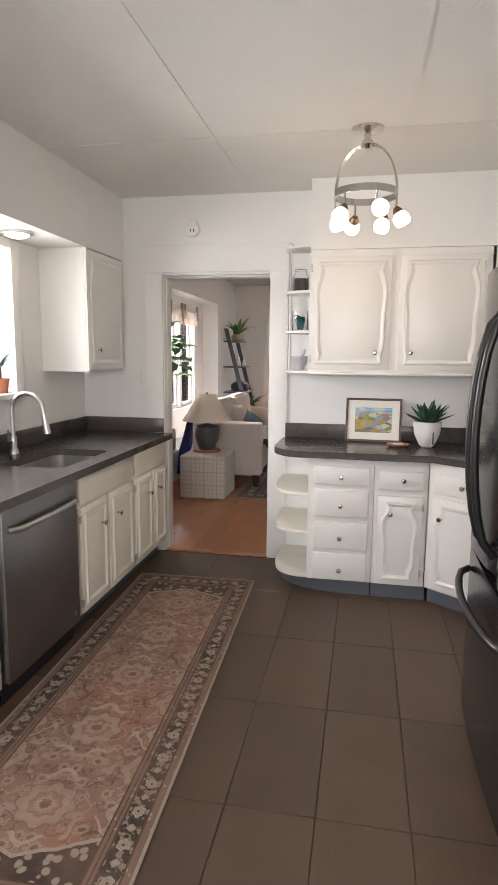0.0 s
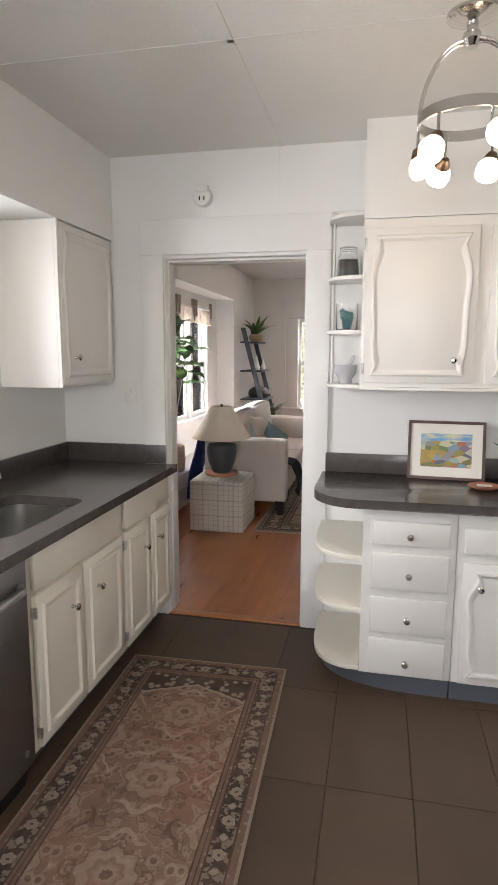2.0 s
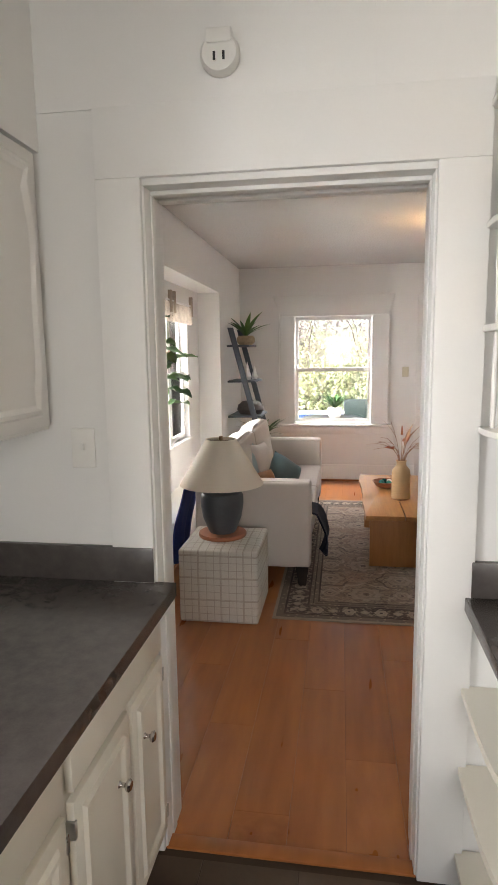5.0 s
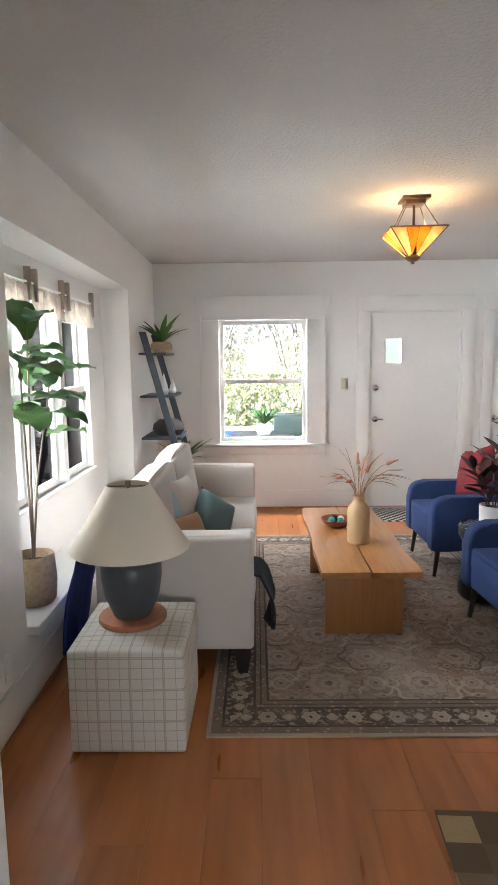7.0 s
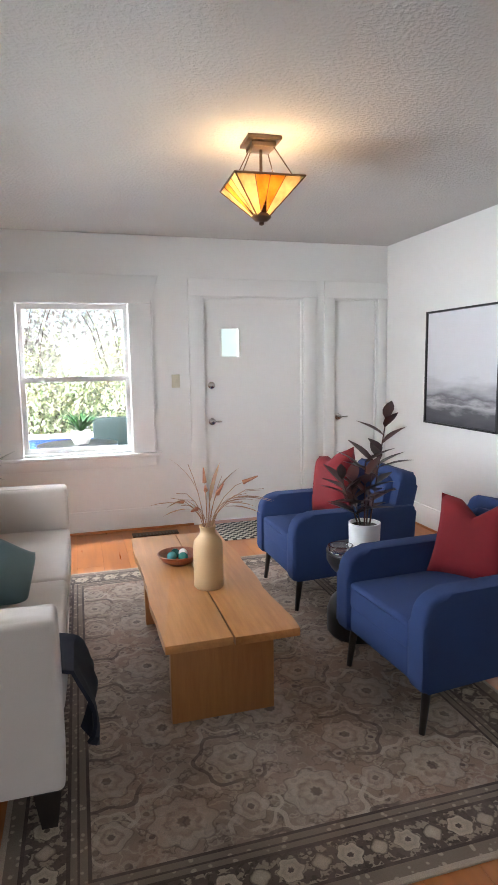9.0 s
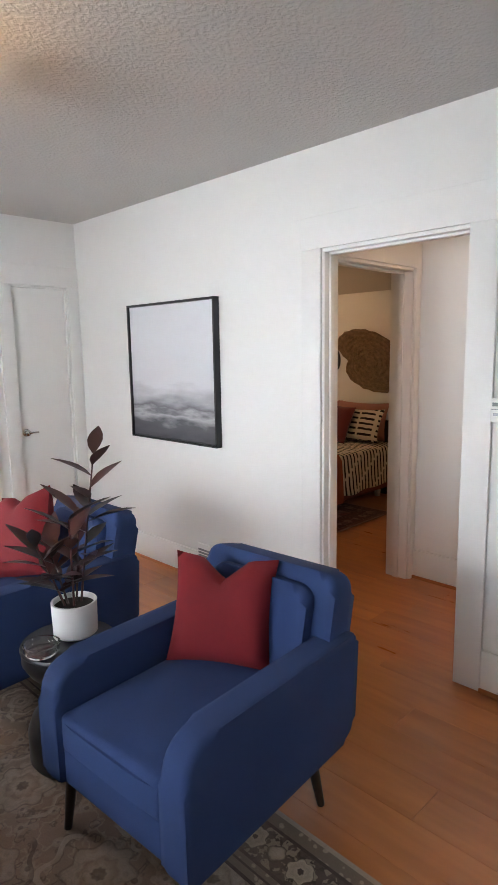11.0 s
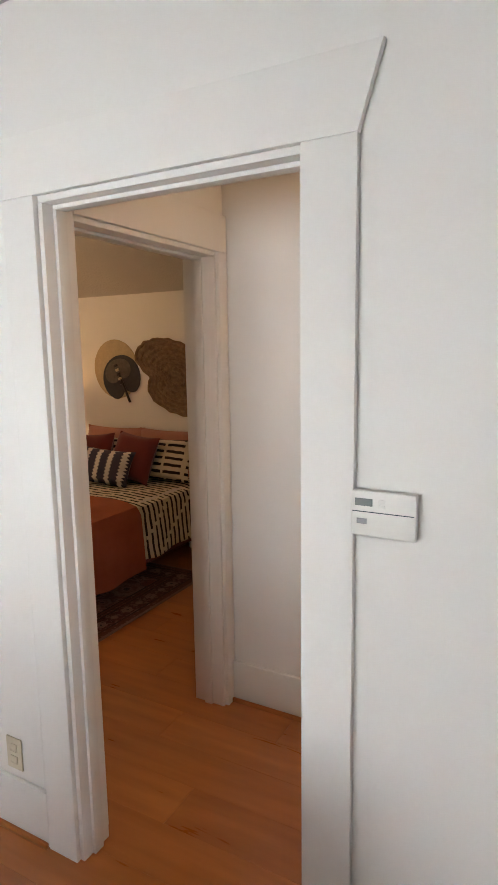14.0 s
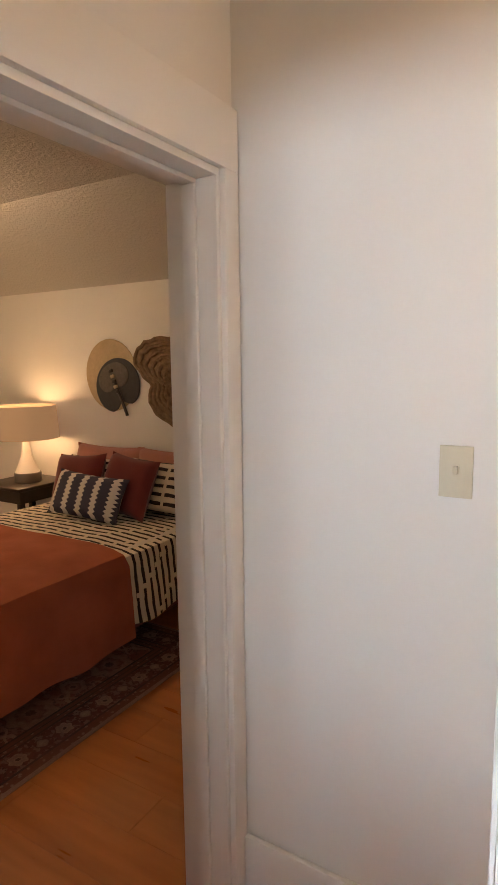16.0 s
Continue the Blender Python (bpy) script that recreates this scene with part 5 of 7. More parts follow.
part("cap", lathe([(0, 0.02), (0.045, 0.015), (0.05, 0), (0.03, -0.018), (0.012, -0.022), (0.012, -0.035), (0, -0.04)], 20, (0, 0, ZB)), BRONZE, ll)
for sx in (-1, 1):
    bulb("bulb", (0.335 + 0.07 * sx, 7.47, LCEIL - 0.235), 3.2, (1.0, 0.62, 0.28), 0.025)

# side table, pot plant and glass dish between the armchairs
sd = thing("side_table", "black lacquered hourglass drum stool between the armchairs", "side table", (0.82, 7.33, FLOOR2))
part("drum", lathe([(0, 0), (0.155, 0), (0.168, 0.02), (0.168, 0.13), (0.15, 0.18), (0.085, 0.25), (0.085, 0.30), (0.15, 0.37), (0.172, 0.41), (0.172, 0.45), (0, 0.45)], 40), BLACK, sd)
part("top", lathe([(0, 0.451), (0.172, 0.451), (0.176, 0.458), (0.172, 0.468), (0, 0.468)], 40), BLACK, sd)
STZ = FLOOR2 + 0.468
dish = solid("glass_dish", lathe([(0, 0), (0.05, 0), (0.062, 0.012), (0.066, 0.04), (0.058, 0.04), (0.052, 0.014), (0, 0.012)], 28), GLASS, "small round clear glass dish on the side table", "dish")
dish.location = (0.70, 7.30, STZ + 0.001)


def potted(name, label, at, pot_profile, pot_material, soil_r, soil_z, category="plant"):
    p = thing(name, label, category, at)
    part("pot", lathe(pot_profile, 36), pot_material, p)
    part("soil", lathe([(0, soil_z + 0.004), (soil_r * 0.6, soil_z + 0.006), (soil_r, soil_z)], 24), SOIL, p)
    return p


rp = potted("rubber_plant", "burgundy rubber plant in a white pot on the side table", (0.865, 7.355, STZ + 0.001), [(0, 0), (0.07, 0), (0.083, 0.01), (0.086, 0.135), (0.078, 0.135), (0.076, 0.115), (0, 0.115)], WHITECLAY, 0.076, 0.116)


def own_leaf(parent, material, *spec):
    bm = bmesh.new()
    add_leaf(bm, *spec)
    return part("leaf", bm, material, parent)


rng = random.Random(12)
for s, (dx, dy, hh) in enumerate(((-0.12, 0.03, 0.26), (-0.03, -0.06, 0.36), (0.12, 0.0, 0.58), (-0.06, 0.05, 0.22), (0.07, 0.05, 0.34))):
    top = Vector((dx, dy, 0.11 + hh))
    part("stem", tube([(dx * 0.25, dy * 0.25, 0.11), (dx * 0.6, dy * 0.6, 0.11 + hh * 0.5), top], 0.005, 6, 0.6), BURGUNDY, rp)
    count = 8 if hh < 0.5 else 11
    for i in range(count):
        t = 0.25 + 0.75 * i / (count - 1)
        a = i * 2.4 + s
        at = Vector((dx * (0.25 + 0.75 * t), dy * (0.25 + 0.75 * t), 0.11 + hh * t))
        own_leaf(rp, BURGUNDY, at, (math.cos(a), math.sin(a), 0.3 + 0.6 * t + rng.uniform(-0.2, 0.2)), (0, 0, 1), rng.uniform(0.15, 0.22), rng.uniform(0.05, 0.072), 0.12, 5, 0.3)

# fiddle-leaf fig in a basket on the bay ledge
fp = potted("fiddle_leaf_fig", "fiddle-leaf fig in a woven basket on the bay ledge", (-1.785, 6.41, BAYZ0 + 0.005), [(0, 0), (0.085, 0), (0.10, 0.02), (0.108, 0.12), (0.10, 0.24), (0.094, 0.25), (0.09, 0.24), (0.09, 0.20), (0, 0.20)], BASKET, 0.09, 0.20)
FIGSTEM = plain("fig_stem", (0.16, 0.12, 0.08), 0.8, vary=0.3)
rng = random.Random(5)


def fiddle_leaf(base, way, length, width):
    """A broad leaf, widest towards its tip, with a ruffled edge and a sunken midrib."""
    bm, n = bmesh.new(), 9
    way = Vector(way).normalized()
    across = way.cross(Vector((0, 0, 1))).normalized()
    nor = across.cross(way)
    rows_ = []
    for i in range(n + 1):
        t = i / n
        half = width / 2 * (math.sin(math.pi * min(1, 0.03 + 0.97 * t ** 1.25)) ** 0.62 if t < 0.999 else 0.04) * (0.82 + 0.18 * t)
        mid_ = Vector(base) + way * length * t - nor * 0.28 * length * t * t
        ruffle = 0.012 * math.sin(t * 15 + base[2] * 40)
        rows_.append([bm.verts.new(mid_ + across * half * q + nor * (0.30 * half * abs(q) + ruffle * q * abs(q))) for q in (-1, -0.5, 0, 0.5, 1)])
    for a, b in zip(rows_, rows_[1:]):
        for i in range(4):
            bm.faces.new((a[i], a[i + 1], b[i + 1], b[i]))
    part("leaf", bm, FIG, fp)


for br, (dx, dy, z1) in enumerate(((0.03, 0.02, 1.36), (0.09, 0.12, 1.12), (0.03, -0.10, 1.22))):
    part("stem", tube([(0, 0, 0.2), (dx * 0.3, dy * 0.3, 0.6), (dx * 0.8, dy * 0.8, z1 * 0.85), (dx, dy, z1)], 0.0065, 7, 0.5), FIGSTEM, fp)
    for i in range(6):
        t = 0.74 + 0.27 * i / 5
        a = i * 2.3 + br * 1.3
        way = Vector((0.75 * math.cos(a) + 0.55, 0.95 * math.sin(a), 0.35 + rng.uniform(-0.35, 0.35)))
        length = rng.uniform(0.21, 0.28)
        if way.x < 0:
            length = min(length, 0.11 / max(0.05, -way.normalized().x))
        fiddle_leaf((dx * t, dy * t, z1 * t), way, length, length * 0.68)

# short checked valances over the bay windows
VAL = plain("taupe_check_cloth", (0.50, 0.45, 0.40), 0.9, vary=0.35, scale=18, bump=0.3)
TABM = plain("brown_tab_cloth", (0.34, 0.28, 0.23), 0.9)
for a, b in ((6.22, 6.88), (6.90, 7.44), (7.47, 8.12)):
    v = thing("valance", "short taupe checked tab-top valance", "curtain", (BAYX + 0.03, a, 0), group="bay window valances")
    part("rod", tube([(0.02, 0.0, 2.0), (0.02, b - a, 2.0)], 0.007, 8), WHITECLAY, v)
    bm, n = bmesh.new(), 36
    g = [[bm.verts.new((0.02 + 0.013 * math.sin(i * 1.35) * (0.5 + s), (b - a) * i / n, z)) for i in range(n + 1)] for s, z in ((0, 1.985), (0.5, 1.90), (1, 1.825))]
    for r0, r1 in zip(g, g[1:]):
        for i in range(n):
            bm.faces.new((r0[i], r0[i + 1], r1[i + 1], r1[i]))
    bmesh.ops.solidify(bm, geom=list(bm.faces), thickness=0.003)
    part("cloth", bm, VAL, v)
    for y in (0.03, b - a - 0.05):
        part("tab", boxes((0.008, 0.040, y, y + 0.03, 1.90, 2.08), bevel=0.003), TABM, v)

# ladder shelf leaning on the west wall
ls = thing("ladder_shelf", "slate-grey leaning ladder shelf in the corner", "shelf", (0, 0, 0))
XT, XB_, ZT_ = LX0 + 0.03, -1.22, 1.83
LYA, LYB = 8.83, 9.42
for y in (LYA, LYB):
    part("rail", prism([(XT - 0.005, ZT_), (XT + 0.055, ZT_), (XB_ + 0.06, 0.0), (XB_, 0.0)], y, y + 0.028, 0.003, "y"), GREYPAINT, ls)


def rail_x(z):
    return XT + (XB_ - XT) * (1 - z / ZT_)


SHELVES = [(1.63, 0.24), (1.25, 0.30), (0.87, 0.36), (0.52, 0.40)]
for z, d in SHELVES:
    x0 = LX0 + 0.012
    part("shelf", boxes((x0, max(rail_x(z) + 0.05, x0 + d), LYA + 0.029, LYB - 0.001, z, z + 0.02), bevel=0.002), GREYPAINT, ls)


def spray(parent, material, at, n, length, width, rise, seed, name="leaves", label=""):
    r = random.Random(seed)
    bm = bmesh.new()
    for i in range(n):
        a = 2 * math.pi * i / n + r.uniform(-0.3, 0.3)
        k = r.uniform(0.55, 1.0)
        add_leaf(bm, (at[0] + 0.01 * math.cos(a), at[1] + 0.01 * math.sin(a), at[2]), (math.cos(a), math.sin(a), rise * r.uniform(0.6, 1.9)), (0, 0, 1), length * k, width * k, 0.35, 6, 0.25)
    return part(name, bm, material, parent, label)


sp1 = potted("potted_plant", "small leafy plant in a brown woven pot on the ladder shelf", (-1.55, 9.16, 1.652), [(0, 0), (0.07, 0), (0.10, 0.03), (0.10, 0.075), (0.08, 0.10), (0.07, 0.09), (0, 0.09)], BASKET, 0.07, 0.09)
spray(sp1, FIG, (0, 0, 0.09), 20, 0.34, 0.06, 1.3, 31)
for i, (y, hgt, w) in enumerate(((9.05, 0.20, 0.085), (9.25, 0.15, 0.07))):
    v = solid("white_figurine", lathe([(0, 0), (w * 0.75, 0), (w, 0.03), (w * 0.55, hgt * 0.55), (w * 0.2, hgt * 0.85), (0, hgt)], 20), WHITECLAY, "white ceramic sail-shaped ornament on the ladder shelf", "ornament", group="white ornaments")
    v.matrix_basis = pose(-1.52 + 0.05 * i, y, 1.271) @ Matrix.Diagonal((0.5, 1, 1, 1))
bask = solid("shell_basket", lathe([(0, 0), (0.12, 0), (0.15, 0.05), (0.14, 0.10), (0.09, 0.14), (0, 0.15)], 28), plain("dark_woven", (0.05, 0.04, 0.035), 0.6, vary=0.5, scale=25, bump=0.5), "dark rounded woven basket on the ladder shelf", "basket")
bask.location = (-1.50, 9.12, 0.891)
sp2 = potted("potted_plant", "bushy green plant on the lowest ladder shelf", (-1.36, 9.14, 0.541), [(0, 0), (0.07, 0), (0.085, 0.1), (0.078, 0.1), (0.075, 0.085), (0, 0.085)], WHITECLAY, 0.075, 0.086)
spray(sp2, GREEN, (0, 0, 0.09), 34, 0.36, 0.06, 0.9, 33)

# picture, thermostat, switches, registers
k = Nodes("grey_seascape")
sep = k.t.nodes.new("ShaderNodeSeparateXYZ")
k.link(k.coord(), sep.inputs[0])
wave = k.noise(3.0, 5, k.scaled((1, 1.2, 5)))
hz = k.math("ADD", sep.outputs[2], k.math("MULTIPLY", k.math("SUBTRACT", wave, 0.5), 0.22))
k.base(k.ramp(k.math("ADD", k.math("MULTIPLY", hz, 1.08), 0.5), [(0.0, (0.06, 0.06, 0.068)), (0.12, (0.10, 0.10, 0.11)), (0.19, (0.42, 0.41, 0.42)), (0.23, (0.16, 0.16, 0.17)), (0.29, (0.36, 0.36, 0.38)), (0.42, (0.62, 0.62, 0.64)), (1.0, (0.70, 0.70, 0.73))]))
k.set(Roughness=0.7)
art = thing("wall_art", "large grey abstract seascape canvas in a thin black frame", "picture", (LX1 - 0.001, 8.565, 1.41))
part("canvas", boxes((-0.030, -0.004, -0.452, 0.452, -0.452, 0.452)), k.m, art, "pale grey sky over dark water", False)
part("frame", joined(boxes((-0.045, 0, -0.468, -0.454, -0.468, 0.468)), boxes((-0.045, 0, 0.454, 0.468, -0.468, 0.468)), boxes((-0.045, 0, -0.454, 0.454, -0.468, -0.454)), boxes((-0.045, 0, -0.454, 0.454, 0.454, 0.468))), BLACK, art)
th = thing("thermostat", "white plastic wall thermostat with a small display", "thermostat", (LX1, 6.318, 1.283))
part("body", boxes((-0.028, -0.0085, -0.070, 0.070, -0.05, 0.05), bevel=0.004), PLASTIC, th)
part("display", boxes((-0.0295, -0.0282, 0.022, 0.060, 0.018, 0.034)), LCD, th, "grey display")
part("door_seam", boxes((-0.0287, -0.0282, -0.066, 0.066, 0.004, 0.006)), GREYPAINT, th)
for z in (0.031, 0.019):
    part("button", boxes((-0.0305, -0.0282, -0.005, 0.01, z - 0.004, z + 0.003), bevel=0.0008), PLASTIC, th)
part("logo_mark", boxes((-0.0288, -0.0282, 0.034, 0.056, -0.022, -0.010)), DARKSTEEL, th)


def plate(name, label, m, material, kind):
    """A wall plate in the x-z plane, its face towards -y."""
    p = thing(name, label, "switch" if kind == "switch" else "outlet")
    p.matrix_basis = m
    part("cover", boxes((-0.036, 0.036, -0.006, 0, -0.058, 0.058), bevel=0.002), material, p)
    if kind == "switch":
        part("toggle", boxes((-0.005, 0.005, -0.016, -0.0062, -0.004, 0.014), bevel=0.001), material, p)
        part("toggle_frame", boxes((-0.008, 0.008, -0.0072, -0.0061, -0.016, 0.016)), material, p)
    else:
        for z in (-0.022, 0.022):
            part("socket", boxes((-0.016, 0.016, -0.008, -0.0061, z - 0.014, z + 0.014), bevel=0.002), material, p)
    return p


plate("light_switch", "ivory toggle light switch on the hall wall", pose(HX1, 6.747, 1.324, 0, 0, -90), IVORY, "switch")
plate("light_switch", "ivory light switch beside the front window", pose(0.248, LY1, 1.322), IVORY, "switch")
plate("light_switch", "white switch plate on the kitchen wall", pose(-1.24, DY0, 1.28), PLASTIC, "switch")
plate("wall_outlet", "ivory wall outlet above the baseboard", pose(LX1, 7.58, 0.288, 0, 0, -90), IVORY, "outlet")
plate("wall_outlet", "white wall outlet with a black plug", pose(LX0, 5.90, 0.30, 0, 0, 90), PLASTIC, "outlet")
rg = thing("wall_register", "white painted wall heating register with grey slots", "vent", (LX1 - 0.0185, 8.17, 0.18))
part("frame", boxes((-0.012, 0, -0.17, 0.17, -0.09, 0.09), bevel=0.003), TRIM, rg)
for y in (-0.085, 0.085):
    for i in range(6):
        part("slat", boxes((-0.016, -0.0122, y - 0.07, y + 0.07, -0.06 + i * 0.021, -0.048 + i * 0.021)), DARKSTEEL, rg)
vf = thing("floor_register", "brown metal floor register by the front wall", "vent", (0.0, 9.60, 0.0))
part("frame", boxes((-0.20, 0.20, -0.06, 0.06, 0, 0.006), bevel=0.002), VENT, vf)
for i in range(12):
    part("slot", boxes((-0.17 + i * 0.029, -0.155 + i * 0.029, -0.04, 0.04, 0.0062, 0.0072)), BLACK, vf)
k = Nodes("patchwork_pile")
square = k.n("TexVoronoi", Scale=8.7)
square.distance = "CHEBYCHEV"
square.inputs["Randomness"].default_value = 0.0
k.link(k.coord(), square.inputs["Vector"])
hue = k.t.nodes.new("ShaderNodeSeparateColor")
k.link(square.outputs["Color"], hue.inputs[0])
patches = k.t.nodes.new("ShaderNodeValToRGB")
patches.color_ramp.interpolation = "CONSTANT"
for place, c in ((0.0, (0.13, 0.085, 0.05)), (0.3, (0.46, 0.33, 0.17)), (0.5, (0.20, 0.14, 0.08)), (0.68, (0.05, 0.12, 0.07)), (0.8, (0.17, 0.11, 0.065)), (0.9, (0.24, 0.035, 0.02))):
    el = patches.color_ramp.elements.new(place) if place > 0 else patches.color_ramp.elements[0]
    el.color = (*c, 1)
patches.color_ramp.elements.remove(patches.color_ramp.elements[-1])
k.link(hue.outputs[0], patches.inputs[0])
k.base(k.mix(k.math("MULTIPLY", k.noise(180, 2), 0.4), patches.outputs[0], (0.10, 0.07, 0.045)))
k.set(Roughness=0.95)
k.bump(k.noise(250, 2), 0.4, 0.003)
pm2 = solid("patchwork_mat", boxes((-0.29, 0.29, -0.43, 0.43, 0, 0.009), bevel=0.003), k.m, "brown, tan and green patchwork mat on the plank floor", "mat")
pm2.matrix_basis = pose(0.205, 5.0, 0.0005, 0, 0, -3)
k = Nodes("lattice_mat")
ck = k.n("TexChecker", Scale=26.0)
k.link(k.coord(), ck.inputs["Vector"])
ck.inputs[1].default_value, ck.inputs[2].default_value = (0.03, 0.03, 0.03, 1), (0.45, 0.42, 0.36, 1)
k.base(ck.outputs[0])
k.set(Roughness=0.95)
dm = solid("door_mat", boxes((-0.45, 0.45, -0.26, 0.26, 0, 0.008), bevel=0.002), k.m, "black and cream lattice door mat", "mat")
dm.matrix_basis = pose(0.98, 9.46, 0)
sdm = thing("smoke_detector", "off-white smoke detector above the doorway", "smoke detector", (-0.812, DY0, 2.295))
part("body", moved(lathe([(0, 0.0), (0.05, 0), (0.052, 0.015), (0.044, 0.03), (0, 0.032)], 28), pose(0, 0, 0, 90)), PLASTIC, sdm)
part("chime", boxes((-0.032, 0.032, -0.036, -0.001, 0.02, 0.055), bevel=0.004), PLASTIC, sdm)
for x in (-0.012, 0.012):
    part("slot", boxes((x - 0.003, x + 0.003, -0.0345, -0.03, -0.02, 0.0)), BLACK, sdm)

# ---- kitchen things ----
kl = thing("ceiling_light", "brushed nickel ring ceiling light with frosted glass shades", "light", (0.35, 3.15, KCEIL), 20)
part("canopy", lathe([(0, 0), (0.078, 0), (0.078, -0.008), (0.05, -0.02), (0.016, -0.024), (0.016, -0.06), (0, -0.06)], 32), CHROME, kl)
part("swivel", lathe([(0, -0.045), (0.026, -0.055), (0.03, -0.075), (0.018, -0.095), (0, -0.098)], 20), CHROME, kl)
RR, RZ = 0.148, -0.30
for q in range(2):
    a = radians(180 * q - 30)
    for off in (-0.012, 0.012):
        pts = []
        for t in np.linspace(0, 1, 10):
            r = 0.015 + (RR - 0.015) * math.sin(t * math.pi / 2)
            z = -0.075 - (-0.075 - RZ) * (1 - math.cos(t * math.pi / 2))
            pts.append((r * math.cos(a) - off * math.sin(a), r * math.sin(a) + off * math.cos(a), z))
        part("arm", tube(pts, 0.0045, 8), CHROME, kl)
part("ring", lathe([(RR - 0.004, RZ - 0.016), (RR + 0.004, RZ - 0.016), (RR + 0.004, RZ + 0.016), (RR - 0.004, RZ + 0.016), (RR - 0.004, RZ - 0.016)], 48), CHROME, kl)
FROST = glow("lit_frosted_glass", (1.0, 0.80, 0.55), 4.5)
for q in range(6):
    a = radians(60 * q - 30)
    c = Vector((RR * math.cos(a), RR * math.sin(a), RZ))
    part("drop", tube([c, c + Vector((0, 0, -0.07))], 0.005, 8), CHROME, kl)
    m = Matrix.Translation(c + Vector((0, 0, -0.075))) @ Matrix.Rotation(a, 4, "Z") @ Matrix.Rotation(radians((-28, 20, -48, 15, -30, -60)[q]), 4, "Y") @ Matrix.Rotation(math.pi, 4, "X")
    cup = part("socket", moved(lathe([(0, -0.005), (0.014, -0.005), (0.026, 0.02), (0.028, 0.04)], 18), m), BRONZE, kl)
    part("shade", moved(lathe([(0.022, 0.018), (0.036, 0.04), (0.040, 0.062), (0.034, 0.082), (0.030, 0.082), (0.02, 0.05), (0, 0.045)], 10), m), FROST, kl, "glowing frosted glass shade")
    at = Matrix.Translation((0.35, 3.15, KCEIL)) @ Matrix.Rotation(radians(20), 4, "Z") @ m @ Vector((0, 0, 0.105))
    if q % 2 == 0:
        bulb("bulb", at, 0.35, (1.0, 0.78, 0.52), 0.03)

k = Nodes("market_watercolour")
v1 = k.n("TexVoronoi", Scale=26.0)
k.link(k.scaled((1, 1, 1.6)), v1.inputs["Vector"])
hue = k.t.nodes.new("ShaderNodeSeparateColor")
k.link(v1.outputs["Color"], hue.inputs[0])
sepz = k.t.nodes.new("ShaderNodeSeparateXYZ")
k.link(k.coord(), sepz.inputs[0])
patch = k.ramp(hue.outputs[0], [(0.0, (0.05, 0.10, 0.22)), (0.2, (0.55, 0.35, 0.06)), (0.4, (0.12, 0.22, 0.10)), (0.55, (0.50, 0.16, 0.05)), (0.7, (0.15, 0.35, 0.45)), (0.85, (0.6, 0.55, 0.35)), (1.0, (0.2, 0.12, 0.2))])
skyy = k.ramp(k.noise(12, 3, k.scaled((1, 1, 4))), [(0.4, (0.15, 0.35, 0.6)), (0.6, (0.65, 0.62, 0.4))])
k.base(k.mix(k.math("GREATER_THAN", sepz.outputs[2], 0.19), patch, skyy))
k.set(Roughness=0.6)


def framed(name, label, m, w, h, art_material, mat_w):
    p = thing(name, label, "picture")
    p.matrix_basis = m
    f = 0.014
    part("frame", joined(boxes((0, f, 0, 0.02, 0, h)), boxes((w - f, w, 0, 0.02, 0, h)), boxes((f, w - f, 0, 0.02, 0, f)), boxes((f, w - f, 0, 0.02, h - f, h))), FRAMEWOOD, p)
    part("mat", boxes((f, w - f, 0.008, 0.018, f, h - f)), PAPER, p, "cream mat board", False)
    part("print", boxes((mat_w, w - mat_w, 0.0055, 0.0078, mat_w, h - mat_w)), art_material, p, "colourful market scene", False)
    return p


framed("framed_print", "framed colourful market print leaning on the counter", pose(0.262, 4.085, CT + 0.001, -12, 0, -3), 0.365, 0.29, k.m, 0.062)
k = Nodes("grey_sketch")
k.base(k.ramp(k.noise(25, 4), [(0.4, (0.35, 0.33, 0.30)), (0.6, (0.7, 0.68, 0.62))]))
framed("framed_print", "small dark-framed sketch on the far counter", pose(1.08, 4.09, CT + 0.001, -12, 0, 2), 0.20, 0.29, k.m, 0.04)
sp = potted("succulent", "dark green succulent in a white pot with a brown stripe", (0.775, 3.93, CT + 0.001), [(0, 0), (0.03, 0), (0.045, 0.012), (0.078, 0.08), (0.088, 0.16), (0.082, 0.162), (0.078, 0.14), (0, 0.14)], WHITECLAY, 0.078, 0.14)
part("stripe", moved(prism([(-0.004, 0.012), (0.004, 0.012), (0.004, 0.158), (-0.004, 0.158)], -0.0895, -0.0885, axis="y"), pose(0.03, 0.0, 0.0, -9)), FRAMEWOOD, sp)
r = random.Random(3)
bm = bmesh.new()
for ring, (n, rise, ln) in enumerate(((9, 0.35, 0.16), (8, 0.9, 0.16), (6, 1.8, 0.15), (4, 4.0, 0.13))):
    for i in range(n):
        a = 2 * math.pi * (i + 0.5 * ring) / n + r.uniform(-0.15, 0.15)
        own_leaf(sp, SUCCULENT, (0.02 * math.cos(a), 0.02 * math.sin(a), 0.145), (math.cos(a), math.sin(a), rise), (0, 0, 1), ln * r.uniform(0.85, 1.1), 0.042, -0.1, 6, 0.5)
bm.free()
co = thing("coaster", "small brown wooden dish with a folded card on the counter", "dish", (0.60, 3.92, CT + 0.001))
part("dish", lathe([(0, 0), (0.05, 0), (0.072, 0.012), (0.07, 0.016), (0.045, 0.006), (0, 0.006)], 28), CHERRY, co)
part("card", boxes((-0.03, 0.035, -0.02, 0.02, 0.0125, 0.015)), PAPER, co, "folded white card")


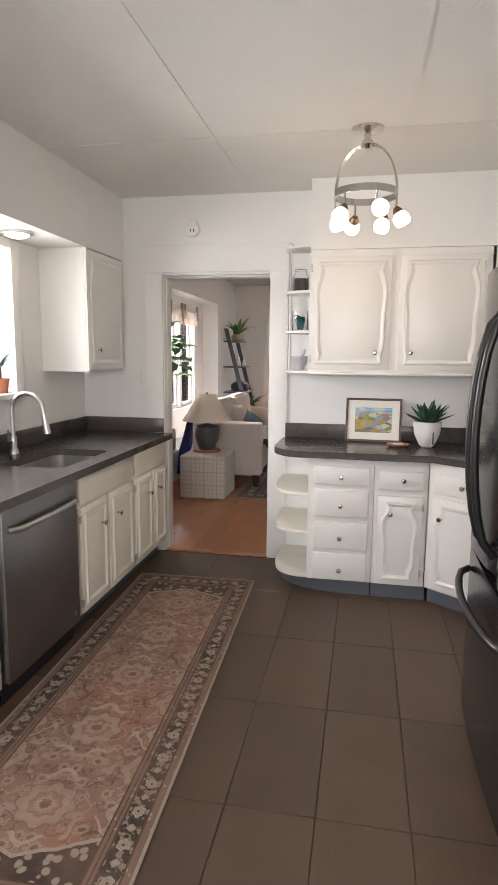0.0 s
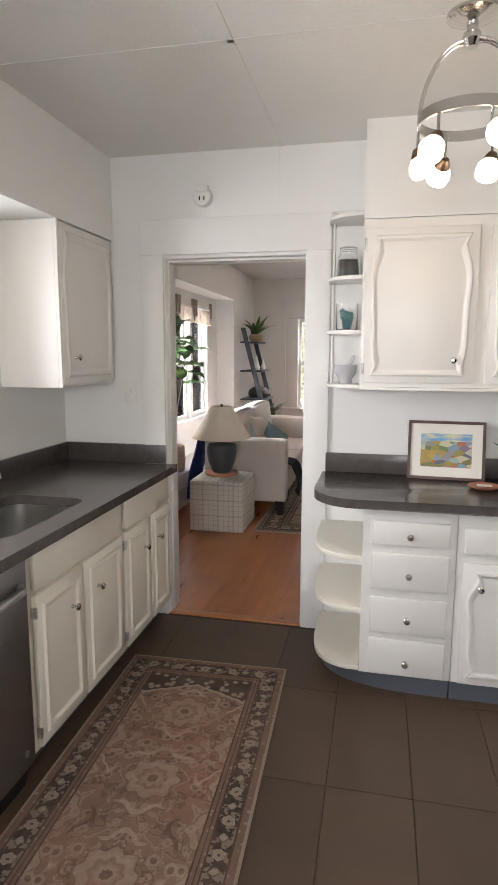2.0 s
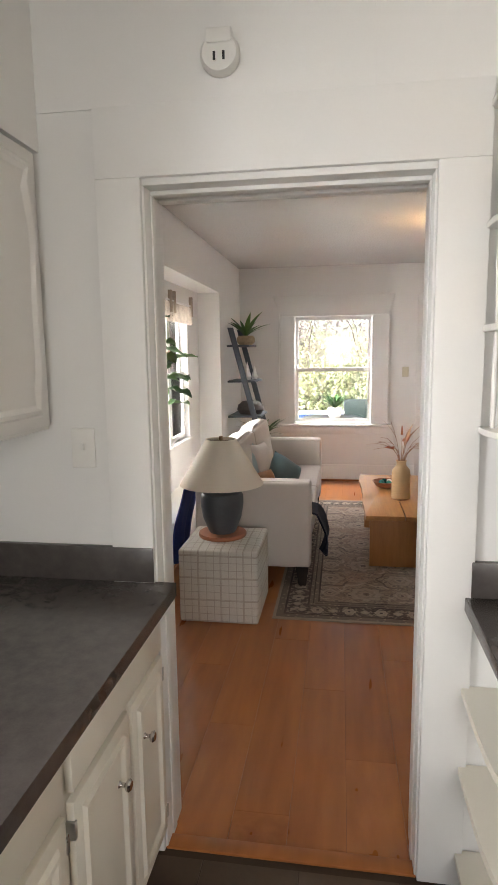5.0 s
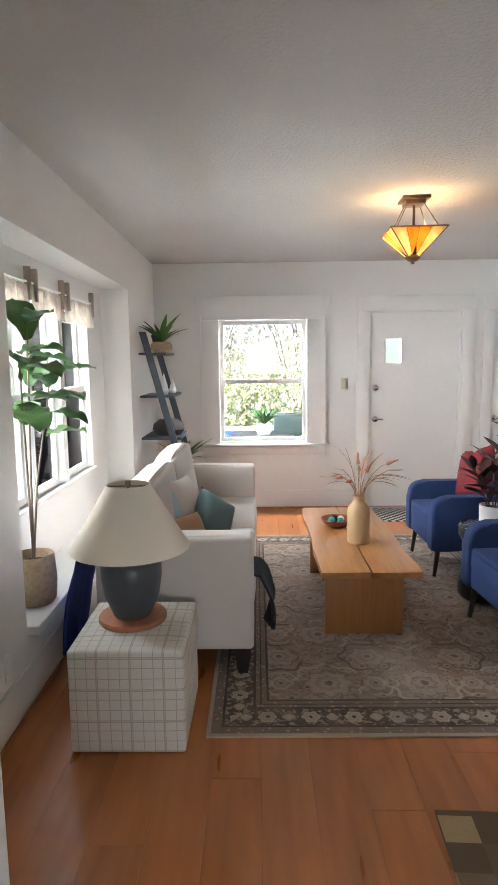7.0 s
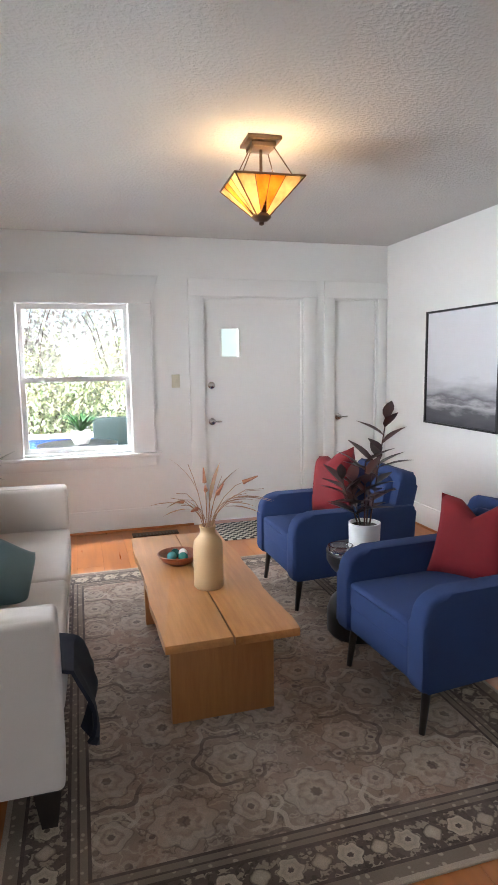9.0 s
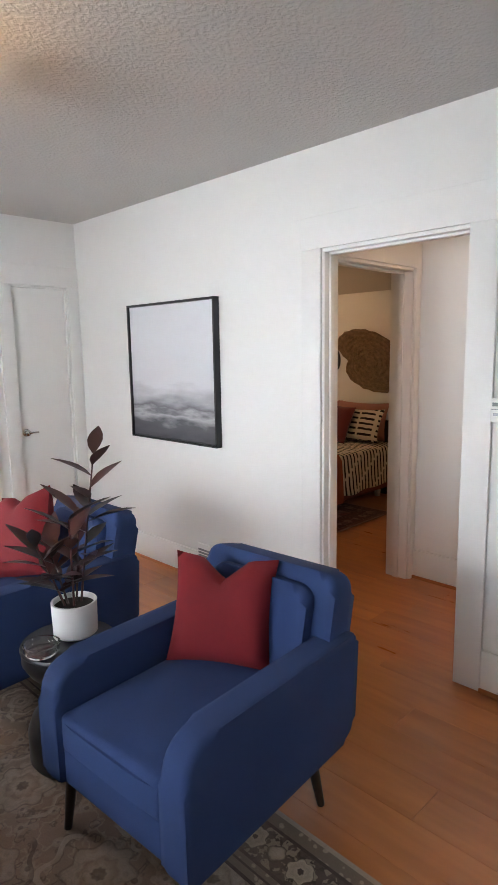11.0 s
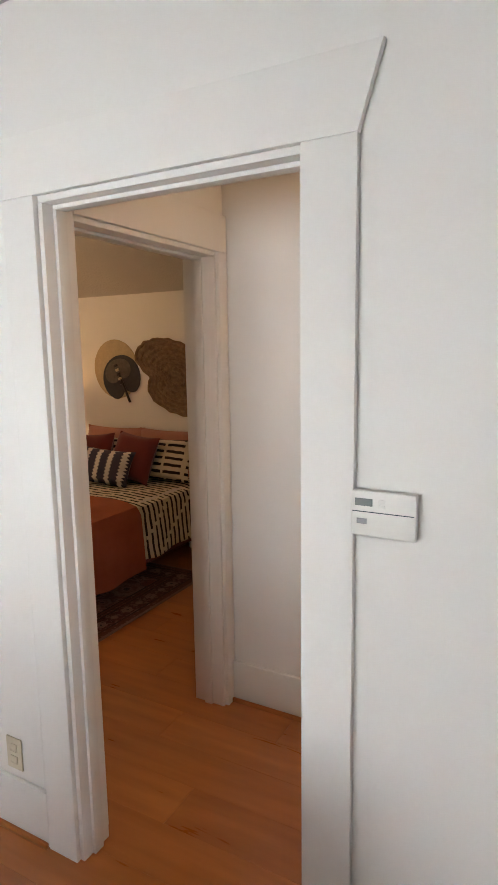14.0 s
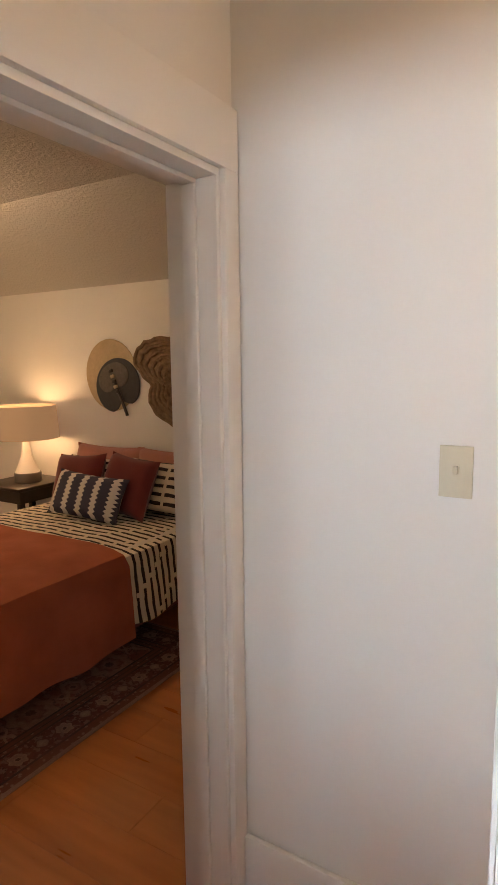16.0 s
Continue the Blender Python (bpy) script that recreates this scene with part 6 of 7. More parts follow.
def jar(label, at, fill_material, fill_h, h=0.13, r_=0.052, lid=True):
    j = thing("glass_jar", label, "jar", at, group="jars on the corner shelves")
    part("glass", lathe([(0, 0), (r_ * 0.95, 0), (r_, 0.006), (r_, h * 0.75), (r_ * 0.75, h * 0.88), (r_ * 0.75, h), (r_ * 0.72, h), (r_ * 0.72, h * 0.87), (r_ * 0.95, h * 0.74), (r_ * 0.95, 0.008), (0, 0.006)], 28), GLASS, j)
    part("contents", lathe([(0, 0.009), (r_ * 0.9, 0.009), (r_ * 0.9, fill_h), (0, fill_h + 0.004)], 24), fill_material, j)
    if lid:
        part("lid", lathe([(0, h + 0.001), (r_ * 0.8, h + 0.001), (r_ * 0.8, h + 0.014), (0, h + 0.02)], 24), GLASS, j)


jar("clear jar of dark beans on the corner shelf", (-0.055, 4.08, 1.859), BLACK, 0.085)
j2 = thing("glass_jar", "open glass jar holding teal sea glass", "jar", (-0.055, 4.08, 1.609), group="jars on the corner shelves")
part("glass", lathe([(0, 0), (0.05, 0), (0.053, 0.006), (0.053, 0.13), (0.05, 0.13), (0.05, 0.008), (0, 0.006)], 28), GLASS, j2)
bm, r = bmesh.new(), random.Random(8)
for i in range(16):
    a, q = r.uniform(0, 6.28), r.uniform(0, 0.025)
    m = Matrix.Translation((q * math.cos(a), q * math.sin(a), 0.025 + 0.07 * i / 16)) @ Euler((r.uniform(0, 3), r.uniform(0, 3), 0)).to_matrix().to_4x4()
    add_box(bm, (-0.018, 0.018, -0.012, 0.012, -0.006, 0.006), m)
part("sea_glass", bm, plain("teal_glass", (0.02, 0.20, 0.20), 0.25), j2, "teal glass shards", False)
mo = thing("mortar", "grey stone mortar with a pestle on the corner shelf", "mortar", (-0.055, 4.08, 1.352), group="jars on the corner shelves")
STONE = plain("grey_stone", (0.42, 0.42, 0.44), 0.6, vary=0.2, scale=20)
part("cup", lathe([(0, 0), (0.035, 0), (0.032, 0.02), (0.05, 0.05), (0.056, 0.09), (0.048, 0.09), (0.04, 0.055), (0, 0.04)], 28), STONE, mo)
part("pestle", tube([(0, 0, 0.05), (0.025, -0.01, 0.10), (0.042, -0.018, 0.135)], 0.012, 10, 0.7), STONE, mo)
# by the sink
tp = potted("potted_plant", "small spiky plant in a terracotta pot on the window sill", (KX0 - 0.01, 3.16, 1.221), [(0, 0), (0.035, 0), (0.045, 0.07), (0.049, 0.07), (0.049, 0.085), (0.042, 0.085), (0.04, 0.07), (0, 0.07)], TERRACOTTA, 0.04, 0.071)
part("trunk", tube([(0, 0, 0.06), (0, 0, 0.15)], 0.006, 7), DARKLEG, tp)
spray(tp, SUCCULENT, (0, 0, 0.15), 20, 0.12, 0.014, 1.0, 51)
sq = potted("potted_plant", "leafy herb in a white square pot by the sink", (-1.50, 2.72, CT + 0.001), [(0, 0), (0.05, 0), (0.058, 0.09), (0.052, 0.09), (0.05, 0.075), (0, 0.075)], WHITECLAY, 0.05, 0.076)
spray(sq, GREEN, (0, 0, 0.075), 34, 0.12, 0.045, 1.0, 52)
bx = solid("storage_box", boxes((-1.33, -1.21, 4.43, 4.58, 0.0, 0.30), bevel=0.01), BASKET, "tall woven straw basket on the living room floor", "basket")

# ---- bedroom ----
bedroom_rug = rug_material("bedroom_rug_pile", 1.0, 1.35, (0.17, 0.065, 0.048), (0.30, 0.18, 0.145), (0.09, 0.03, 0.026), (0.30, 0.19, 0.155), (0.05, 0.03, 0.03), 0.26, 0.24, (0.5, 0.5), 0.0, 0.4)
r3 = solid("bedroom_rug", boxes((-1.0, 1.0, -1.35, 1.35, 0, 0.008), bevel=0.002), bedroom_rug, "worn red oriental rug under the bed", "rug")
r3.matrix_basis = pose(3.62, 9.62, 0.001)
k = Nodes("black_dash_print")
sep = k.t.nodes.new("ShaderNodeSeparateXYZ")
k.link(k.coord(), sep.inputs[0])
wob = k.math("MULTIPLY", k.math("SUBTRACT", k.noise(9, 2), 0.5), 0.022)
stripe = k.math("LESS_THAN", k.math("PINGPONG", k.math("ADD", k.math("ADD", sep.outputs[0], wob), 10), 0.0275), 0.0105)
run = k.math("ADD", k.math("SUBTRACT", sep.outputs[1], sep.outputs[2]), k.math("MULTIPLY", k.math("FLOOR", k.math("MULTIPLY", sep.outputs[0], 18.18)), 0.037))
gap = k.math("GREATER_THAN", k.math("PINGPONG", k.math("ADD", run, 10), 0.11), 0.012)
k.base(k.mix(k.math("MULTIPLY", stripe, gap), (0.66, 0.58, 0.46), (0.018, 0.014, 0.016)))
k.set(Roughness=0.95)
k.bump(k.noise(200, 2), 0.25, 0.003)
DASH = k.m
BDX0, BDX1, BDY0, BDY1 = 3.25, 5.18, 8.60, 10.0
bed = thing("bed", "made bed with a black-dash cream spread", "bed", (0, 0, 0))
part("mattress", boxes((BDX0 + 0.02, BDX1, BDY0 + 0.03, BDY1 - 0.03, 0.30, 0.57), bevel=0.04, seg=3), SOFA, bed)
part("box_base", boxes((BDX0 + 0.05, BDX1, BDY0 + 0.06, BDY1 - 0.06, 0.10, 0.299)), MAROON, bed)
part("headboard", boxes((BDX1 + 0.002, BDX1 + 0.05, BDY0, BDY1, 0.012, 0.80), bevel=0.01), DARKLEG, bed)
for x in (BDX0 + 0.12, BDX1 - 0.1):
    for y in (BDY0 + 0.12, BDY1 - 0.12):
        part("leg", lathe([(0, 0), (0.03, 0), (0.035, 0.1), (0, 0.1)], 10, (x, y, 0.010)), WHITECLAY, bed)


def spread(x0, x1, lift, drop, seed, flare=0.03):
    """Cloth over the bed: down one side, across and down the other, with soft folds."""
    bm, nx, rows_ = bmesh.new(), 44, []
    prof = [("side", 1 - i / 8) for i in range(8)] + [("top", i / 18) for i in range(19)] + [("far", (i + 1) / 8) for i in range(8)]
    for i in range(nx + 1):
        x = x0 + (x1 - x0) * i / nx
        row = []
        for kind, t in prof:
            f = noise.noise(Vector((x * 4, seed, t * 0.6)))
            if kind == "top":
                y, z = BDY0 + (BDY1 - BDY0) * t, 0.585 + lift + 0.010 * noise.noise(Vector((x * 3, t * 5, seed))) - 0.03 * (abs(2 * t - 1) ** 8)
            else:
                s = -1 if kind == "side" else 1
                y = (BDY0 if s < 0 else BDY1) + s * (0.012 + lift + flare * t + 0.028 * f * t)
                z = 0.555 + lift - (drop + 0.02 * f) * t
            row.append(bm.verts.new((x, y, z)))
        rows_.append(row)
    for a, b in zip(rows_, rows_[1:]):
        for i in range(len(a) - 1):
            bm.faces.new((a[i], a[i + 1], b[i + 1], b[i]))
    bmesh.ops.recalc_face_normals(bm, faces=bm.faces)
    bmesh.ops.solidify(bm, geom=list(bm.faces), thickness=0.006)
    return bm


part("bedspread", spread(BDX0 + 0.05, BDX1 - 0.02, 0.0, 0.37, 2.0), DASH, bed, "cream spread with black dashes")
k = Nodes("rust_quilt")
sep = k.t.nodes.new("ShaderNodeSeparateXYZ")
k.link(k.coord(), sep.inputs[0])
rib = k.math("PINGPONG", k.math("ADD", k.math("SUBTRACT", sep.outputs[1], sep.outputs[2]), 10), 0.012)
k.base(k.ramp(k.noise(5, 4), [(0.3, (0.30, 0.075, 0.034)), (0.7, (0.40, 0.11, 0.055))]))
k.set(Roughness=0.95)
k.bump(rib, 0.5, 0.05)
qb = solid("quilt", spread(BDX0 - 0.02, 4.24, 0.018, 0.45, 5.0, 0.04), k.m, "rust-orange ribbed quilt folded over the foot of the bed", "blanket")


k = Nodes("zigzag_lumbar")
sep = k.t.nodes.new("ShaderNodeSeparateXYZ")
k.link(k.coord(), sep.inputs[0])
zig = k.math("MULTIPLY", k.math("PINGPONG", sep.outputs[2], 0.014), 1.2)
col = k.math("PINGPONG", k.math("ADD", k.math("ADD", sep.outputs[0], zig), 10), 0.055)
k.base(k.mix(k.math("LESS_THAN", col, 0.020), (0.045, 0.042, 0.07), (0.60, 0.56, 0.50)))
k.set(Roughness=0.95)
ZIG = k.m
k = Nodes("dash_pillow")
sep = k.t.nodes.new("ShaderNodeSeparateXYZ")
k.link(k.coord(), sep.inputs[0])
wob = k.math("MULTIPLY", k.math("SUBTRACT", k.noise(9, 2), 0.5), 0.02)
col = k.math("PINGPONG", k.math("ADD", k.math("ADD", sep.outputs[2], wob), 10), 0.0275)
k.base(k.mix(k.math("MULTIPLY", k.math("LESS_THAN", col, 0.011), k.math("GREATER_THAN", k.math("PINGPONG", k.math("ADD", sep.outputs[0], 10), 0.09), 0.012)), (0.66, 0.58, 0.46), (0.018, 0.014, 0.016)))
k.set(Roughness=0.95)
DASHP = k.m
DUSTY = fabric("dusty_rose_linen", (0.38, 0.16, 0.12), 0.12)
BT = 0.60
cushion("pillow", "dusty rose pillow against the headboard", DUSTY, (5.06, 9.56, BT), (-14, 0, -90), 0.66, 0.40, 0.16, 41)
cushion("pillow", "dusty rose pillow beside its pair at the headboard", DUSTY, (5.06, 8.96, BT), (-14, 0, -90), 0.66, 0.40, 0.16, 42)
cushion("pillow", "cream pillow with black dashes", DASHP, (4.90, 8.93, BT), (-24, 0, -90), 0.62, 0.36, 0.16, 43)
cushion("pillow", "second cream pillow with black dashes", DASHP, (4.92, 9.55, BT), (-24, 0, -90), 0.62, 0.34, 0.16, 44)
cushion("cushion", "maroon square cushion on the bed", MAROON, (4.76, 9.13, BT), (-22, 5, -94), 0.44, 0.40, 0.15, 45)
cushion("cushion", "maroon square cushion behind the lumbar cushion", MAROON, (4.78, 9.56, BT), (-22, -4, -88), 0.44, 0.38, 0.15, 46)
cushion("cushion", "navy lumbar cushion with white zigzag columns", ZIG, (4.58, 9.28, BT), (-26, 4, -84), 0.56, 0.30, 0.16, 47)
ns = thing("nightstand", "dark wooden nightstand beside the bed", "nightstand", (4.98, 10.30, 0.0))
part("top", boxes((-0.25, 0.25, -0.24, 0.24, 0.655, 0.68), bevel=0.004), DARKLEG, ns)
part("apron", boxes((-0.22, 0.22, -0.21, 0.21, 0.56, 0.654)), DARKLEG, ns)
for x in (-0.2, 0.2):
    for y in (-0.19, 0.19):
        part("leg", boxes((x - 0.02, x + 0.02, y - 0.02, y + 0.02, 0.002, 0.559), bevel=0.002), DARKLEG, ns)
bl = thing("bedside_lamp", "lit bedside lamp with a linen drum shade", "lamp", (4.99, 10.28, 0.681))
part("foot", lathe([(0, 0), (0.10, 0), (0.105, 0.01), (0.10, 0.07), (0, 0.07)], 32), plain("grey_stone_foot", (0.30, 0.28, 0.26), 0.6), bl)
part("base", lathe([(0, 0.071), (0.092, 0.071), (0.075, 0.11), (0.04, 0.20), (0.022, 0.33), (0, 0.33)], 32), WHITECLAY, bl)
k = Nodes("lit_linen")
k.base((0.42, 0.30, 0.19))
k.b.inputs["Emission Color"].default_value = (1.0, 0.58, 0.28, 1)
k.b.inputs["Emission Strength"].default_value = 0.10
k.set(Roughness=0.9)
k.bump(k.noise(250, 2), 0.3, 0.002)
part("shade", lathe([(0.255, 0.335), (0.235, 0.585), (0.232, 0.585), (0.252, 0.335), (0.255, 0.335)], 48), k.m, bl, "glowing linen drum shade")
part("stem", tube([(0, 0, 0.32), (0, 0, 0.46)], 0.005, 6), BRONZE, bl)
bulb("bulb", (4.95, 10.28, 1.13), 4.2, (1.0, 0.60, 0.28), 0.09)
bcl = thing("ceiling_light", "lit frosted bowl ceiling light in the bedroom", "light", (3.55, 9.75, HCEIL))
part("base", lathe([(0, 0), (0.09, 0), (0.09, -0.02), (0.02, -0.03), (0, -0.03)], 24), BRONZE, bcl)
part("bowl", lathe([(0.15, -0.05), (0.12, -0.09), (0.06, -0.115), (0, -0.12), (0, -0.115), (0.057, -0.11), (0.115, -0.085), (0.145, -0.05), (0.15, -0.05)], 28), glow("warm_bowl", (1.0, 0.7, 0.4), 1.5), bcl)
part("stem", tube([(0, 0, -0.03), (0, 0, -0.117)], 0.006, 8), BRONZE, bcl)
for sx in (-0.06, 0.06):
    bulb("bulb", (3.55 + sx, 9.75, HCEIL - (0.05 if sx < 0 else 0.17)), 11, (1.0, 0.64, 0.34), 0.03)
# No hall lamp is known; this unseen warm one is added as fill.
hall_fill = thing("ceiling_light", "added unseen fill light on the hall ceiling", "light", (2.88, 5.75, HCEIL))
part("base", lathe([(0, 0), (0.07, 0), (0.07, -0.02), (0, -0.02)], 24), BRONZE, hall_fill)
part("globe", lathe([(0.05, -0.021), (0.075, -0.05), (0.06, -0.085), (0, -0.10)], 24), glow("hall_fill_glow", (1.0, 0.66, 0.36), 2.0), hall_fill)
bulb("bulb", (2.88, 5.75, HCEIL - 0.15), 5.0, (1.0, 0.62, 0.34), 0.05)
# woven fans on the wall
FANC = plain("pale_palm_leaf", (0.46, 0.36, 0.22), 0.8, vary=0.12, scale=30, bump=0.3)
FAND = plain("dyed_palm_leaf", (0.035, 0.035, 0.04), 0.7, vary=0.3, scale=40, bump=0.3)
WICKER = plain("brown_twisted_wicker", (0.20, 0.13, 0.075), 0.8, vary=0.5, scale=28, bump=1.0, grain=60)


def disc(rx, rz, y0, y1, cz=0.0, cx=0.0, lobe=0.0, n=36):
    return prism([(cx + rx * math.cos(2 * math.pi * i / n), cz + rz * math.sin(2 * math.pi * i / n) * (1 - lobe * max(0, -math.sin(2 * math.pi * i / n)) * abs(math.cos(2 * math.pi * i / n)) ** 0.5)) for i in range(n)], y0, y1, 0.003, "y")


def notched(rx, rz, y0, y1, at, depth, wide, centre=(0.0, 0.0), tilt=0.0, n=56):
    """A flat leaf with rounded lobes on both sides of a notch at the angle at (degrees)."""
    pts = []
    for i in range(n):
        a = 360.0 * i / n
        off = (a - at + 180) % 360 - 180
        k_ = 1 - depth * math.exp(-(off / wide) ** 2)
        u, v = rx * k_ * math.cos(radians(a)), rz * k_ * math.sin(radians(a))
        c_, s_ = math.cos(radians(tilt)), math.sin(radians(tilt))
        pts.append((centre[0] + u * c_ - v * s_, centre[1] + u * s_ + v * c_))
    return prism(pts, y0, y1, 0.002, "y")


f1 = thing("palm_fan", "pale and black woven palm fan on the bedroom wall", "wall decor")
f1.matrix_basis = pose(BX1 - 0.004, 9.60, 1.48, 0, -20, -90)
part("back_leaf", disc(0.25, 0.265, -0.006, 0.0, 0.01), FANC, f1, "pale palm leaf")
part("front_leaf", notched(0.215, 0.20, -0.012, -0.007, 270, 0.42, 20, (0.035, -0.085)), FAND, f1, "black dyed lobes with a notch")
part("inner_leaf", notched(0.15, 0.11, -0.0165, -0.0125, 270, 0.35, 30, (0.02, -0.02)), plain("greyed_palm_leaf", (0.10, 0.09, 0.075), 0.75, vary=0.35, scale=40, bump=0.3), f1, "greyed woven panel")
part("handle", tube([(0.03, -0.021, -0.06), (0.04, -0.021, -0.18), (0.05, -0.021, -0.32)], 0.011, 8), BLACK, f1)
for i in range(5):
    part("binding", boxes((0.012, 0.046, -0.034, -0.0335 + 0.012, -0.14 + i * 0.04, -0.118 + i * 0.04), bevel=0.002), FANC if i % 2 else BLACK, f1)
f2 = thing("wicker_fan", "large brown twisted wicker fan on the bedroom wall", "wall decor")
f2.matrix_basis = pose(BX1 - 0.004, 9.06, 1.48, 0, 0, -90)
part("blade", notched(0.47, 0.29, -0.02, 0.0, 215, 0.36, 22, (0.12, -0.06), -24), WICKER, f2)
for ring in range(7):
    g = 1 - ring * 0.13
    pts = []
    for i in range(49):
        a = 360.0 * i / 48
        off = (a - 215 + 180) % 360 - 180
        k_ = (1 - 0.36 * math.exp(-(off / 22) ** 2)) * g * (1 + 0.02 * math.sin(i * 2.6 + ring))
        u, v = 0.465 * k_ * math.cos(radians(a)), 0.285 * k_ * math.sin(radians(a))
        c_, s_ = math.cos(radians(-24)), math.sin(radians(-24))
        pts.append((0.12 + u * c_ - v * s_, -0.024 - 0.006 * math.sin(i * 1.9 + ring), -0.06 + u * s_ + v * c_))
    part("twist", tube(pts, 0.014, 6), WICKER, f2)
part("handle", tube([(0.02, -0.022, -0.16), (-0.02, -0.024, -0.24)], 0.022, 8, 0.7), WICKER, f2)
part("loop", tube([(-0.075 + 0.05 * math.cos(a), -0.02, -0.235 + 0.032 * math.sin(a)) for a in np.linspace(0, 6.28, 16)], 0.006, 6), WICKER, f2)

# ---- outside ----
grd = setting("ground", boxes((-120, 120, -120, 120, -0.75, -0.70)), plain("lawn", (0.06, 0.09, 0.03), 0.95, vary=0.4, scale=3), "grassy ground round the house", "ground")
setting("porch_floor", boxes((-2.3, 4, LY1 + 0.15, LY1 + 2.2, -0.2, -0.04)), plain("grey_deck_paint", (0.22, 0.23, 0.25), 0.6), "grey painted porch floor", "porch")
pr = thing("porch_rail", "blue painted porch wall with a white cap", "railing", (0, 0, 0))
part("panel", boxes((-2.3, 4, LY1 + 2.0, LY1 + 2.1, -0.04, 0.62)), plain("blue_porch_paint", (0.035, 0.10, 0.34), 0.5), pr)
part("cap", boxes((-2.3, 4, LY1 + 1.95, LY1 + 2.15, 0.621, 0.66), bevel=0.005), TRIM, pr)
pt = thing("porch_table", "round black metal porch table", "table", (-0.62, LY1 + 0.95, -0.04))
part("top", lathe([(0, 0.70), (0.40, 0.70), (0.40, 0.72), (0, 0.72)], 32), BLACK, pt)
for a in range(3):
    part("leg", tube([(0.05 * math.cos(a * 2.1), 0.05 * math.sin(a * 2.1), 0.70), (0.30 * math.cos(a * 2.1), 0.30 * math.sin(a * 2.1), 0.0)], 0.012, 8), BLACK, pt)
pp = potted("porch_plant", "green plant in a pale pot on the porch table", (-0.58, LY1 + 0.95, 0.681), [(0, 0), (0.07, 0), (0.10, 0.06), (0.095, 0.14), (0.085, 0.14), (0.08, 0.12), (0, 0.12)], PAPER, 0.08, 0.12)
spray(pp, GREEN, (0, 0, 0.12), 60, 0.30, 0.035, 1.4, 61)
pc = thing("porch_chair", "dark green porch chair with a solid back", "chair", (-0.15, LY1 + 1.45, -0.04))
DG = plain("dark_green_paint", (0.008, 0.022, 0.02), 0.5)
part("backrest", boxes((-0.3, 0.3, 0.2, 0.25, 0.45, 0.92), bevel=0.02), DG, pc)
part("seat", boxes((-0.3, 0.3, -0.25, 0.25, 0.40, 0.44), bevel=0.01), DG, pc)
for x in (-0.27, 0.27):
    for y in (-0.22, 0.22):
        part("leg", boxes((x - 0.02, x + 0.02, y - 0.02, y + 0.02, 0, 0.399)), DG, pc)
# Leaf colour lifted far past green: daylight glare put into the leaves.
HEDGE = leaf_material("glare_pale_hedge_leaf", (0.42, 0.46, 0.26), (0.80, 0.80, 0.60), rough=0.5, through=0.3)
BLOSSOM = leaf_material("blossom", (0.5, 0.46, 0.42), (0.8, 0.76, 0.74), rough=0.8)
BARK = plain("bark", (0.22, 0.19, 0.15), 0.9, vary=0.4, scale=20)


def shrub(label, at, rx, ry, h, count, seed, material, size):
    s = thing("shrub", label, "shrub", at)
    r_ = random.Random(seed)
    limbs, crown = bmesh.new(), bmesh.new()
    tips = []
    for i in range(14):
        a, q = r_.uniform(0, 6.28), r_.uniform(0.2, 0.9)
        tip = Vector((rx * q * math.cos(a), ry * q * math.sin(a), h * r_.uniform(0.5, 0.95)))
        add_tube(limbs, [(0.1 * math.cos(a), 0.1 * math.sin(a), 0), tip * 0.5 + Vector((0, 0, h * 0.12)), tip], 0.022, 6, 0.25)
        tips += [tip, tip * 0.7, tip * 0.85 + Vector((r_.gauss(0, 0.2), r_.gauss(0, 0.2), 0))]
    for i in range(count):
        c = r_.choice(tips) + Vector((r_.gauss(0, rx * 0.17), r_.gauss(0, ry * 0.2), r_.gauss(0, h * 0.10)))
        add_leaf(crown, c, (r_.gauss(0, 1), r_.gauss(0, 1), r_.gauss(0, 0.6)), (0, 0, 1), size * r_.uniform(0.7, 1.4), size * 0.5, 0.2, 2, 0.1)
    part("limbs", limbs, BARK, s)
    tagged(part("leaves", crown, material, s), kind="stuff")


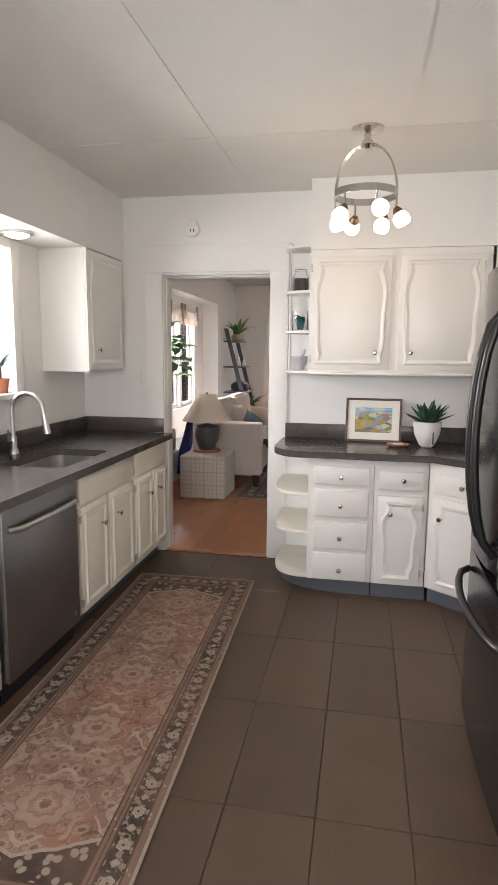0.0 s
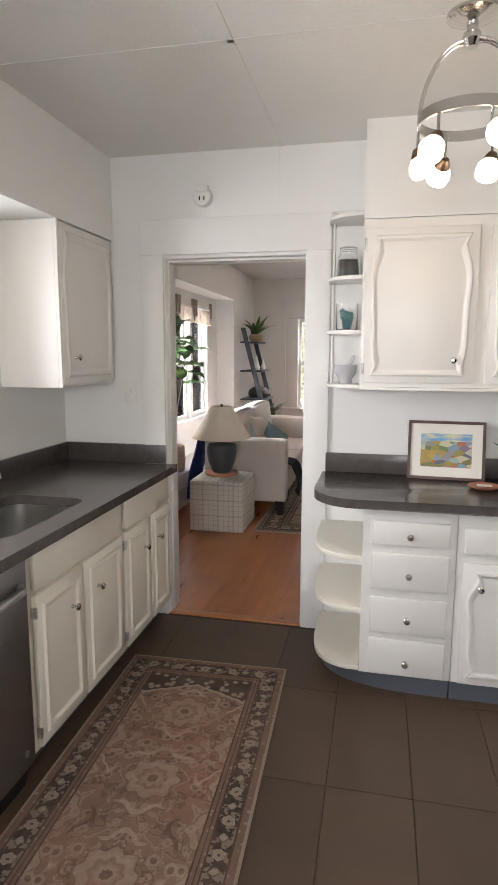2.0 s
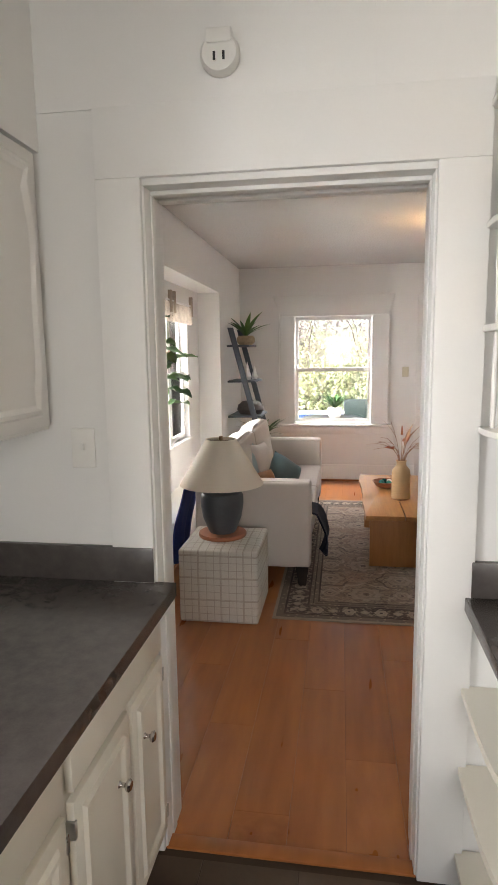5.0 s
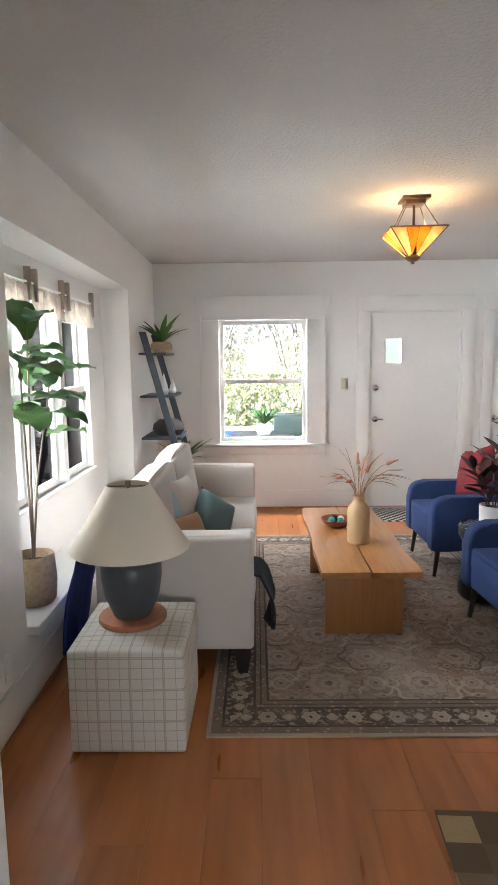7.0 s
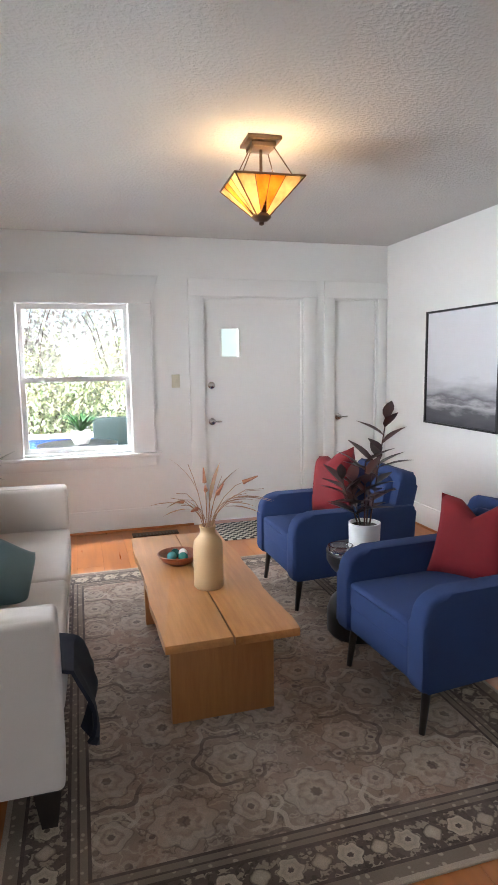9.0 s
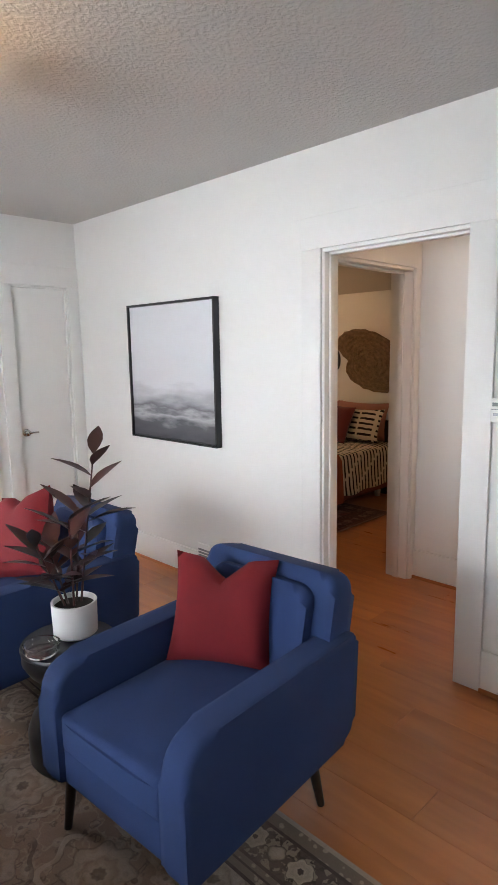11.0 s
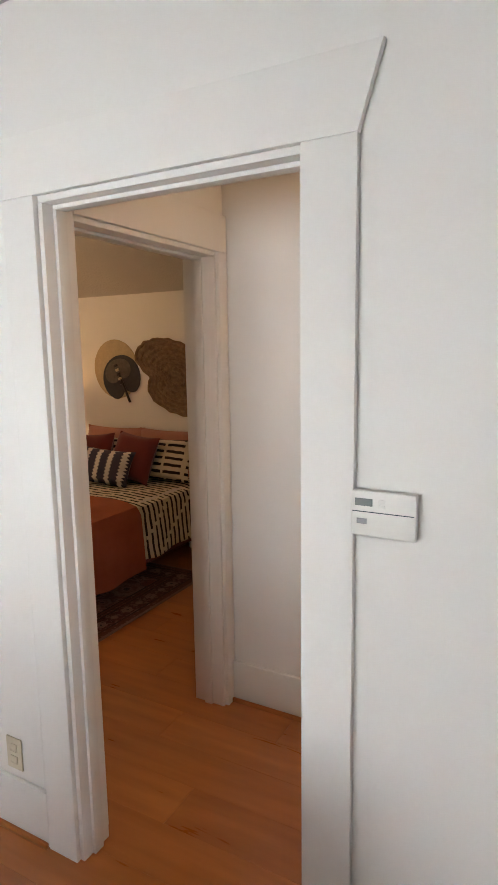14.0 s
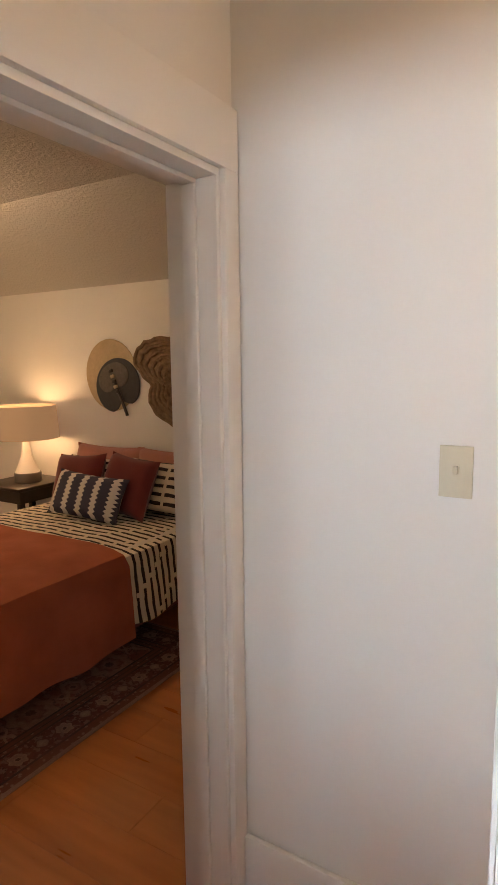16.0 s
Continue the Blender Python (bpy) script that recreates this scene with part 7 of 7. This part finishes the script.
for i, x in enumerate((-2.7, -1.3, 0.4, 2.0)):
    shrub("yellow-green garden shrub, leaves paled for sun glare", (x, LY1 + 4.6 + 0.5 * (i % 2), -0.7), 1.3, 0.9, 2.75, 9000, 70 + i, HEDGE, 0.085)
shrub("pale blossoming tree behind the hedge", (0.6, LY1 + 7.5, -0.7), 2.2, 1.5, 5.4, 5200, 90, BLOSSOM, 0.13)
shrub("pale blossoming tree behind the hedge", (-1.9, LY1 + 8.2, -0.7), 2.2, 1.5, 5.0, 5000, 91, BLOSSOM, 0.13)

# ---- floor pieces ----
def piece_mesh(name, w, d, h, material, bevel):
    bm = bmesh.new()
    add_box(bm, (-w / 2, w / 2, -d / 2, d / 2, -h, 0))
    tops = [e for e in bm.edges if all(v.co.z > -1e-6 for v in e.verts)]
    bmesh.ops.bevel(bm, geom=tops, offset=bevel, segments=1, affect="EDGES")
    me = bpy.data.meshes.new(name)
    bm.to_mesh(me)
    bm.free()
    me.materials.append(material)
    return me


def lay(name, me, x, y, parent):
    ob = new(name, me)
    ob.location = (x, y, 0)
    ob.parent = parent
    return ob


TW, TD = 0.295, 0.59
tile = piece_mesh("tile", TW - 0.003, TD - 0.003, 0.0035, TILE, 0.0015)
kf = bpy.data.objects["floor_kitchen"]
for i in range(-6, 6):
    for j in range(-6, 5):
        x, y = 0.272 + TW * (i + 0.5), 1.79 + TD * (j + 0.5)
        if KX0 < x - TW / 2 + 0.1 and x + TW / 2 - 0.1 < KX1 and y - TD / 2 > KY0 - 0.2 and y + TD / 2 < DY0 + 0.05:
            lay("tile", tile, x, y, kf)
PW, PL = 0.19, 1.25
plank = piece_mesh("plank", PW - 0.0008, PL - 0.001, 0.005, PLANK, 0.0006)
lf = bpy.data.objects["floor_living"]
i = 0
x = LX0 - 0.08 + PW / 2
while x < BX1 + 0.1:
    y = DY0 + 0.03 - (i * 0.47) % PL + PL / 2
    while y - PL / 2 < 11.1:
        lo, hi = max(y - PL / 2, DY0 + 0.03), y + PL / 2
        if hi - lo > 0.05 and not (x > 3.5 and hi < BY0) and not (x < LX1 and lo > LY1 + 0.1):
            ob = lay("plank", plank, x, (lo + hi) / 2, lf)
            ob.scale.y = (hi - lo) / PL
        y += PL
    x += PW
    i += 1
